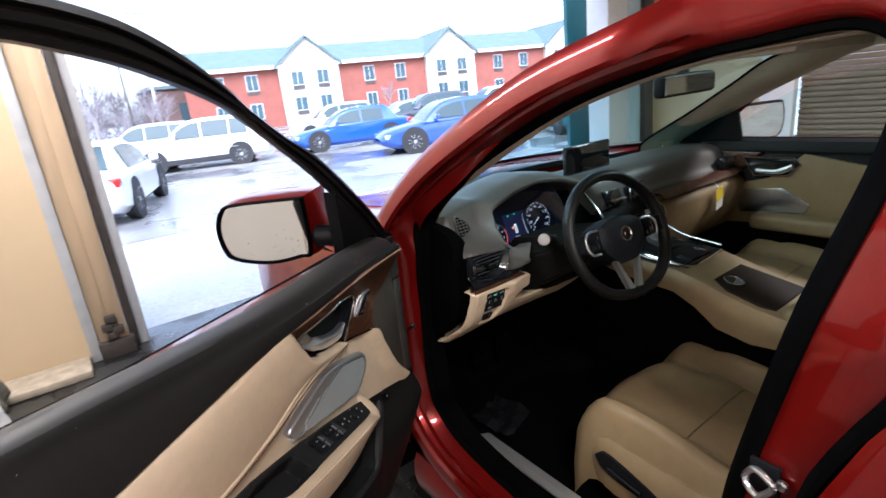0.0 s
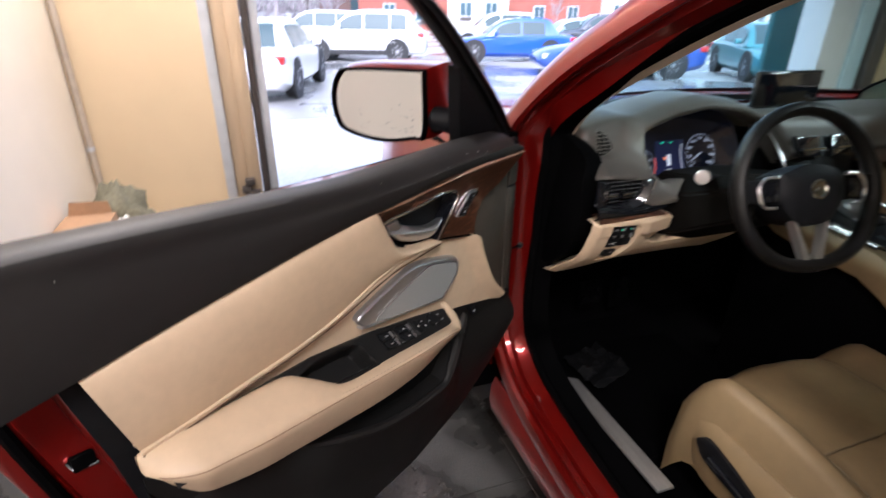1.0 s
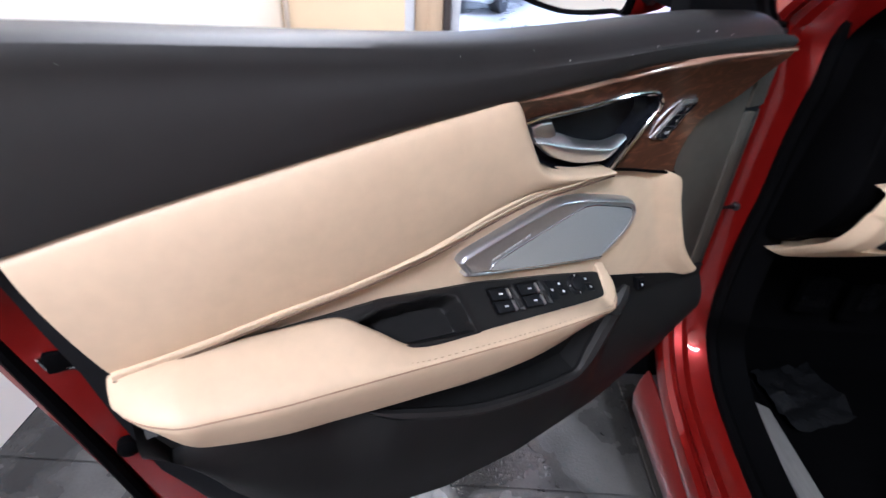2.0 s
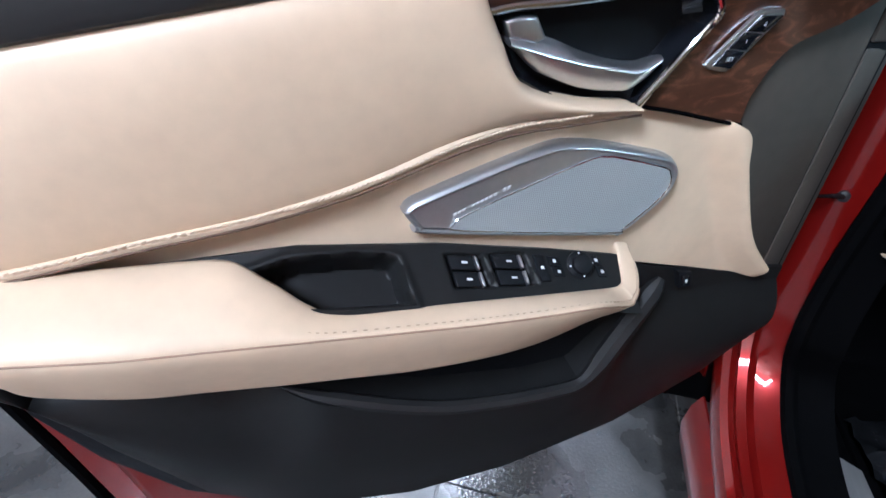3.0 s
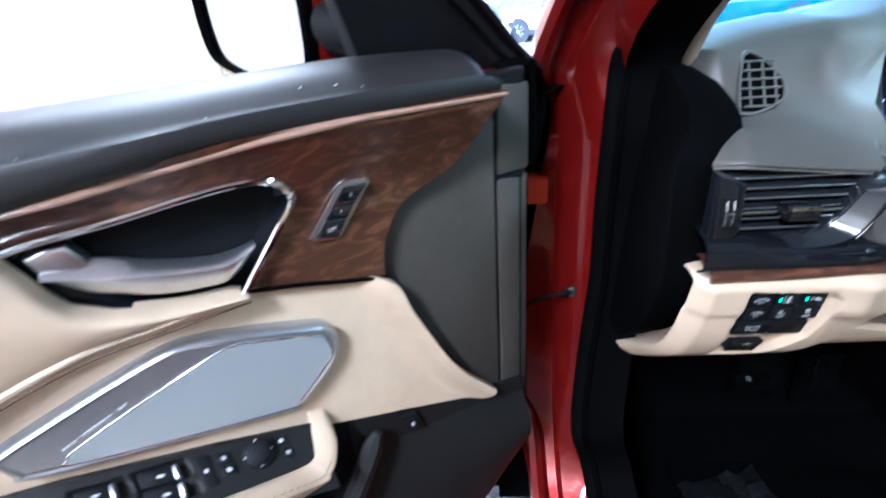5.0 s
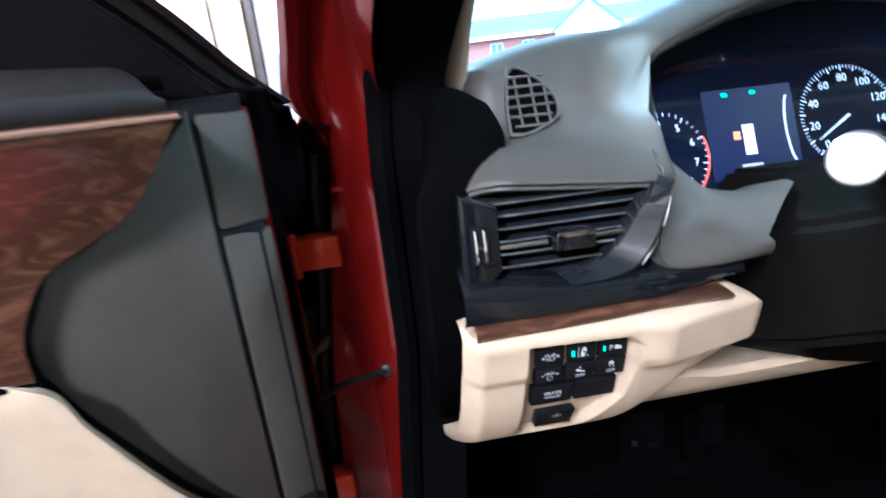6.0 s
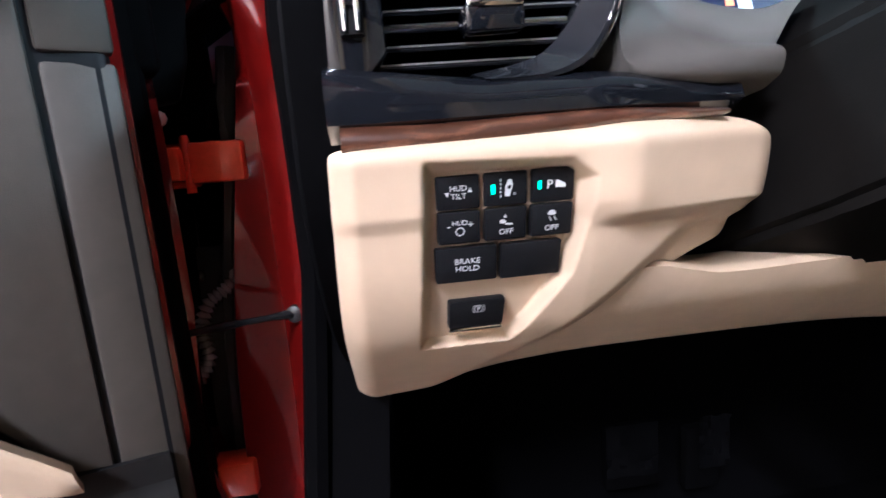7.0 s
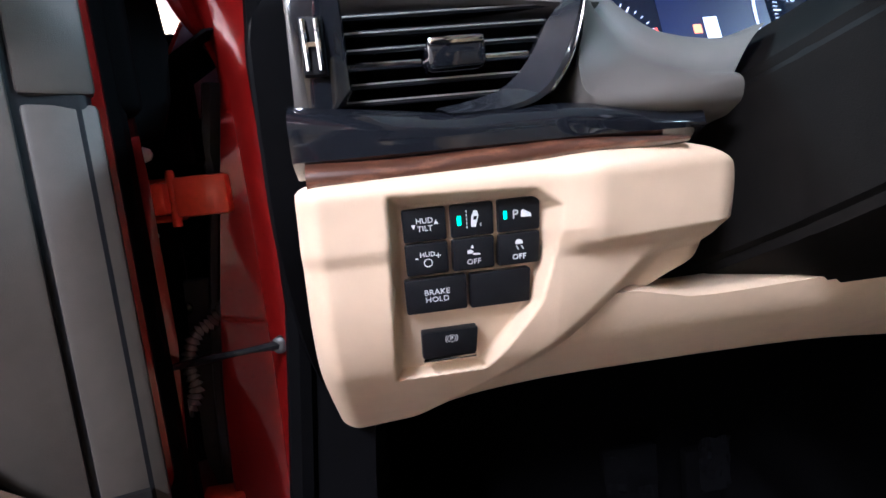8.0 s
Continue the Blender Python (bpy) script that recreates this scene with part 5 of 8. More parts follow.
LT = fn([(0.228, 1.091), (0.242, 1.087), (0.259, 1.0855), (0.282, 1.089), (0.307, 1.0955), (0.322, 1.101), (0.331, 1.105), (0.345, 1.1085), (0.374, 1.110)])
LR = fn([(0.228, 1.0895), (0.235, 1.084), (0.256, 1.080), (0.304, 1.088), (0.336, 1.095), (0.374, 1.1055)])
LB = fn([(0.228, 1.087), (0.240, 1.071), (0.255, 1.062), (0.288, 1.064), (0.309, 1.068), (0.348, 1.082), (0.361, 1.092), (0.374, 1.104)])
rows = []
for u in np.linspace(0.374, 0.228, 40):
    zt, zr, zb = (0.25 * (f(u - 0.006) + 2 * f(u) + f(u + 0.006)) for f in (LT, LR, LB))
    k = min(1, (u - 0.226) / 0.03)
    rows.append([dp(u, -0.008, zt - 0.003), dp(u, 0.000, zt), dp(u, 0.005, zt + 0.0005), dp(u, 0.008 + 0.008 * k, zr + 0.0008), dp(u, 0.009 + 0.008 * k, zr - 0.0012), dp(u, 0.008 + 0.005 * k, zb + 0.25 * (zr - zb)), dp(u, 0.004 + 0.004 * k, zb), dp(u, -0.008, zb + 0.003)])
loft(bm, rows)
part("pull_lever", bm, SILVER, door, "polished silver pull lever", sharp=42)
bm = bmesh.new()
plate(bm, [(0.380, 1.121), (0.368, 1.1245), (0.353, 1.1245), (0.343, 1.108), (0.351, 1.104), (0.374, 1.108)], -0.004, 0.013, dp, 0.0035, 3)
part("lock_button", bm, SILVER, door, "polished silver lock tab", sharp=50)

# seat memory switch
bm = bmesh.new()
ondoor = lambda u, w, z: dp(u, w + wfw(u, z), z)
plate(bm, [(0.181, 1.0815), (0.176, 1.0780), (0.157, 1.0750), (0.152, 1.0775), (0.121, 1.1245), (0.124, 1.1290), (0.144, 1.1290), (0.150, 1.1265)], 0.0, 0.0040, ondoor, 0.0014)
part("switch_bezel", bm, SILVER, door, "silver memory switch bezel")
for k in range(3):
    s0, s1 = 0.03 + k * 0.32, 0.33 + k * 0.32
    a = np.array((0.1765, 1.0805)), np.array((0.1575, 1.0775)), np.array((0.1255, 1.1265)), np.array((0.1455, 1.1265))
    q0, q1 = a[0] + (a[3] - a[0]) * s0, a[1] + (a[2] - a[1]) * s0
    q2, q3 = a[1] + (a[2] - a[1]) * s1, a[0] + (a[3] - a[0]) * s1
    bm = bmesh.new()
    plate(bm, [tuple(q0), tuple(q1), tuple(q2), tuple(q3)], 0.002, 0.0085, ondoor, 0.001)
    part("memory_button", bm, GLOSSBLACK, door)
    c = (q0 + q1 + q2 + q3) / 4
    rotm = Matrix((DU * -1, Vector((0, 0, 1)), DN)).transposed().to_4x4()
    writing("memory_marking", ("SET", "1", "2")[k], (0.0052, 0.0048, 0.0048)[k], Matrix.Translation(ondoor(c[0], 0.0090, c[1])) @ rotm, MARK, door)

# speaker
SPK = [(0.457, 0.961), (0.452, 0.968), (0.438, 0.975), (0.373, 0.999), (0.320, 1.0155), (0.295, 1.0165), (0.261, 1.012), (0.196, 0.997), (0.180, 0.989), (0.172, 0.976), (0.174, 0.957), (0.182, 0.944), (0.208, 0.919), (0.222, 0.911), (0.240, 0.908), (0.428, 0.934), (0.446, 0.945)]
bm = bmesh.new()
spk = [np.array(q) for q in cr(SPK + SPK[:1], 96)][:-1]


def shrunk(loop, d):
    """The closed outline drawn in by d."""
    out, c = [], sum(loop) / len(loop)
    for i, q in enumerate(loop):
        t = loop[(i + 2) % len(loop)] - loop[i - 2]
        n = np.array((t[1], -t[0])) / (np.linalg.norm(t) + 1e-9)
        out.append(q + n * d * (1 if n @ (c - q) > 0 else -1))
    return out


rings = [[dp(u, w, z) for u, z in shrunk(spk, d)] for d, w in ((0.0, -0.006), (0.0, 0.004), (0.0008, 0.0075), (0.0025, 0.0105), (0.0045, 0.0118), (0.0062, 0.0110), (0.0070, 0.0098))]
loft(bm, rings)
part("speaker_trim", bm, SURROUND, door, "satin silver speaker surround")
GR = [(0.409, 0.946), (0.404, 0.951), (0.36, 0.970), (0.283, 0.999), (0.262, 1.0015), (0.246, 0.999), (0.194, 0.985), (0.184, 0.977), (0.181, 0.964), (0.190, 0.948), (0.222, 0.918), (0.236, 0.914), (0.398, 0.937)]
bm = bmesh.new()
gr = [tuple(q) for q in cr(GR + GR[:1], 64)][:-1]
plate(bm, gr, 0.008, 0.0116, dp, 0.0010)
GRILLE = mat("perforated_silver_grille", (0.50, 0.55, 0.57), 0.42, 0.35, var=0.0, bump=0.0)
gnt = GRILLE.node_tree
gco, gvo, gra = gnt.nodes.new("ShaderNodeTexCoord"), gnt.nodes.new("ShaderNodeTexVoronoi"), gnt.nodes.new("ShaderNodeValToRGB")
gmp = gnt.nodes.new("ShaderNodeMapping")
gmp.inputs["Rotation"].default_value = (0, 0, radians(150))
gms = gnt.nodes.new("ShaderNodeMapping")
gms.inputs["Scale"].default_value = (1, 0, 1)
gnt.links.new(gmp.outputs[0], gms.inputs[0])
gnt.links.new(gco.outputs["Object"], gmp.inputs[0])
gvo.inputs["Scale"].default_value = 480
gvo.inputs["Randomness"].default_value = 0.0
gra.color_ramp.elements[0].position, gra.color_ramp.elements[0].color = 0.25, (0.30, 0.33, 0.345, 1)
gra.color_ramp.elements[1].position, gra.color_ramp.elements[1].color = 0.45, (0.48, 0.525, 0.545, 1)
gnt.links.new(gms.outputs[0], gvo.inputs["Vector"])
gnt.links.new(gvo.outputs["Distance"], gra.inputs[0])
gnt.links.new(gra.outputs[0], gnt.nodes["Principled BSDF"].inputs["Base Color"])
part("speaker_grille", bm, GRILLE, door, "fine perforated grey metal grille")
bm = bmesh.new()
tube(bm, [dp(u, 0.0114, z) for u, z in gr + gr[:1]], 0.0008, 5)
part("grille_rim", bm, CHROME, door)
bm = bmesh.new()
for k in (0, 1, 2, 4, 5, 6, 7, 8, 9, 11, 12):
    u0, z0 = 0.4095 - 0.0042 * k, 0.9535 + 0.00185 * k
    box(bm, u0 - 0.0028, u0, 0.0096, 0.0103, z0, z0 + (0.0026 if k < 11 else 0.0034), 0.0, 1, f=lambda u, w, z: dp(u, w, z + 0.4 * (u0 - u)))
part("lettering_bar", bm, MARK, door, "small pale lettering bars")

# switch panel on the armrest
ZSW = fn([(0.19, 0.874), (0.3, 0.899), (0.42, 0.922), (0.55, 0.937), (0.68, 0.934), (0.80, 0.938)])
def on_panel(u, a, s):
    """A place on the switch panel: s runs from its outer to its inner edge, a lifts off it."""
    z = ZSW(u)
    return dp(u - 0.10 * (s - 0.02), 0.006 + 0.75 * s + a * 0.66, z - 0.57 * s + a * 0.75)


def inside(x, z, poly):
    """Signed distance to a convex outline, listed clockwise: positive inside."""
    d_ = 1e9
    for (x0, z0), (x1, z1) in zip(poly, poly[1:] + poly[:1]):
        ex, ez = x1 - x0, z1 - z0
        d_ = min(d_, -((x - x0) * -ez + (z - z0) * ex) / math.hypot(ex, ez))
    return d_


POCKET = [(0.459, 0.062), (0.463, 0.014), (0.472, 0.010), (0.500, 0.008), (0.561, 0.012), (0.593, 0.019), (0.580, 0.042), (0.546, 0.061)]
POCKET = list(reversed(POCKET)) if inside(0.51, 0.035, POCKET) < 0 else POCKET
WELLS = [[(0.418, 0.010), (0.418, 0.049), (0.373, 0.047), (0.377, 0.008)], [(0.372, 0.007), (0.370, 0.046), (0.325, 0.043), (0.330, 0.004)]]
WELLS = [list(reversed(q)) if inside(sum(a for a, b in q) / 4, 0.027, q) < 0 else q for q in WELLS]
bm = bmesh.new()
rows = []
for u in np.linspace(0.212, 0.81, 230):
    row = [on_panel(u, -0.008, -0.004)]
    for s_ in np.linspace(0.0, 0.072, 34):
        t_ = inside(u, s_, POCKET)
        a = -0.040 * max(0, min(1, t_ / 0.006)) + 0.0025 * math.exp(-((t_ + 0.003) / 0.0035) ** 2)
        for q in WELLS:
            a -= 0.007 * max(0, min(1, inside(u, s_, q) / 0.003))
        row.append(on_panel(u, a, s_))
    rows.append(row)
grid(bm, rows)
part("switch_panel", bm, DOORBLACK, door, "black armrest switch panel with pull pocket", sharp=60)
for k, (ua, ub) in enumerate(((0.4155, 0.3765), (0.3695, 0.3285))):
    for sa, sb in ((0.0115 - 0.003 * k, 0.028 - 0.003 * k), (0.0295 - 0.003 * k, 0.0465 - 0.003 * k)):
        bm = bmesh.new()
        box(bm, ub + 0.012, ua - 0.001, -0.006, 0.0015, sa, sb, 0.002, 2, f=on_panel)
        part("window_switch", bm, BLACK, door, "black window switch")
        bm = bmesh.new()
        box(bm, ub + 0.0085, ub + 0.0125, -0.005, 0.004, sa + 0.0005, sb - 0.0005, 0.002, 2, f=on_panel)
        part("switch_lip", bm, SILVER, door, "silver lip of a window switch")
        bm = bmesh.new()
        box(bm, ub + 0.020, ub + 0.026, 0.0016, 0.0020, (sa + sb) / 2 - 0.0012, (sa + sb) / 2 + 0.0012, 0, 1, f=on_panel)
        part("switch_marking", bm, MARK, door)
for ua, ub, sa, sb in ((0.3225, 0.3105, 0.0075, 0.0385), (0.3065, 0.293, 0.009, 0.0205), (0.305, 0.292, 0.0215, 0.0325), (0.2525, 0.2415, 0.0045, 0.0155), (0.2505, 0.2385, 0.017, 0.030)):
    bm = bmesh.new()
    box(bm, ub, ua, -0.003, 0.0022, sa, sb, 0.0012, 2, f=on_panel)
    part("small_button", bm, BLACK, door)
    bm = bmesh.new()
    um, sm_ = (ua + ub) / 2, (sa + sb) / 2
    box(bm, um - 0.0018, um + 0.0018, 0.0023, 0.0026, sm_ - 0.0018, sm_ + 0.0018, 0, 1, f=on_panel)
    part("button_marking", bm, MARK, door)
bm = bmesh.new()
kc, kn = on_panel(0.270, 0.0, 0.0178), DN * 0.66 + Vector((0, 0, 0.75))
disc(bm, kc, kn, [(0.0155, 0.0), (0.0150, 0.004), (0.0135, 0.0055), (0.011, 0.006), (0.0105, 0.010), (0.008, 0.0112), (0.001, 0.0112)], 28)
part("mirror_knob", bm, BLACK, door, "round mirror adjuster knob")
for k in range(4):
    a = k * math.pi / 2
    bm = bmesh.new()
    disc(bm, Vector(kc) + DU * 0.0125 * math.cos(a) + (DN * 0.75 + Vector((0, 0, -0.66))) * 0.0125 * math.sin(a), kn, [(0.0012, 0.0055), (0.001, 0.0062)], 6)
    part("knob_marking", bm, MARK, door)

# armrest
bm = bmesh.new()
rows = []
WO = fn([(0.205, 0.050), (0.25, 0.052), (0.53, 0.052), (0.575, 0.030), (0.61, 0.010), (0.82, 0.006)])
ZO = fn([(0.205, 0.905), (0.225, 0.895), (0.25, 0.872), (0.30, 0.878), (0.46, 0.888), (0.53, 0.896), (0.575, 0.920), (0.61, 0.936), (0.70, 0.938), (0.78, 0.940), (0.82, 0.936)])
ZS = fn([(0.205, 0.880), (0.237, 0.878), (0.305, 0.878), (0.415, 0.884), (0.599, 0.898), (0.745, 0.909), (0.82, 0.915)])
ZL = fn([(0.205, 0.862), (0.227, 0.846), (0.292, 0.819), (0.352, 0.811), (0.465, 0.811), (0.565, 0.821), (0.694, 0.836), (0.766, 0.850), (0.80, 0.880), (0.825, 0.91)])
WS = fn([(0.205, 0.058), (0.22, 0.068), (0.26, 0.078), (0.40, 0.084), (0.70, 0.082), (0.78, 0.074), (0.81, 0.055), (0.826, 0.03)])
RESTKEYS = []
for u in (0.826, 0.815, 0.80, 0.775, 0.745, 0.69, 0.64, 0.605, 0.575, 0.53, 0.46, 0.40):
    RESTKEYS.append((dp(u, WO(u), ZO(u)), dp(u, WS(u), ZS(u)), dp(u, max(0.006, WS(u) - 0.026), ZL(u))))
for (ui, si), S_, L_ in (((0.345, 0.0555), dp(0.345, 0.083, 0.880), dp(0.345, 0.055, 0.812)), ((0.2677, 0.0467), dp(0.278, 0.080, 0.876), dp(0.292, 0.050, 0.820)),
                         ((0.237, 0.0416), on_panel(0.2262, 0.003, 0.0640), dp(0.244, 0.042, 0.838)), ((0.2279, 0.0380), on_panel(0.2160, 0.003, 0.0560), dp(0.226, 0.034, 0.845)),
                         ((0.2221, 0.0314), on_panel(0.2065, 0.003, 0.0447), dp(0.214, 0.026, 0.848)), ((0.2158, 0.0076), on_panel(0.1968, 0.003, 0.0209), dp(0.205, 0.012, 0.852)),
                         ((0.2124, -0.0060), on_panel(0.1950, 0.002, -0.0040), dp(0.203, -0.004, 0.858)), ((0.2124, -0.0200), on_panel(0.1950, 0.001, -0.0180), dp(0.203, -0.014, 0.864))):
    RESTKEYS.append((on_panel(ui, 0.0015, si), S_, L_))
IE, SE, LE = (cr([tuple(k[c]) for k in RESTKEYS], 150) for c in range(3))
UP = np.array((0.0, 0.0, 1.0))
for I_, S_, L_ in zip(IE, SE, LE):
    out_ = S_ - I_
    h = np.linalg.norm(out_)
    out_ = out_ / (h + 1e-9)
    rows.append([tuple(q) for q in cr([I_ - UP * 0.012, I_, I_ + (S_ - I_) * 0.35 + UP * 0.10 * h, I_ + (S_ - I_) * 0.78 + UP * 0.09 * h, S_, S_ + (L_ - S_) * 0.35 + out_ * 0.004, S_ + (L_ - S_) * 0.8 + out_ * 0.003, L_, L_ - out_ * 0.02], 26)])
r0, cen = [np.array(q) for q in rows[0]], np.array(dp(0.824, 0.016, 0.915))
for k, du in ((0.85, 0.002), (0.5, 0.004), (0.04, 0.005)):
    rows.insert(0, [tuple(cen + (q - cen) * k + np.array(DU) * du) for q in r0])
grid(bm, rows, close=False)
part("armrest", bm, TAN, door, "padded tan leather armrest", sharp=80)
bm = bmesh.new()
fine_ = [a + (b - a) * 0.16 + UP * 0.0030 for a, b in zip(cr([tuple(k[1]) for k in RESTKEYS], 760), cr([tuple(k[0]) for k in RESTKEYS], 760))]
for i in range(40, 740, 5):
    tube(bm, [tuple(fine_[i]), tuple(fine_[i + 2])], 0.0007, 4)
part("armrest_stitching", bm, THREAD, door, "cream stitching on the armrest", kind="stuff")
# dark tan line that paints the crease shade along the seam
bm = bmesh.new()
tube(bm, [tuple(q) for q in SE[6:128]], 0.0010, 5)
part("armrest_seam", bm, mat("tan_seam_shadow", (0.30, 0.20, 0.13), 0.7, var=0.0), door, "fine leather seam, drawn with its crease shade as a dark line")

# lower black panel with map pocket and ridge
bm = bmesh.new()
rows = []
PT = fn([(-0.06, 0.812), (0.05, 0.825), (0.2, 0.855), (0.3, 0.84), (0.5, 0.835), (0.72, 0.85), (0.83, 0.88)])
RZ = fn([(0.10, 0.80), (0.16, 0.80), (0.235, 0.708), (0.30, 0.702), (0.43, 0.718), (0.52, 0.745), (0.60, 0.78), (0.7, 0.80)])
for u in np.linspace(-0.060, 0.825, 120):
    zt, zb = PT(u), PB(u)
    ins = max(0, min(1, (u - 0.150) / 0.05)) * max(0, min(1, (0.64 - u) / 0.10))
    ins = ins * ins * (3 - 2 * ins)
    rz = min(RZ(u), zt - 0.02)
    row = [dp(u, -0.006 - 0.016 * ins, zt + (rz - zt) * s_) for s_ in np.linspace(0, 1, 7)]
    for s_ in np.linspace(0, 1, 16):
        z = rz + (zb - rz) * s_
        w = -0.006 + 0.020 * math.sin(math.pi * s_) * (1 - 0.5 * ins) + 0.040 * ins * (1 - s_) ** 1.4
        row.append(dp(u, w, z - 0.0005 * (s_ == 0)))
    rows.append(row)
sheet(bm, rows, 0.005, -DN)
part("lower_panel", bm, DOORBLACK, door, "black plastic lower door panel with map pocket")
bm = bmesh.new()
tube(bm, [dp(u, w, z) for u, w, z in cr([(0.148, 0.010, 0.838), (0.176, 0.019, 0.795), (0.208, 0.027, 0.745), (0.234, 0.033, 0.712), (0.27, 0.036, 0.706), (0.36, 0.037, 0.710), (0.44, 0.034, 0.722), (0.55, 0.022, 0.757), (0.60, 0.008, 0.778)], 40)], [0.005, 0.010] + [0.0125] * 10 + [0.011, 0.010, 0.009] + [0.0085] * 20 + [0.007, 0.006, 0.005, 0.004, 0.003, 0.002], 8)
part("pocket_ridge", bm, BELT, door, "rounded ridge of the map pocket")
bm = bmesh.new()
plate(bm, [(0.119, 0.838), (0.098, 0.834), (0.088, 0.807), (0.108, 0.810)], -0.006, 0.003, dp, 0.002)
part("tailgate_switch", bm, BLACK, door, "small black tailgate switch")
bm = bmesh.new()
plate(bm, [(0.113, 0.832), (0.102, 0.830), (0.096, 0.814), (0.106, 0.815)], 0.003, 0.0050, dp, 0.001)
part("switch_key", bm, GLOSSBLACK, door)
bm = bmesh.new()
plate(bm, [(0.1065, 0.8255), (0.1030, 0.825), (0.1015, 0.8195), (0.1050, 0.820)], 0.0050, 0.0054, dp)
part("switch_marking", bm, MARK, door)

# window frame, sail and mirror
def wf(z):
    return -0.064 + max(0, z - 1.22) * 0.31


bm = bmesh.new()
F_OUT = [(-0.130, 1.190), (-0.092, 1.222), (-0.037, 1.271), (0.057, 1.341), (0.153, 1.408), (0.245, 1.466), (0.338, 1.512), (0.426, 1.563), (0.474, 1.598), (0.567, 1.650), (0.66, 1.683), (0.78, 1.695), (0.92, 1.680), (1.0, 1.61), (1.01, 1.45), (0.995, 1.23)]
F_IN = [(-0.105, 1.180), (-0.062, 1.200), (-0.005, 1.247), (0.088, 1.318), (0.184, 1.390), (0.268, 1.447), (0.350, 1.498), (0.428, 1.548), (0.490, 1.578), (0.585, 1.612), (0.67, 1.634), (0.78, 1.650), (0.89, 1.640), (0.945, 1.585), (0.955, 1.44), (0.94, 1.23)]
# across the frame: an outer lip, two grooves and the glass channel
RIDGES = [(0.0, -0.045), (0.0, -0.005), (0.10, 0.009), (0.28, 0.012), (0.34, 0.001), (0.41, 0.001), (0.47, 0.011), (0.64, 0.010), (0.70, -0.002), (0.77, -0.002), (0.83, 0.006), (1.0, 0.003), (1.0, -0.012)]
rows = []
for (u0, z0), (u1, z1) in zip(cr(F_OUT, 84), cr(F_IN, 84)):
    rows.append([dp(u0 + (u1 - u0) * k, wf(z0 + (z1 - z0) * k) + h, z0 + (z1 - z0) * k) for k, h in RIDGES])
grid(bm, rows, close=True)
part("window_frame", bm, FRAMEBLK, door, "black window frame with rubber seals")
bm = bmesh.new()
plate(bm, [(-0.105, 1.186), (0.086, 1.203), (0.118, 1.290), (0.150, 1.368), (0.088, 1.322), (-0.005, 1.251), (-0.062, 1.204)], -0.030, 0.001, lambda u, w, z: dp(u, w + wf(z), z), 0.003)
part("mirror_sail", bm, BLACK, door, "black triangular mirror sail")
MC = Vector((-0.329, 0.060, 1.276))
MD, MN = Vector((-0.782, 0.623, 0)).normalized(), Vector((-0.623, -0.782, 0.0)).normalized()


def mp_(a, b, c):
    """On the mirror: a along the glass, c up, b towards the back of its housing."""
    return MC + MD * a - MN * b + Vector((0, 0, c))


GLO = [(-0.099, 0.069), (0.059, 0.067), (0.091, 0.054), (0.107, 0.013), (0.101, -0.038), (0.077, -0.062), (0.0, -0.076), (-0.074, -0.067), (-0.099, -0.054)]
bm = bmesh.new()
sm = [tuple(q) for q in cr(GLO + GLO[:1], 45)][:-1]
rings = [[mp_(a * k, b, c * k) for a, c in sm] for k, b in ((1.0, 0.004), (1.05, -0.004), (1.09, 0.0), (1.10, 0.02))]
loft(bm, rings, caps=False)
part("mirror_bezel", bm, RUBBER, door, "black mirror bezel")
bm = bmesh.new()
rings = [[mp_(a * k - 0.009 * j, b, c * k + 0.004 * j) for a, c in sm] for j, (k, b) in enumerate(((1.09, 0.012), (1.13, 0.03), (1.13, 0.07), (1.08, 0.105), (0.92, 0.132), (0.55, 0.146), (0.15, 0.149)))]
loft(bm, rings)
part("mirror_housing", bm, RED, door, "red mirror housing")
bm = bmesh.new()
plate(bm, sm, 0.012, 0.006, mp_)
part("mirror_glass", bm, mat("mirror_glass", (0.86, 0.87, 0.86), 0.03, 1.0, var=0.0), door, "mirror glass with raindrops")
bm = bmesh.new()
rr = random.Random(11)
for k in range(34):
    a, c = rr.uniform(-0.09, 0.05), -0.058 + abs(rr.gauss(0, 0.022))
    if c < 0.05:
        disc(bm, mp_(a, 0.006, c), MN, [(0.0011 * rr.uniform(0.5, 1.6), 0.0), (0.0006, 0.0006)], 6)
part("raindrops", bm, GLASS, door, "raindrops on the mirror", kind="stuff")
bm = bmesh.new()
tube(bm, [mp_(-0.03, 0.055, -0.058), mp_(-0.10, 0.06, -0.048), dp(0.09, -0.125, 1.250), dp(0.06, -0.095, 1.240)], [0.020, 0.026, 0.026, 0.028], 12)
part("mirror_arm", bm, BLACK, door)
bm = bmesh.new()
plate(bm, [(0.86, 1.203), (0.985, 1.203), (0.965, 1.12), (0.925, 1.056), (0.87, 1.050)], -0.075, -0.046, dp, 0.006)
part("shut_face_cover", bm, RUBBER, door, "black cover over the upper shut face")
bm = bmesh.new()
box(bm, -0.104, -0.060, -0.095, -0.036, 1.085, 1.205, 0.008, 3, f=lambda u, w, z: dp(u, w, z))
part("sail_foot", bm, RUBBER, door, "black rubber foot under the mirror sail")
bm = bmesh.new()
plate(bm, [(-0.070, 1.060), (-0.118, 1.070), (-0.128, 1.100), (-0.132, 1.140), (-0.129, 1.186), (-0.060, 1.192)], -0.086, -0.060, dp, 0.005, 2)
part("sail_gaiter", bm, RUBBER, door, "black rubber gaiter at the sail's front corner")
bm = bmesh.new()
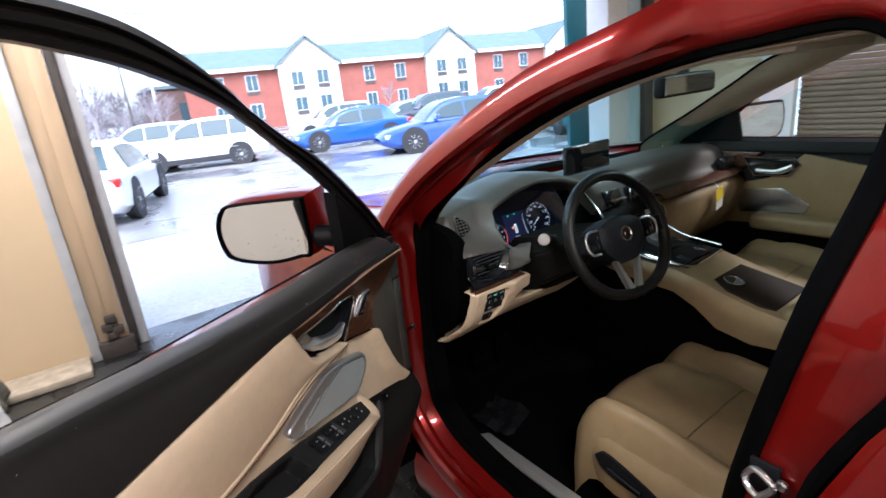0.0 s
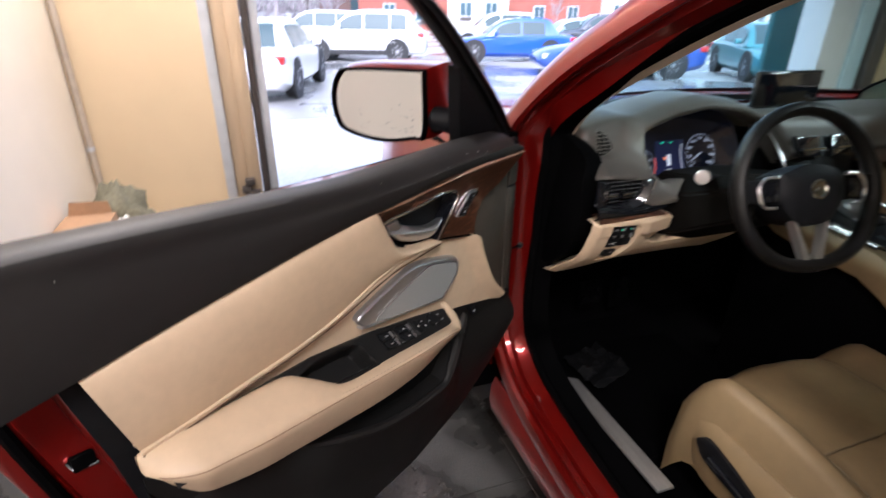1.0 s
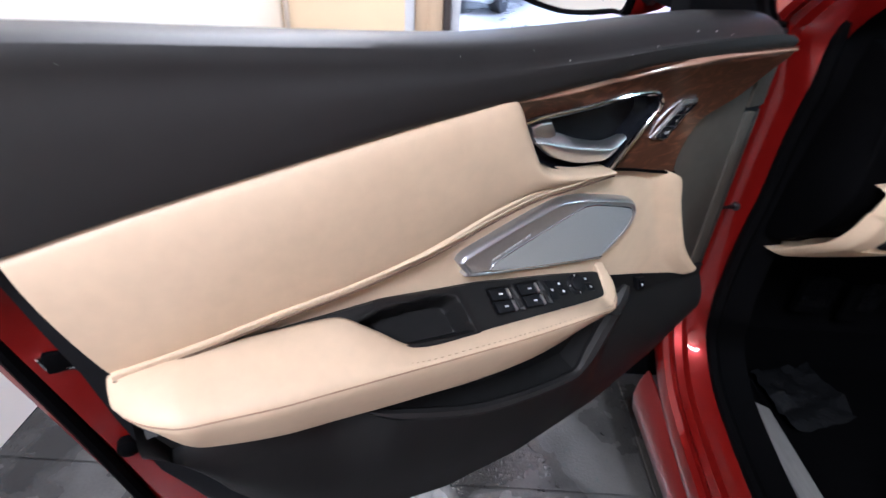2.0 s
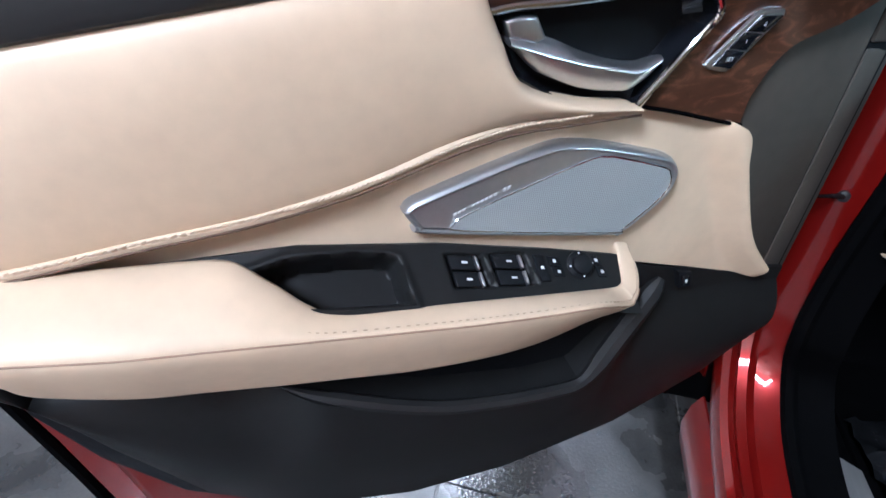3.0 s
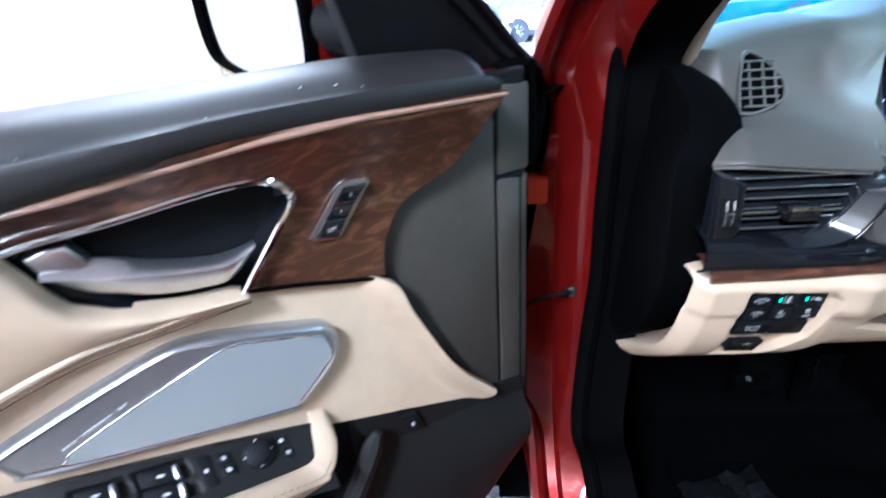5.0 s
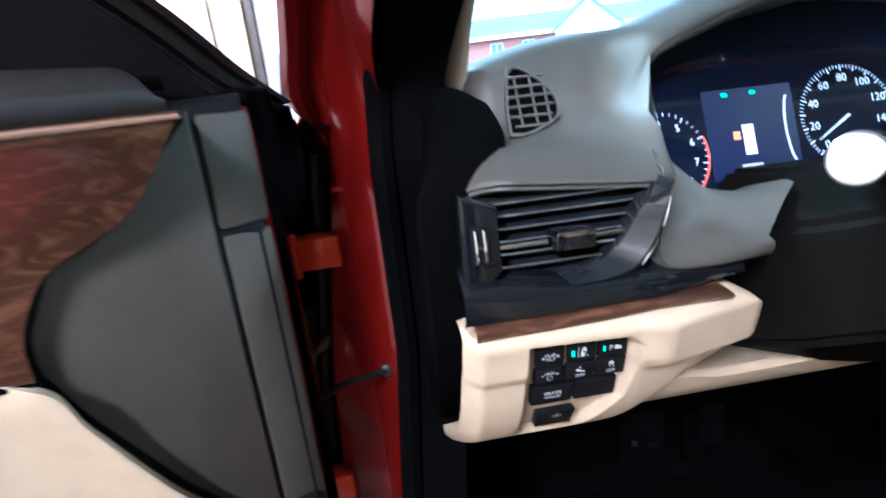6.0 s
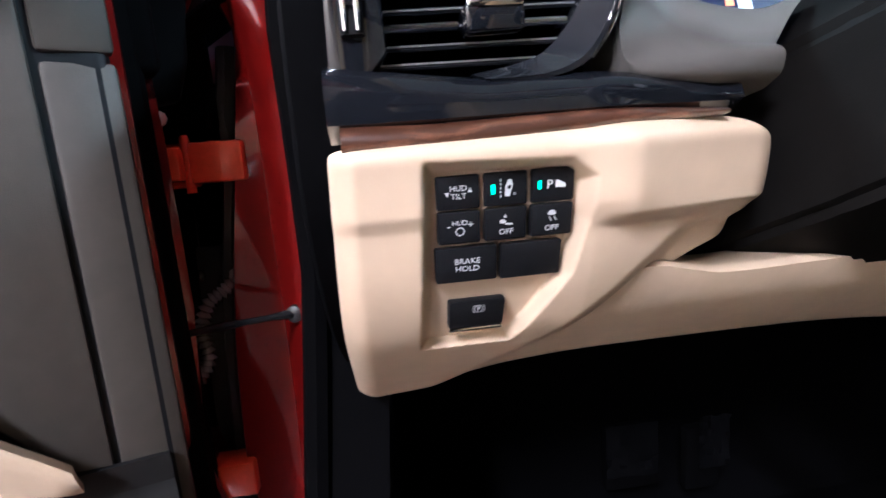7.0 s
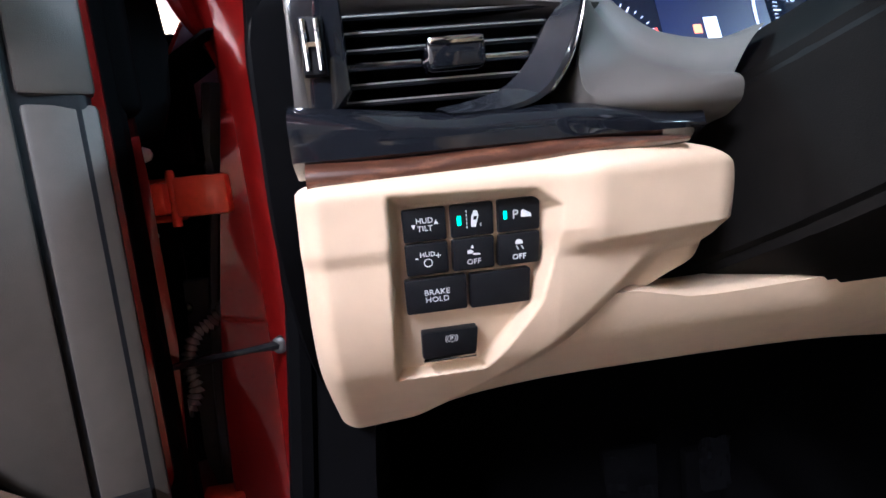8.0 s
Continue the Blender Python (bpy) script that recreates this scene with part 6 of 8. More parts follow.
rows = [[dp(u, w, z + max(0.0, ZT(u) - 1.222)) for w, z in ((-0.050, 1.192), (-0.062, 1.196), (-0.100, 1.194), (-0.126, 1.188), (-0.132, 1.176))] for u in np.linspace(-0.02, 0.97, 24)]
sheet(bm, rows, 0.004, (0, 0, -1))
part("outer_belt_moulding", bm, RUBBER, door, "black outer belt moulding")
# rear latch slot and rubber stop on the shut face
bm = bmesh.new()
box(bm, 0.858, 0.886, -0.075, -0.054, 0.905, 0.930, 0.003, 2, f=lambda u, w, z: dp(u, w, z))
part("latch_slot", bm, RUBBER, door, "black latch slot")
bm = bmesh.new()
tube(bm, [dp(0.857, -0.056, 0.906), dp(0.885, -0.058, 0.912), dp(0.889, -0.060, 0.926)], 0.003, 6)
part("latch_plate", bm, CHROME, door)
bm = bmesh.new()
disc(bm, dp(0.848, -0.060, 0.775), DN, [(0.012, 0), (0.012, 0.012), (0.007, 0.016), (0.001, 0.017)], 14)
part("rubber_stop", bm, RUBBER, door)
bm = bmesh.new()
tube(bm, [dp(UR(z) - 0.034, -0.082, z) for z in np.linspace(0.48, 1.2, 16)], 0.0085, 8)
part("edge_seal", bm, RUBBER, door, "black seal along the door edge")
bm = bmesh.new()
tube(bm, [dp(-0.081, -0.043, z) for z in np.linspace(0.74, 1.2, 10)], 0.011, 8)
part("front_seal", bm, RUBBER, door, "black front edge seal")
bm = bmesh.new()
plate(bm, [(-0.084, 0.80), (-0.094, 0.80), (-0.101, 0.90), (-0.101, 1.04), (-0.098, 1.12), (-0.092, 1.17), (-0.084, 1.18)], -0.068, -0.060, dp, 0.003)
part("door_flange", bm, RED, door, "bare red front flange of the door")

# hinges, check strap, bellows and what lies behind them
for z in (1.021, 0.698):
    e = PILLAR_EDGE(z)
    bm = bmesh.new()
    box(bm, e - 0.037, e + 0.012, 0.102, 0.135, z - 0.019, z + 0.019, 0.004, 2)
    box(bm, e - 0.057, e - 0.041, 0.092, 0.122, z - 0.015, z + 0.015, 0.004, 2)
    box(bm, e - 0.062, e - 0.034, 0.108, 0.126, z + 0.012, z + 0.019, 0.002, 1)
    box(bm, e - 0.062, e - 0.034, 0.108, 0.126, z - 0.022, z - 0.016, 0.002, 1)
    part("hinge", bm, HINGERED, car, "red painted door hinge, coloured bright orange to look lit")
    bm = bmesh.new()
    disc(bm, (e - 0.039, 0.108, z - 0.027), (0, 0, 1), [(0.0045, 0), (0.0045, 0.050), (0.003, 0.053)], 12)
    part("hinge_pin", bm, HINGERED, car)
    for dx, dz in ((-0.054, 0.041), (-0.061, -0.033)):
        bm = bmesh.new()
        disc(bm, (e + dx, 0.100, z + dz), (0.2, -1, 0), [(0.007, 0), (0.007, 0.005), (0.004, 0.007)], 8)
        part("hinge_bolt", bm, STEEL, car)
BELLOWS = [(-0.006, 0.130, 0.904), (-0.020, 0.130, 0.893), (-0.034, 0.128, 0.884), (-0.0435, 0.127, 0.866), (-0.046, 0.126, 0.848), (-0.043, 0.126, 0.828), (-0.050, 0.125, 0.811), (-0.063, 0.122, 0.799), (-0.080, 0.118, 0.792)]
STRAP = mat("oily_black_steel", (0.012, 0.012, 0.013), 0.22, 0.2, var=0.3, scale=150, bump=0.4, bscale=300)
bm = bmesh.new()
path = cr([(-0.070, -0.046, 0.894), (-0.032, 0.003, 0.888), (0.002, 0.048, 0.880), (0.034, 0.065, 0.878), (0.056, 0.074, 0.877)], 24)
tube(bm, path, [0.0030 + 0.0014 * math.exp(-((i - 12) / 1.6) ** 2) + 0.0022 * max(0, (i - 18) / 6) for i in range(25)], 8)
part("check_strap", bm, STRAP, car, "thin oily black steel door check strap")
bm = bmesh.new()
disc(bm, (0.057, 0.072, 0.877), (-0.2, -1, 0), [(0.0080, -0.006), (0.0080, 0.0005), (0.006, 0.002), (0.003, 0.0025)], 12)
part("strap_bolt", bm, mat("worn_grey_bolt", (0.022, 0.022, 0.022), 0.45, 0.0, var=0.4, scale=200), car, "worn grey bolt")
# black rubber given a light grey metal colour to pass for lit ribs
RIBBED = mat("lightened_ribbed_rubber", (0.42, 0.42, 0.41), 0.24, 0.7, var=0.2, scale=60)
bm = bmesh.new()
path = cr(BELLOWS, 96)
tube(bm, path, [0.0068 + 0.0021 * math.sin(i * math.pi / 2) for i in range(97)], 14)
part("wiring_bellows", bm, RIBBED, car, "black ribbed wiring bellows, coloured light grey to look lit")
bm = bmesh.new()
tube(bm, [np.array(BELLOWS[0]) + np.array((0.020, 0.004, 0.008)), np.array(BELLOWS[0]) + np.array((-0.002, 0, -0.001))], 0.0105, 14)
part("bellows_collar", bm, mat("dull_grey_collar", (0.10, 0.10, 0.10), 0.4, 0.2, var=0.3, scale=90), car, "grey bellows collar")
SOUNDPROOF = mat("speckled_black_soundproofing", (0.006, 0.006, 0.006), 0.45, var=0.8, scale=500, second=(0.05, 0.05, 0.05), bump=1.0, bscale=700, blend=(0.55, 0.8))
bm = bmesh.new()
rows = [[(PILLAR_EDGE(z) + dx - (0.006 if z < 1.05 else 0.014), y, z) for dx, y in ((-0.014, 0.150), (-0.010, 0.142), (-0.003, 0.142), (0.004, 0.150))] for z in np.linspace(0.62, 1.13, 16)]
sheet(bm, rows, 0.003, (0, 1, 0))
part("edge_foam", bm, SOUNDPROOF, car, "speckled black foam strip along the pillar")
bm = bmesh.new()
box(bm, -0.075, 0.0, 0.160, 0.171, 0.70, 0.935, 0.005, 2)
part("cavity_panel", bm, SOUNDPROOF, car, "speckled black panel behind the hinges")
bm = bmesh.new()
disc(bm, (-0.052, 0.158, 0.905), (0, -1, 0), [(0.007, -0.003), (0.007, 0.001), (0.004, 0.003)], 12)
part("panel_clip", bm, STRAP, car, "round black clip")
# ---------------------------------------------------------------- dashboard
def step_(v):
    v = max(0.0, min(1.0, v))
    return v * v * (3 - 2 * v)


BROW = fn([(0.13, 1.196), (0.25, 1.214), (0.34, 1.225), (0.42, 1.252), (0.53, 1.270), (0.64, 1.256), (0.74, 1.222), (0.9, 1.212), (1.75, 1.200)])
bm = bmesh.new()
rows = []
for x in list(np.linspace(0.128, 0.34, 16)) + list(np.linspace(0.36, 1.72, 44)):
    b = BROW(x)
    e = 0.5 * (1 + math.tanh((x - 0.316) / 0.010))
    k = max(0, 1 - (x - 0.128) / 0.03) ** 2
    left = [(0.40, 1.125), (0.18, b), (0.05, b + 0.003), (0.021, b - 0.016), (-0.008, b - 0.066), (-0.07, 1.136 - 0.05 * (x - 0.143)), (-0.115, 1.123 - 0.09 * (x - 0.143)), (-0.119, 1.116 - 0.09 * (x - 0.143)), (-0.055, 1.102)]
    right = [(0.44, 1.125), (0.22, b - 0.02), (0.06, b), (0.0, b - 0.006), (-0.025, b - 0.016), (-0.020, b - 0.026), (0.02, b - 0.03), (0.05, b - 0.035), (0.06, b - 0.05)]
    if x > 0.80:
        right = [(0.44, 1.125), (0.22, b - 0.01), (0.06, b), (0.0, b - 0.01), (-0.03, b - 0.03), (-0.05, b - 0.08), (-0.07, b - 0.10), (-0.06, b - 0.13), (-0.02, b - 0.14)]
    sec = [(a[0] * (1 - e) + c[0] * e + 0.03 * k, a[1] * (1 - e) + c[1] * e - 0.012 * k) for a, c in zip(left, right)]
    lean = max(0.0, 1 - (x - 0.128) / 0.11)
    rows.append([(x + lean * (0.012 + 0.030 * step_((z - 1.115) / 0.035)), y, z) for y, z in cr(sec, 26)])
sheet(bm, rows, 0.004, (0, 0.3, -1))
dash = part("dashboard", bm, GREIGE, car, "greige soft dashboard top", sharp=60)
bm = bmesh.new()
box(bm, 0.13, 1.72, 0.03, 0.40, 0.85, 1.11, 0.02)
part("dash_core", bm, BLACK, dash)
# end face of the dashboard beside the seal
bm = bmesh.new()
cap = cr([(-0.115, 1.05), (-0.10, 1.12), (-0.03, 1.17), (0.06, 1.185), (0.10, 1.12), (0.10, 0.95), (0.08, 0.86), (0.02, 0.845), (-0.06, 0.90), (-0.11, 0.98), (-0.115, 1.05)], 48)[:-1]
loft(bm, [[Vector((x + 0.028 * step_((q[1] - 1.10) / 0.06), q[0] * k, 1.03 + (q[1] - 1.03) * k)) for q in cap] for x, k in ((0.104, 0.96), (0.107, 1.0), (0.126, 1.0), (0.140, 0.97), (0.160, 0.90))])
part("dash_end_cap", bm, RUBBER, dash, "black dashboard end cap")
# corner vent for the side glass
VC = np.array((0.223, -0.006, 1.1665))
vn = np.array((0, -0.887, 0.46))
va, vb = np.array((1.0, 0, 0)), np.array((0, 0.46, 0.887))


def on_wing(p, a, q):
    return Vector(VC + va * p + vb * q + vn * a)


bm = bmesh.new()
RV = [(-0.021, -0.029), (-0.006, -0.030), (0.018, -0.020), (0.024, -0.012), (0.022, 0.004), (0.010, 0.020), (-0.004, 0.031), (-0.012, 0.031), (-0.016, 0.020), (-0.020, -0.005)]
rv = [tuple(q) for q in cr(RV + RV[:1], 24)][:-1]
loft(bm, [[on_wing(p * k, a, q * k) for p, q in rv] for k, a in ((1.14, -0.002), (1.10, 0.003), (1.0, 0.003), (0.97, -0.002))], caps=False)
part("corner_vent_rim", bm, GREIGE, dash)
bm = bmesh.new()
plate(bm, rv, -0.001, 0.0005, on_wing)
part("corner_vent_opening", bm, RUBBER, dash)
for k in range(6):
    q0 = -0.024 + k * 0.0095
    hw = 0.023 - abs(q0) * 0.25
    bm = bmesh.new()
    box(bm, -hw, hw, 0.0005, 0.003, q0 - 0.0011, q0 + 0.0011, 0.0004, 1, f=on_wing)
    part("corner_vent_slat", bm, GREIGE, dash)
for p0 in (-0.010, 0.004, 0.016):
    bm = bmesh.new()
    box(bm, p0 - 0.001, p0 + 0.001, 0.0005, 0.0026, -0.024, 0.024, 0.0004, 1, f=on_wing)
    part("corner_vent_bar", bm, GREIGE, dash)

# side air vent
VENTGREY = mat("smooth_dark_grey_plastic", (0.018, 0.020, 0.024), 0.13, var=0.08, scale=80)


def vpart(name, bm, mtl, parent, label=""):
    """A part of the side vent, set to its place in the dashboard."""
    bmesh.ops.translate(bm, vec=(0.001, -0.012, 0.004), verts=bm.verts[:])
    return part(name, bm, mtl, parent, label)


bm = bmesh.new()
box(bm, 0.134, 0.300, -0.06, 0.03, 1.030, 1.108)
vpart("vent_duct", bm, RUBBER, dash, "dark inside of the air vent")
for k in range(7):
    z = 1.043 + 0.0090 * k
    bm = bmesh.new()
    box(bm, 0.150, 0.236 + 0.0058 * k, -0.118 + 0.002 * k, -0.07, z - 0.0016, z + 0.0016, 0.001, 1, f=lambda x, y, zz: Vector((x, y, zz + 0.10 * (y + 0.118))))
    slat = vpart("vent_slat", bm, VENTGREY, dash, "dark grey vent slat")
    # added silver strip that draws the highlight on the slat's edge
    bm = bmesh.new()
    box(bm, 0.152, 0.234 + 0.0058 * k, -0.1188 + 0.002 * k, -0.1176 + 0.002 * k, z + 0.0008, z + 0.0015)
    vpart("slat_glint", bm, SURROUND, slat, "silver strip added as the glint on a slat")
for x0, x1 in ((0.153, 0.194), (0.226, 0.250)):
    bm = bmesh.new()
    box(bm, x0, x1, -0.121, -0.116, 1.068, 1.0715, 0.001, 1)
    vpart("vent_chrome_line", bm, CHROME, dash, "thin chrome line on the vent")
bm = bmesh.new()
box(bm, 0.195, 0.225, -0.132, -0.110, 1.064, 1.078, 0.003, 2)
vpart("vent_knob", bm, GLOSSBLACK, dash, "gloss black vent knob")
bm = bmesh.new()
box(bm, 0.196, 0.224, -0.1335, -0.124, 1.0745, 1.0785, 0.0015, 2)
vpart("knob_cap", bm, CHROME, dash, "silver strip on the vent knob")
bm = bmesh.new()
plate(bm, [(0.130, 1.112), (0.128, 1.050), (0.138, 1.035), (0.157, 1.057), (0.156, 1.101)], -0.118, -0.132, lambda p, a, q: Vector((p, a, q)), 0.003)
vpart("vent_frame", bm, GLOSSBLACK, dash, "gloss black vent surround")
bm = bmesh.new()
plate(bm, [(0.136, 1.091), (0.136, 1.064), (0.147, 1.064), (0.147, 1.091)], -0.132, -0.1365, lambda p, a, q: Vector((p, a, q)), 0.002)
vpart("thumb_wheel", bm, BLACK, dash, "ribbed vent thumb wheel")
for p in (0.1385, 0.1445):
    bm = bmesh.new()
    tube(bm, [(p, -0.137, 1.066), (p, -0.1385, 1.0775), (p, -0.137, 1.089)], 0.0013, 6)
    vpart("thumb_wheel_line", bm, CHROME, dash)
bm = bmesh.new()
box(bm, 0.138, 0.145, -0.1385, -0.136, 1.0765, 1.0785)
vpart("thumb_wheel_line", bm, CHROME, dash)
# blade on the vent's inner side and gloss lower surround
bm = bmesh.new()
rows = []
BL_R = [(0.277, 1.106), (0.2735, 1.085), (0.2655, 1.063), (0.255, 1.048), (0.236, 1.0405), (0.205, 1.0395)]
BL_L = [(0.276, 1.101), (0.261, 1.086), (0.249, 1.067), (0.235, 1.054), (0.218, 1.0485), (0.198, 1.0455)]
for (x0, z0), (x1, z1) in zip(cr(BL_R, 26), cr(BL_L, 26)):
    rows.append([(x0 + 0.003, -0.115, z0), (x0, -0.136, z0), (x0 * 0.8 + x1 * 0.2, -0.1375, z0 * 0.8 + z1 * 0.2), (x1, -0.124, z1), (x1 + 0.002, -0.09, z1 - 0.002)])
sheet(bm, rows, 0.003, (0, 1, 0))
vpart("vent_blade", bm, VENTGREY, dash, "slanted gloss vent blade")
bm = bmesh.new()
tube(bm, [(x, -0.1375, z) for x, z in cr(BL_R[:4], 20)], 0.0009, 6)
vpart("vent_edge_line", bm, CHROME, dash, "thin chrome edge")
bm = bmesh.new()
rows = []
LIP = fn([(0.126, 1.050), (0.20, 1.0405), (0.26, 1.0405), (0.345, 1.036)])
for x in np.linspace(0.126, 0.345, 34):
    t_ = LIP(x)
    b_ = 0.020 * step_((x - 0.255) / 0.09)
    rows.append([(x, y + b_, z) for y, z in ((-0.09, t_ + 0.002), (-0.118, t_ + 0.004), (-0.134, t_ + 0.001), (-0.1415, t_ - 0.004), (-0.144, t_ - 0.010), (-0.143, 1.024), (-0.13, 1.016))])
sheet(bm, rows, 0.004, (0, 1, 0))
vpart("vent_lower_surround", bm, GLOSSBLACK, dash, "gloss black lower vent surround")
# walnut strip under the vent
bm = bmesh.new()
rows = []
for x in np.linspace(0.1325, 0.322, 30):
    zt = fn([(0.122, 1.0295), (0.17, 1.027), (0.26, 1.0285), (0.323, 1.024)])(x)
    zb = fn([(0.122, 1.010), (0.197, 1.0115), (0.246, 1.015), (0.323, 1.0195)])(x)
    rows.append([(x, -0.125, zt + 0.001)] + [(x, -0.146 - 0.013 * math.sin(a), (zt + zb) / 2 + 0.5 * (zt - zb) * math.cos(a)) for a in np.linspace(0.1, 3.0, 12)] + [(x, -0.14, zb - 0.002)])
sheet(bm, rows, 0.004, (0, 1, 0))
part("wood_strip", bm, WOOD, dash, "dark walnut strip under the vent")
# greige wing between the vent and the instruments, with its dark underside
bm = bmesh.new()
RIM_ = cr([(0.297, -0.080, 1.124), (0.306, -0.097, 1.114), (0.321, -0.102, 1.099), (0.340, -0.105, 1.086), (0.376, -0.106, 1.080), (0.404, -0.108, 1.086)], 42)
FOLD_ = cr([(0.290, -0.104, 1.1145), (0.297, -0.107, 1.104), (0.308, -0.110, 1.088), (0.320, -0.114, 1.075), (0.337, -0.128, 1.061), (0.363, -0.136, 1.055)], 42)
EDGE_ = cr([(0.2815, -0.131, 1.110), (0.2785, -0.139, 1.086), (0.273, -0.143, 1.064), (0.280, -0.145, 1.047), (0.320, -0.144, 1.0435), (0.368, -0.136, 1.0425)], 42)
rows = []
for a, b, c in zip(RIM_, FOLD_, EDGE_):
    row = [a + np.array((0, 0.05, -0.012)), a + np.array((0, 0.006, 0.001))] + [a + (b - a) * k + np.array((0, 0, 0.003)) * math.sin(math.pi * k) for k in np.linspace(0, 1, 6)]
    row += [b + (c - b) * k + np.array((0, -0.004, 0.002)) * math.sin(math.pi * k) for k in np.linspace(0, 1, 8)[1:]]
    row += [c + np.array((0, 0.002, -0.003)), c + np.array((0, 0.014, -0.009)), c + np.array((0, 0.045, -0.014))]
    rows.append([tuple(q) for q in row])
sheet(bm, rows, 0.003, (0, 1, 0))
part("cluster_wing", bm, GREIGE, dash, "greige surround of the instruments", sharp=60)

# instrument cluster
CN = Vector((0, -0.94, 0.34)).normalized()
CU = Vector((0, 0.34, 0.94)).normalized()
CC = Vector((0.489, 0.012, 1.141))


def on_cluster(p, a, q):
    return CC + Vector((1, 0, 0)) * p + CU * q + CN * a


CFACE = mat("instrument_face", (0.006, 0.010, 0.028), 0.08, var=0.0, coat=0.6)
bm = bmesh.new()
outl = [tuple(q) for q in cr([(-0.185, -0.070), (-0.180, 0.0), (-0.13, 0.070), (-0.04, 0.105), (0.05, 0.108), (0.14, 0.085), (0.19, 0.03), (0.19, -0.05), (0.10, -0.085), (-0.10, -0.085), (-0.185, -0.070)], 40)][:-1]
plate(bm, outl, -0.01, 0.0, on_cluster)
part("instrument_cluster", bm, CFACE, dash, "dark instrument cluster with lit dials")
ROTC = Matrix((Vector((1, 0, 0)), CU, CN)).transposed().to_4x4()
SCREENBLUE = mat("lit_display", (0.006, 0.010, 0.060), 0.3, var=0.0, emit=0.12)
bm = bmesh.new()
plate(bm, [(-0.086, -0.075), (0.008, -0.075), (0.008, 0.015), (-0.086, 0.015)], 0.0, 0.0006, on_cluster)
part("centre_display", bm, SCREENBLUE, dash, "dim blue centre display")
bm = bmesh.new()
box(bm, -0.050, -0.038, 0.0007, 0.0012, -0.052, -0.022, 0.0002, 1, f=on_cluster)
part("display_car_icon", bm, LITMARK, dash)
bm = bmesh.new()
box(bm, -0.060, -0.053, 0.0007, 0.0012, -0.036, -0.028, 0.0002, 1, f=on_cluster)
part("display_warning", bm, mat("orange_warning", (0.9, 0.22, 0.08), 0.4, var=0.0, emit=1.2), dash)
for p in (-0.066, -0.036):
    bm = bmesh.new()
    box(bm, p, p + 0.006, 0.0007, 0.001, 0.008, 0.011, 0, 1, f=on_cluster)
    part("display_indicator", bm, LED, dash)
bm = bmesh.new()
box(bm, -0.056, -0.034, 0.0007, 0.001, -0.064, -0.061, 0, 1, f=on_cluster)
part("display_lettering_bar", bm, MARK, dash)


def dial(cx, cz, r, labels, a0, a1, ticks):
    bm = bmesh.new()
    for k in range(ticks + 1):
        a = radians(a0 + (a1 - a0) * k / ticks)
        big = k % 4 == 0
        c, s = math.cos(a), math.sin(a)
        r0, hw = (r * 0.88, 0.0006) if big else (r * 0.93, 0.0004)
        vs = [bm.verts.new(on_cluster(cx + c * rr - s * h, 0.0008, cz + s * rr + c * h)) for rr, h in ((r0, -hw), (r, -hw), (r, hw), (r0, hw))]
        bm.faces.new(vs)
    part("dial_ticks", bm, LITMARK, dash)
    for k, tx in enumerate(labels):
        a = radians(a0 + (a1 - a0) * k / (len(labels) - 1))
        writing("dial_figure", tx, r * 0.22, Matrix.Translation(on_cluster(cx + 0.74 * r * math.cos(a), 0.0008, cz + 0.74 * r * math.sin(a))) @ ROTC, LITMARK, dash)
    a = radians(a0 - 14)
    bm = bmesh.new()
    tube(bm, [on_cluster(cx, 0.002, cz), on_cluster(cx + 0.8 * r * math.cos(a), 0.002, cz + 0.8 * r * math.sin(a))], [0.0016, 0.0006], 5)
    part("dial_needle", bm, LITMARK, dash)


dial(-0.135, -0.046, 0.046, ["0", "1", "2", "3", "4", "5", "6", "7", "8"], 225, -45, 32)
dial(0.065, -0.025, 0.052, ["0", "20", "40", "60", "80", "100", "120", "140", "160"], 225, -45, 64)
bm = bmesh.new()
tube(bm, [on_cluster(-0.135 + 0.0465 * math.cos(a), 0.001, -0.046 + 0.0465 * math.sin(a)) for a in np.linspace(radians(22), radians(-45), 14)], 0.0010, 5)
part("red_zone", bm, mat("red_dial_zone", (0.9, 0.08, 0.05), 0.4, var=0.0, emit=0.8), dash)
bm = bmesh.new()
tube(bm, [on_cluster(0.004 - 0.008 * math.cos(a), 0.001, -0.030 + 0.035 * math.sin(a)) for a in np.linspace(-1.2, 1.2, 10)], 0.0012, 5)
part("fuel_bar", bm, LITMARK, dash)

# ---------------------------------------------------------------- tan knee panel with switches
YS = sfn([(0.80, 0.03), (0.822, 0.0), (0.862, -0.055), (0.895, -0.098), (0.914, -0.118), (0.943, -0.136), (0.975, -0.147), (1.0, -0.153), (1.012, -0.155), (1.02, -0.148)])
REC = [(0.170, 1.0065), (0.240, 1.0035), (0.2505, 0.995), (0.249, 0.973), (0.243, 0.944), (0.216, 0.899), (0.164, 0.899)]


TOPZ = sfn([(0.112, 1.0135), (0.13, 1.0155), (0.22, 1.0175), (0.30, 1.0195), (0.330, 1.0185), (0.346, 1.0125), (0.357, 1.003), (0.363, 0.984)])
BOTZ = sfn([(0.112, 0.822), (0.13, 0.824), (0.197, 0.838), (0.247, 0.852), (0.32, 0.858), (0.487, 0.855), (0.62, 0.835)])
BOTA = fn([(0.112, 0.747), (0.304, 0.9290), (0.335, 0.943), (0.355, 0.950), (0.363, 0.957)])


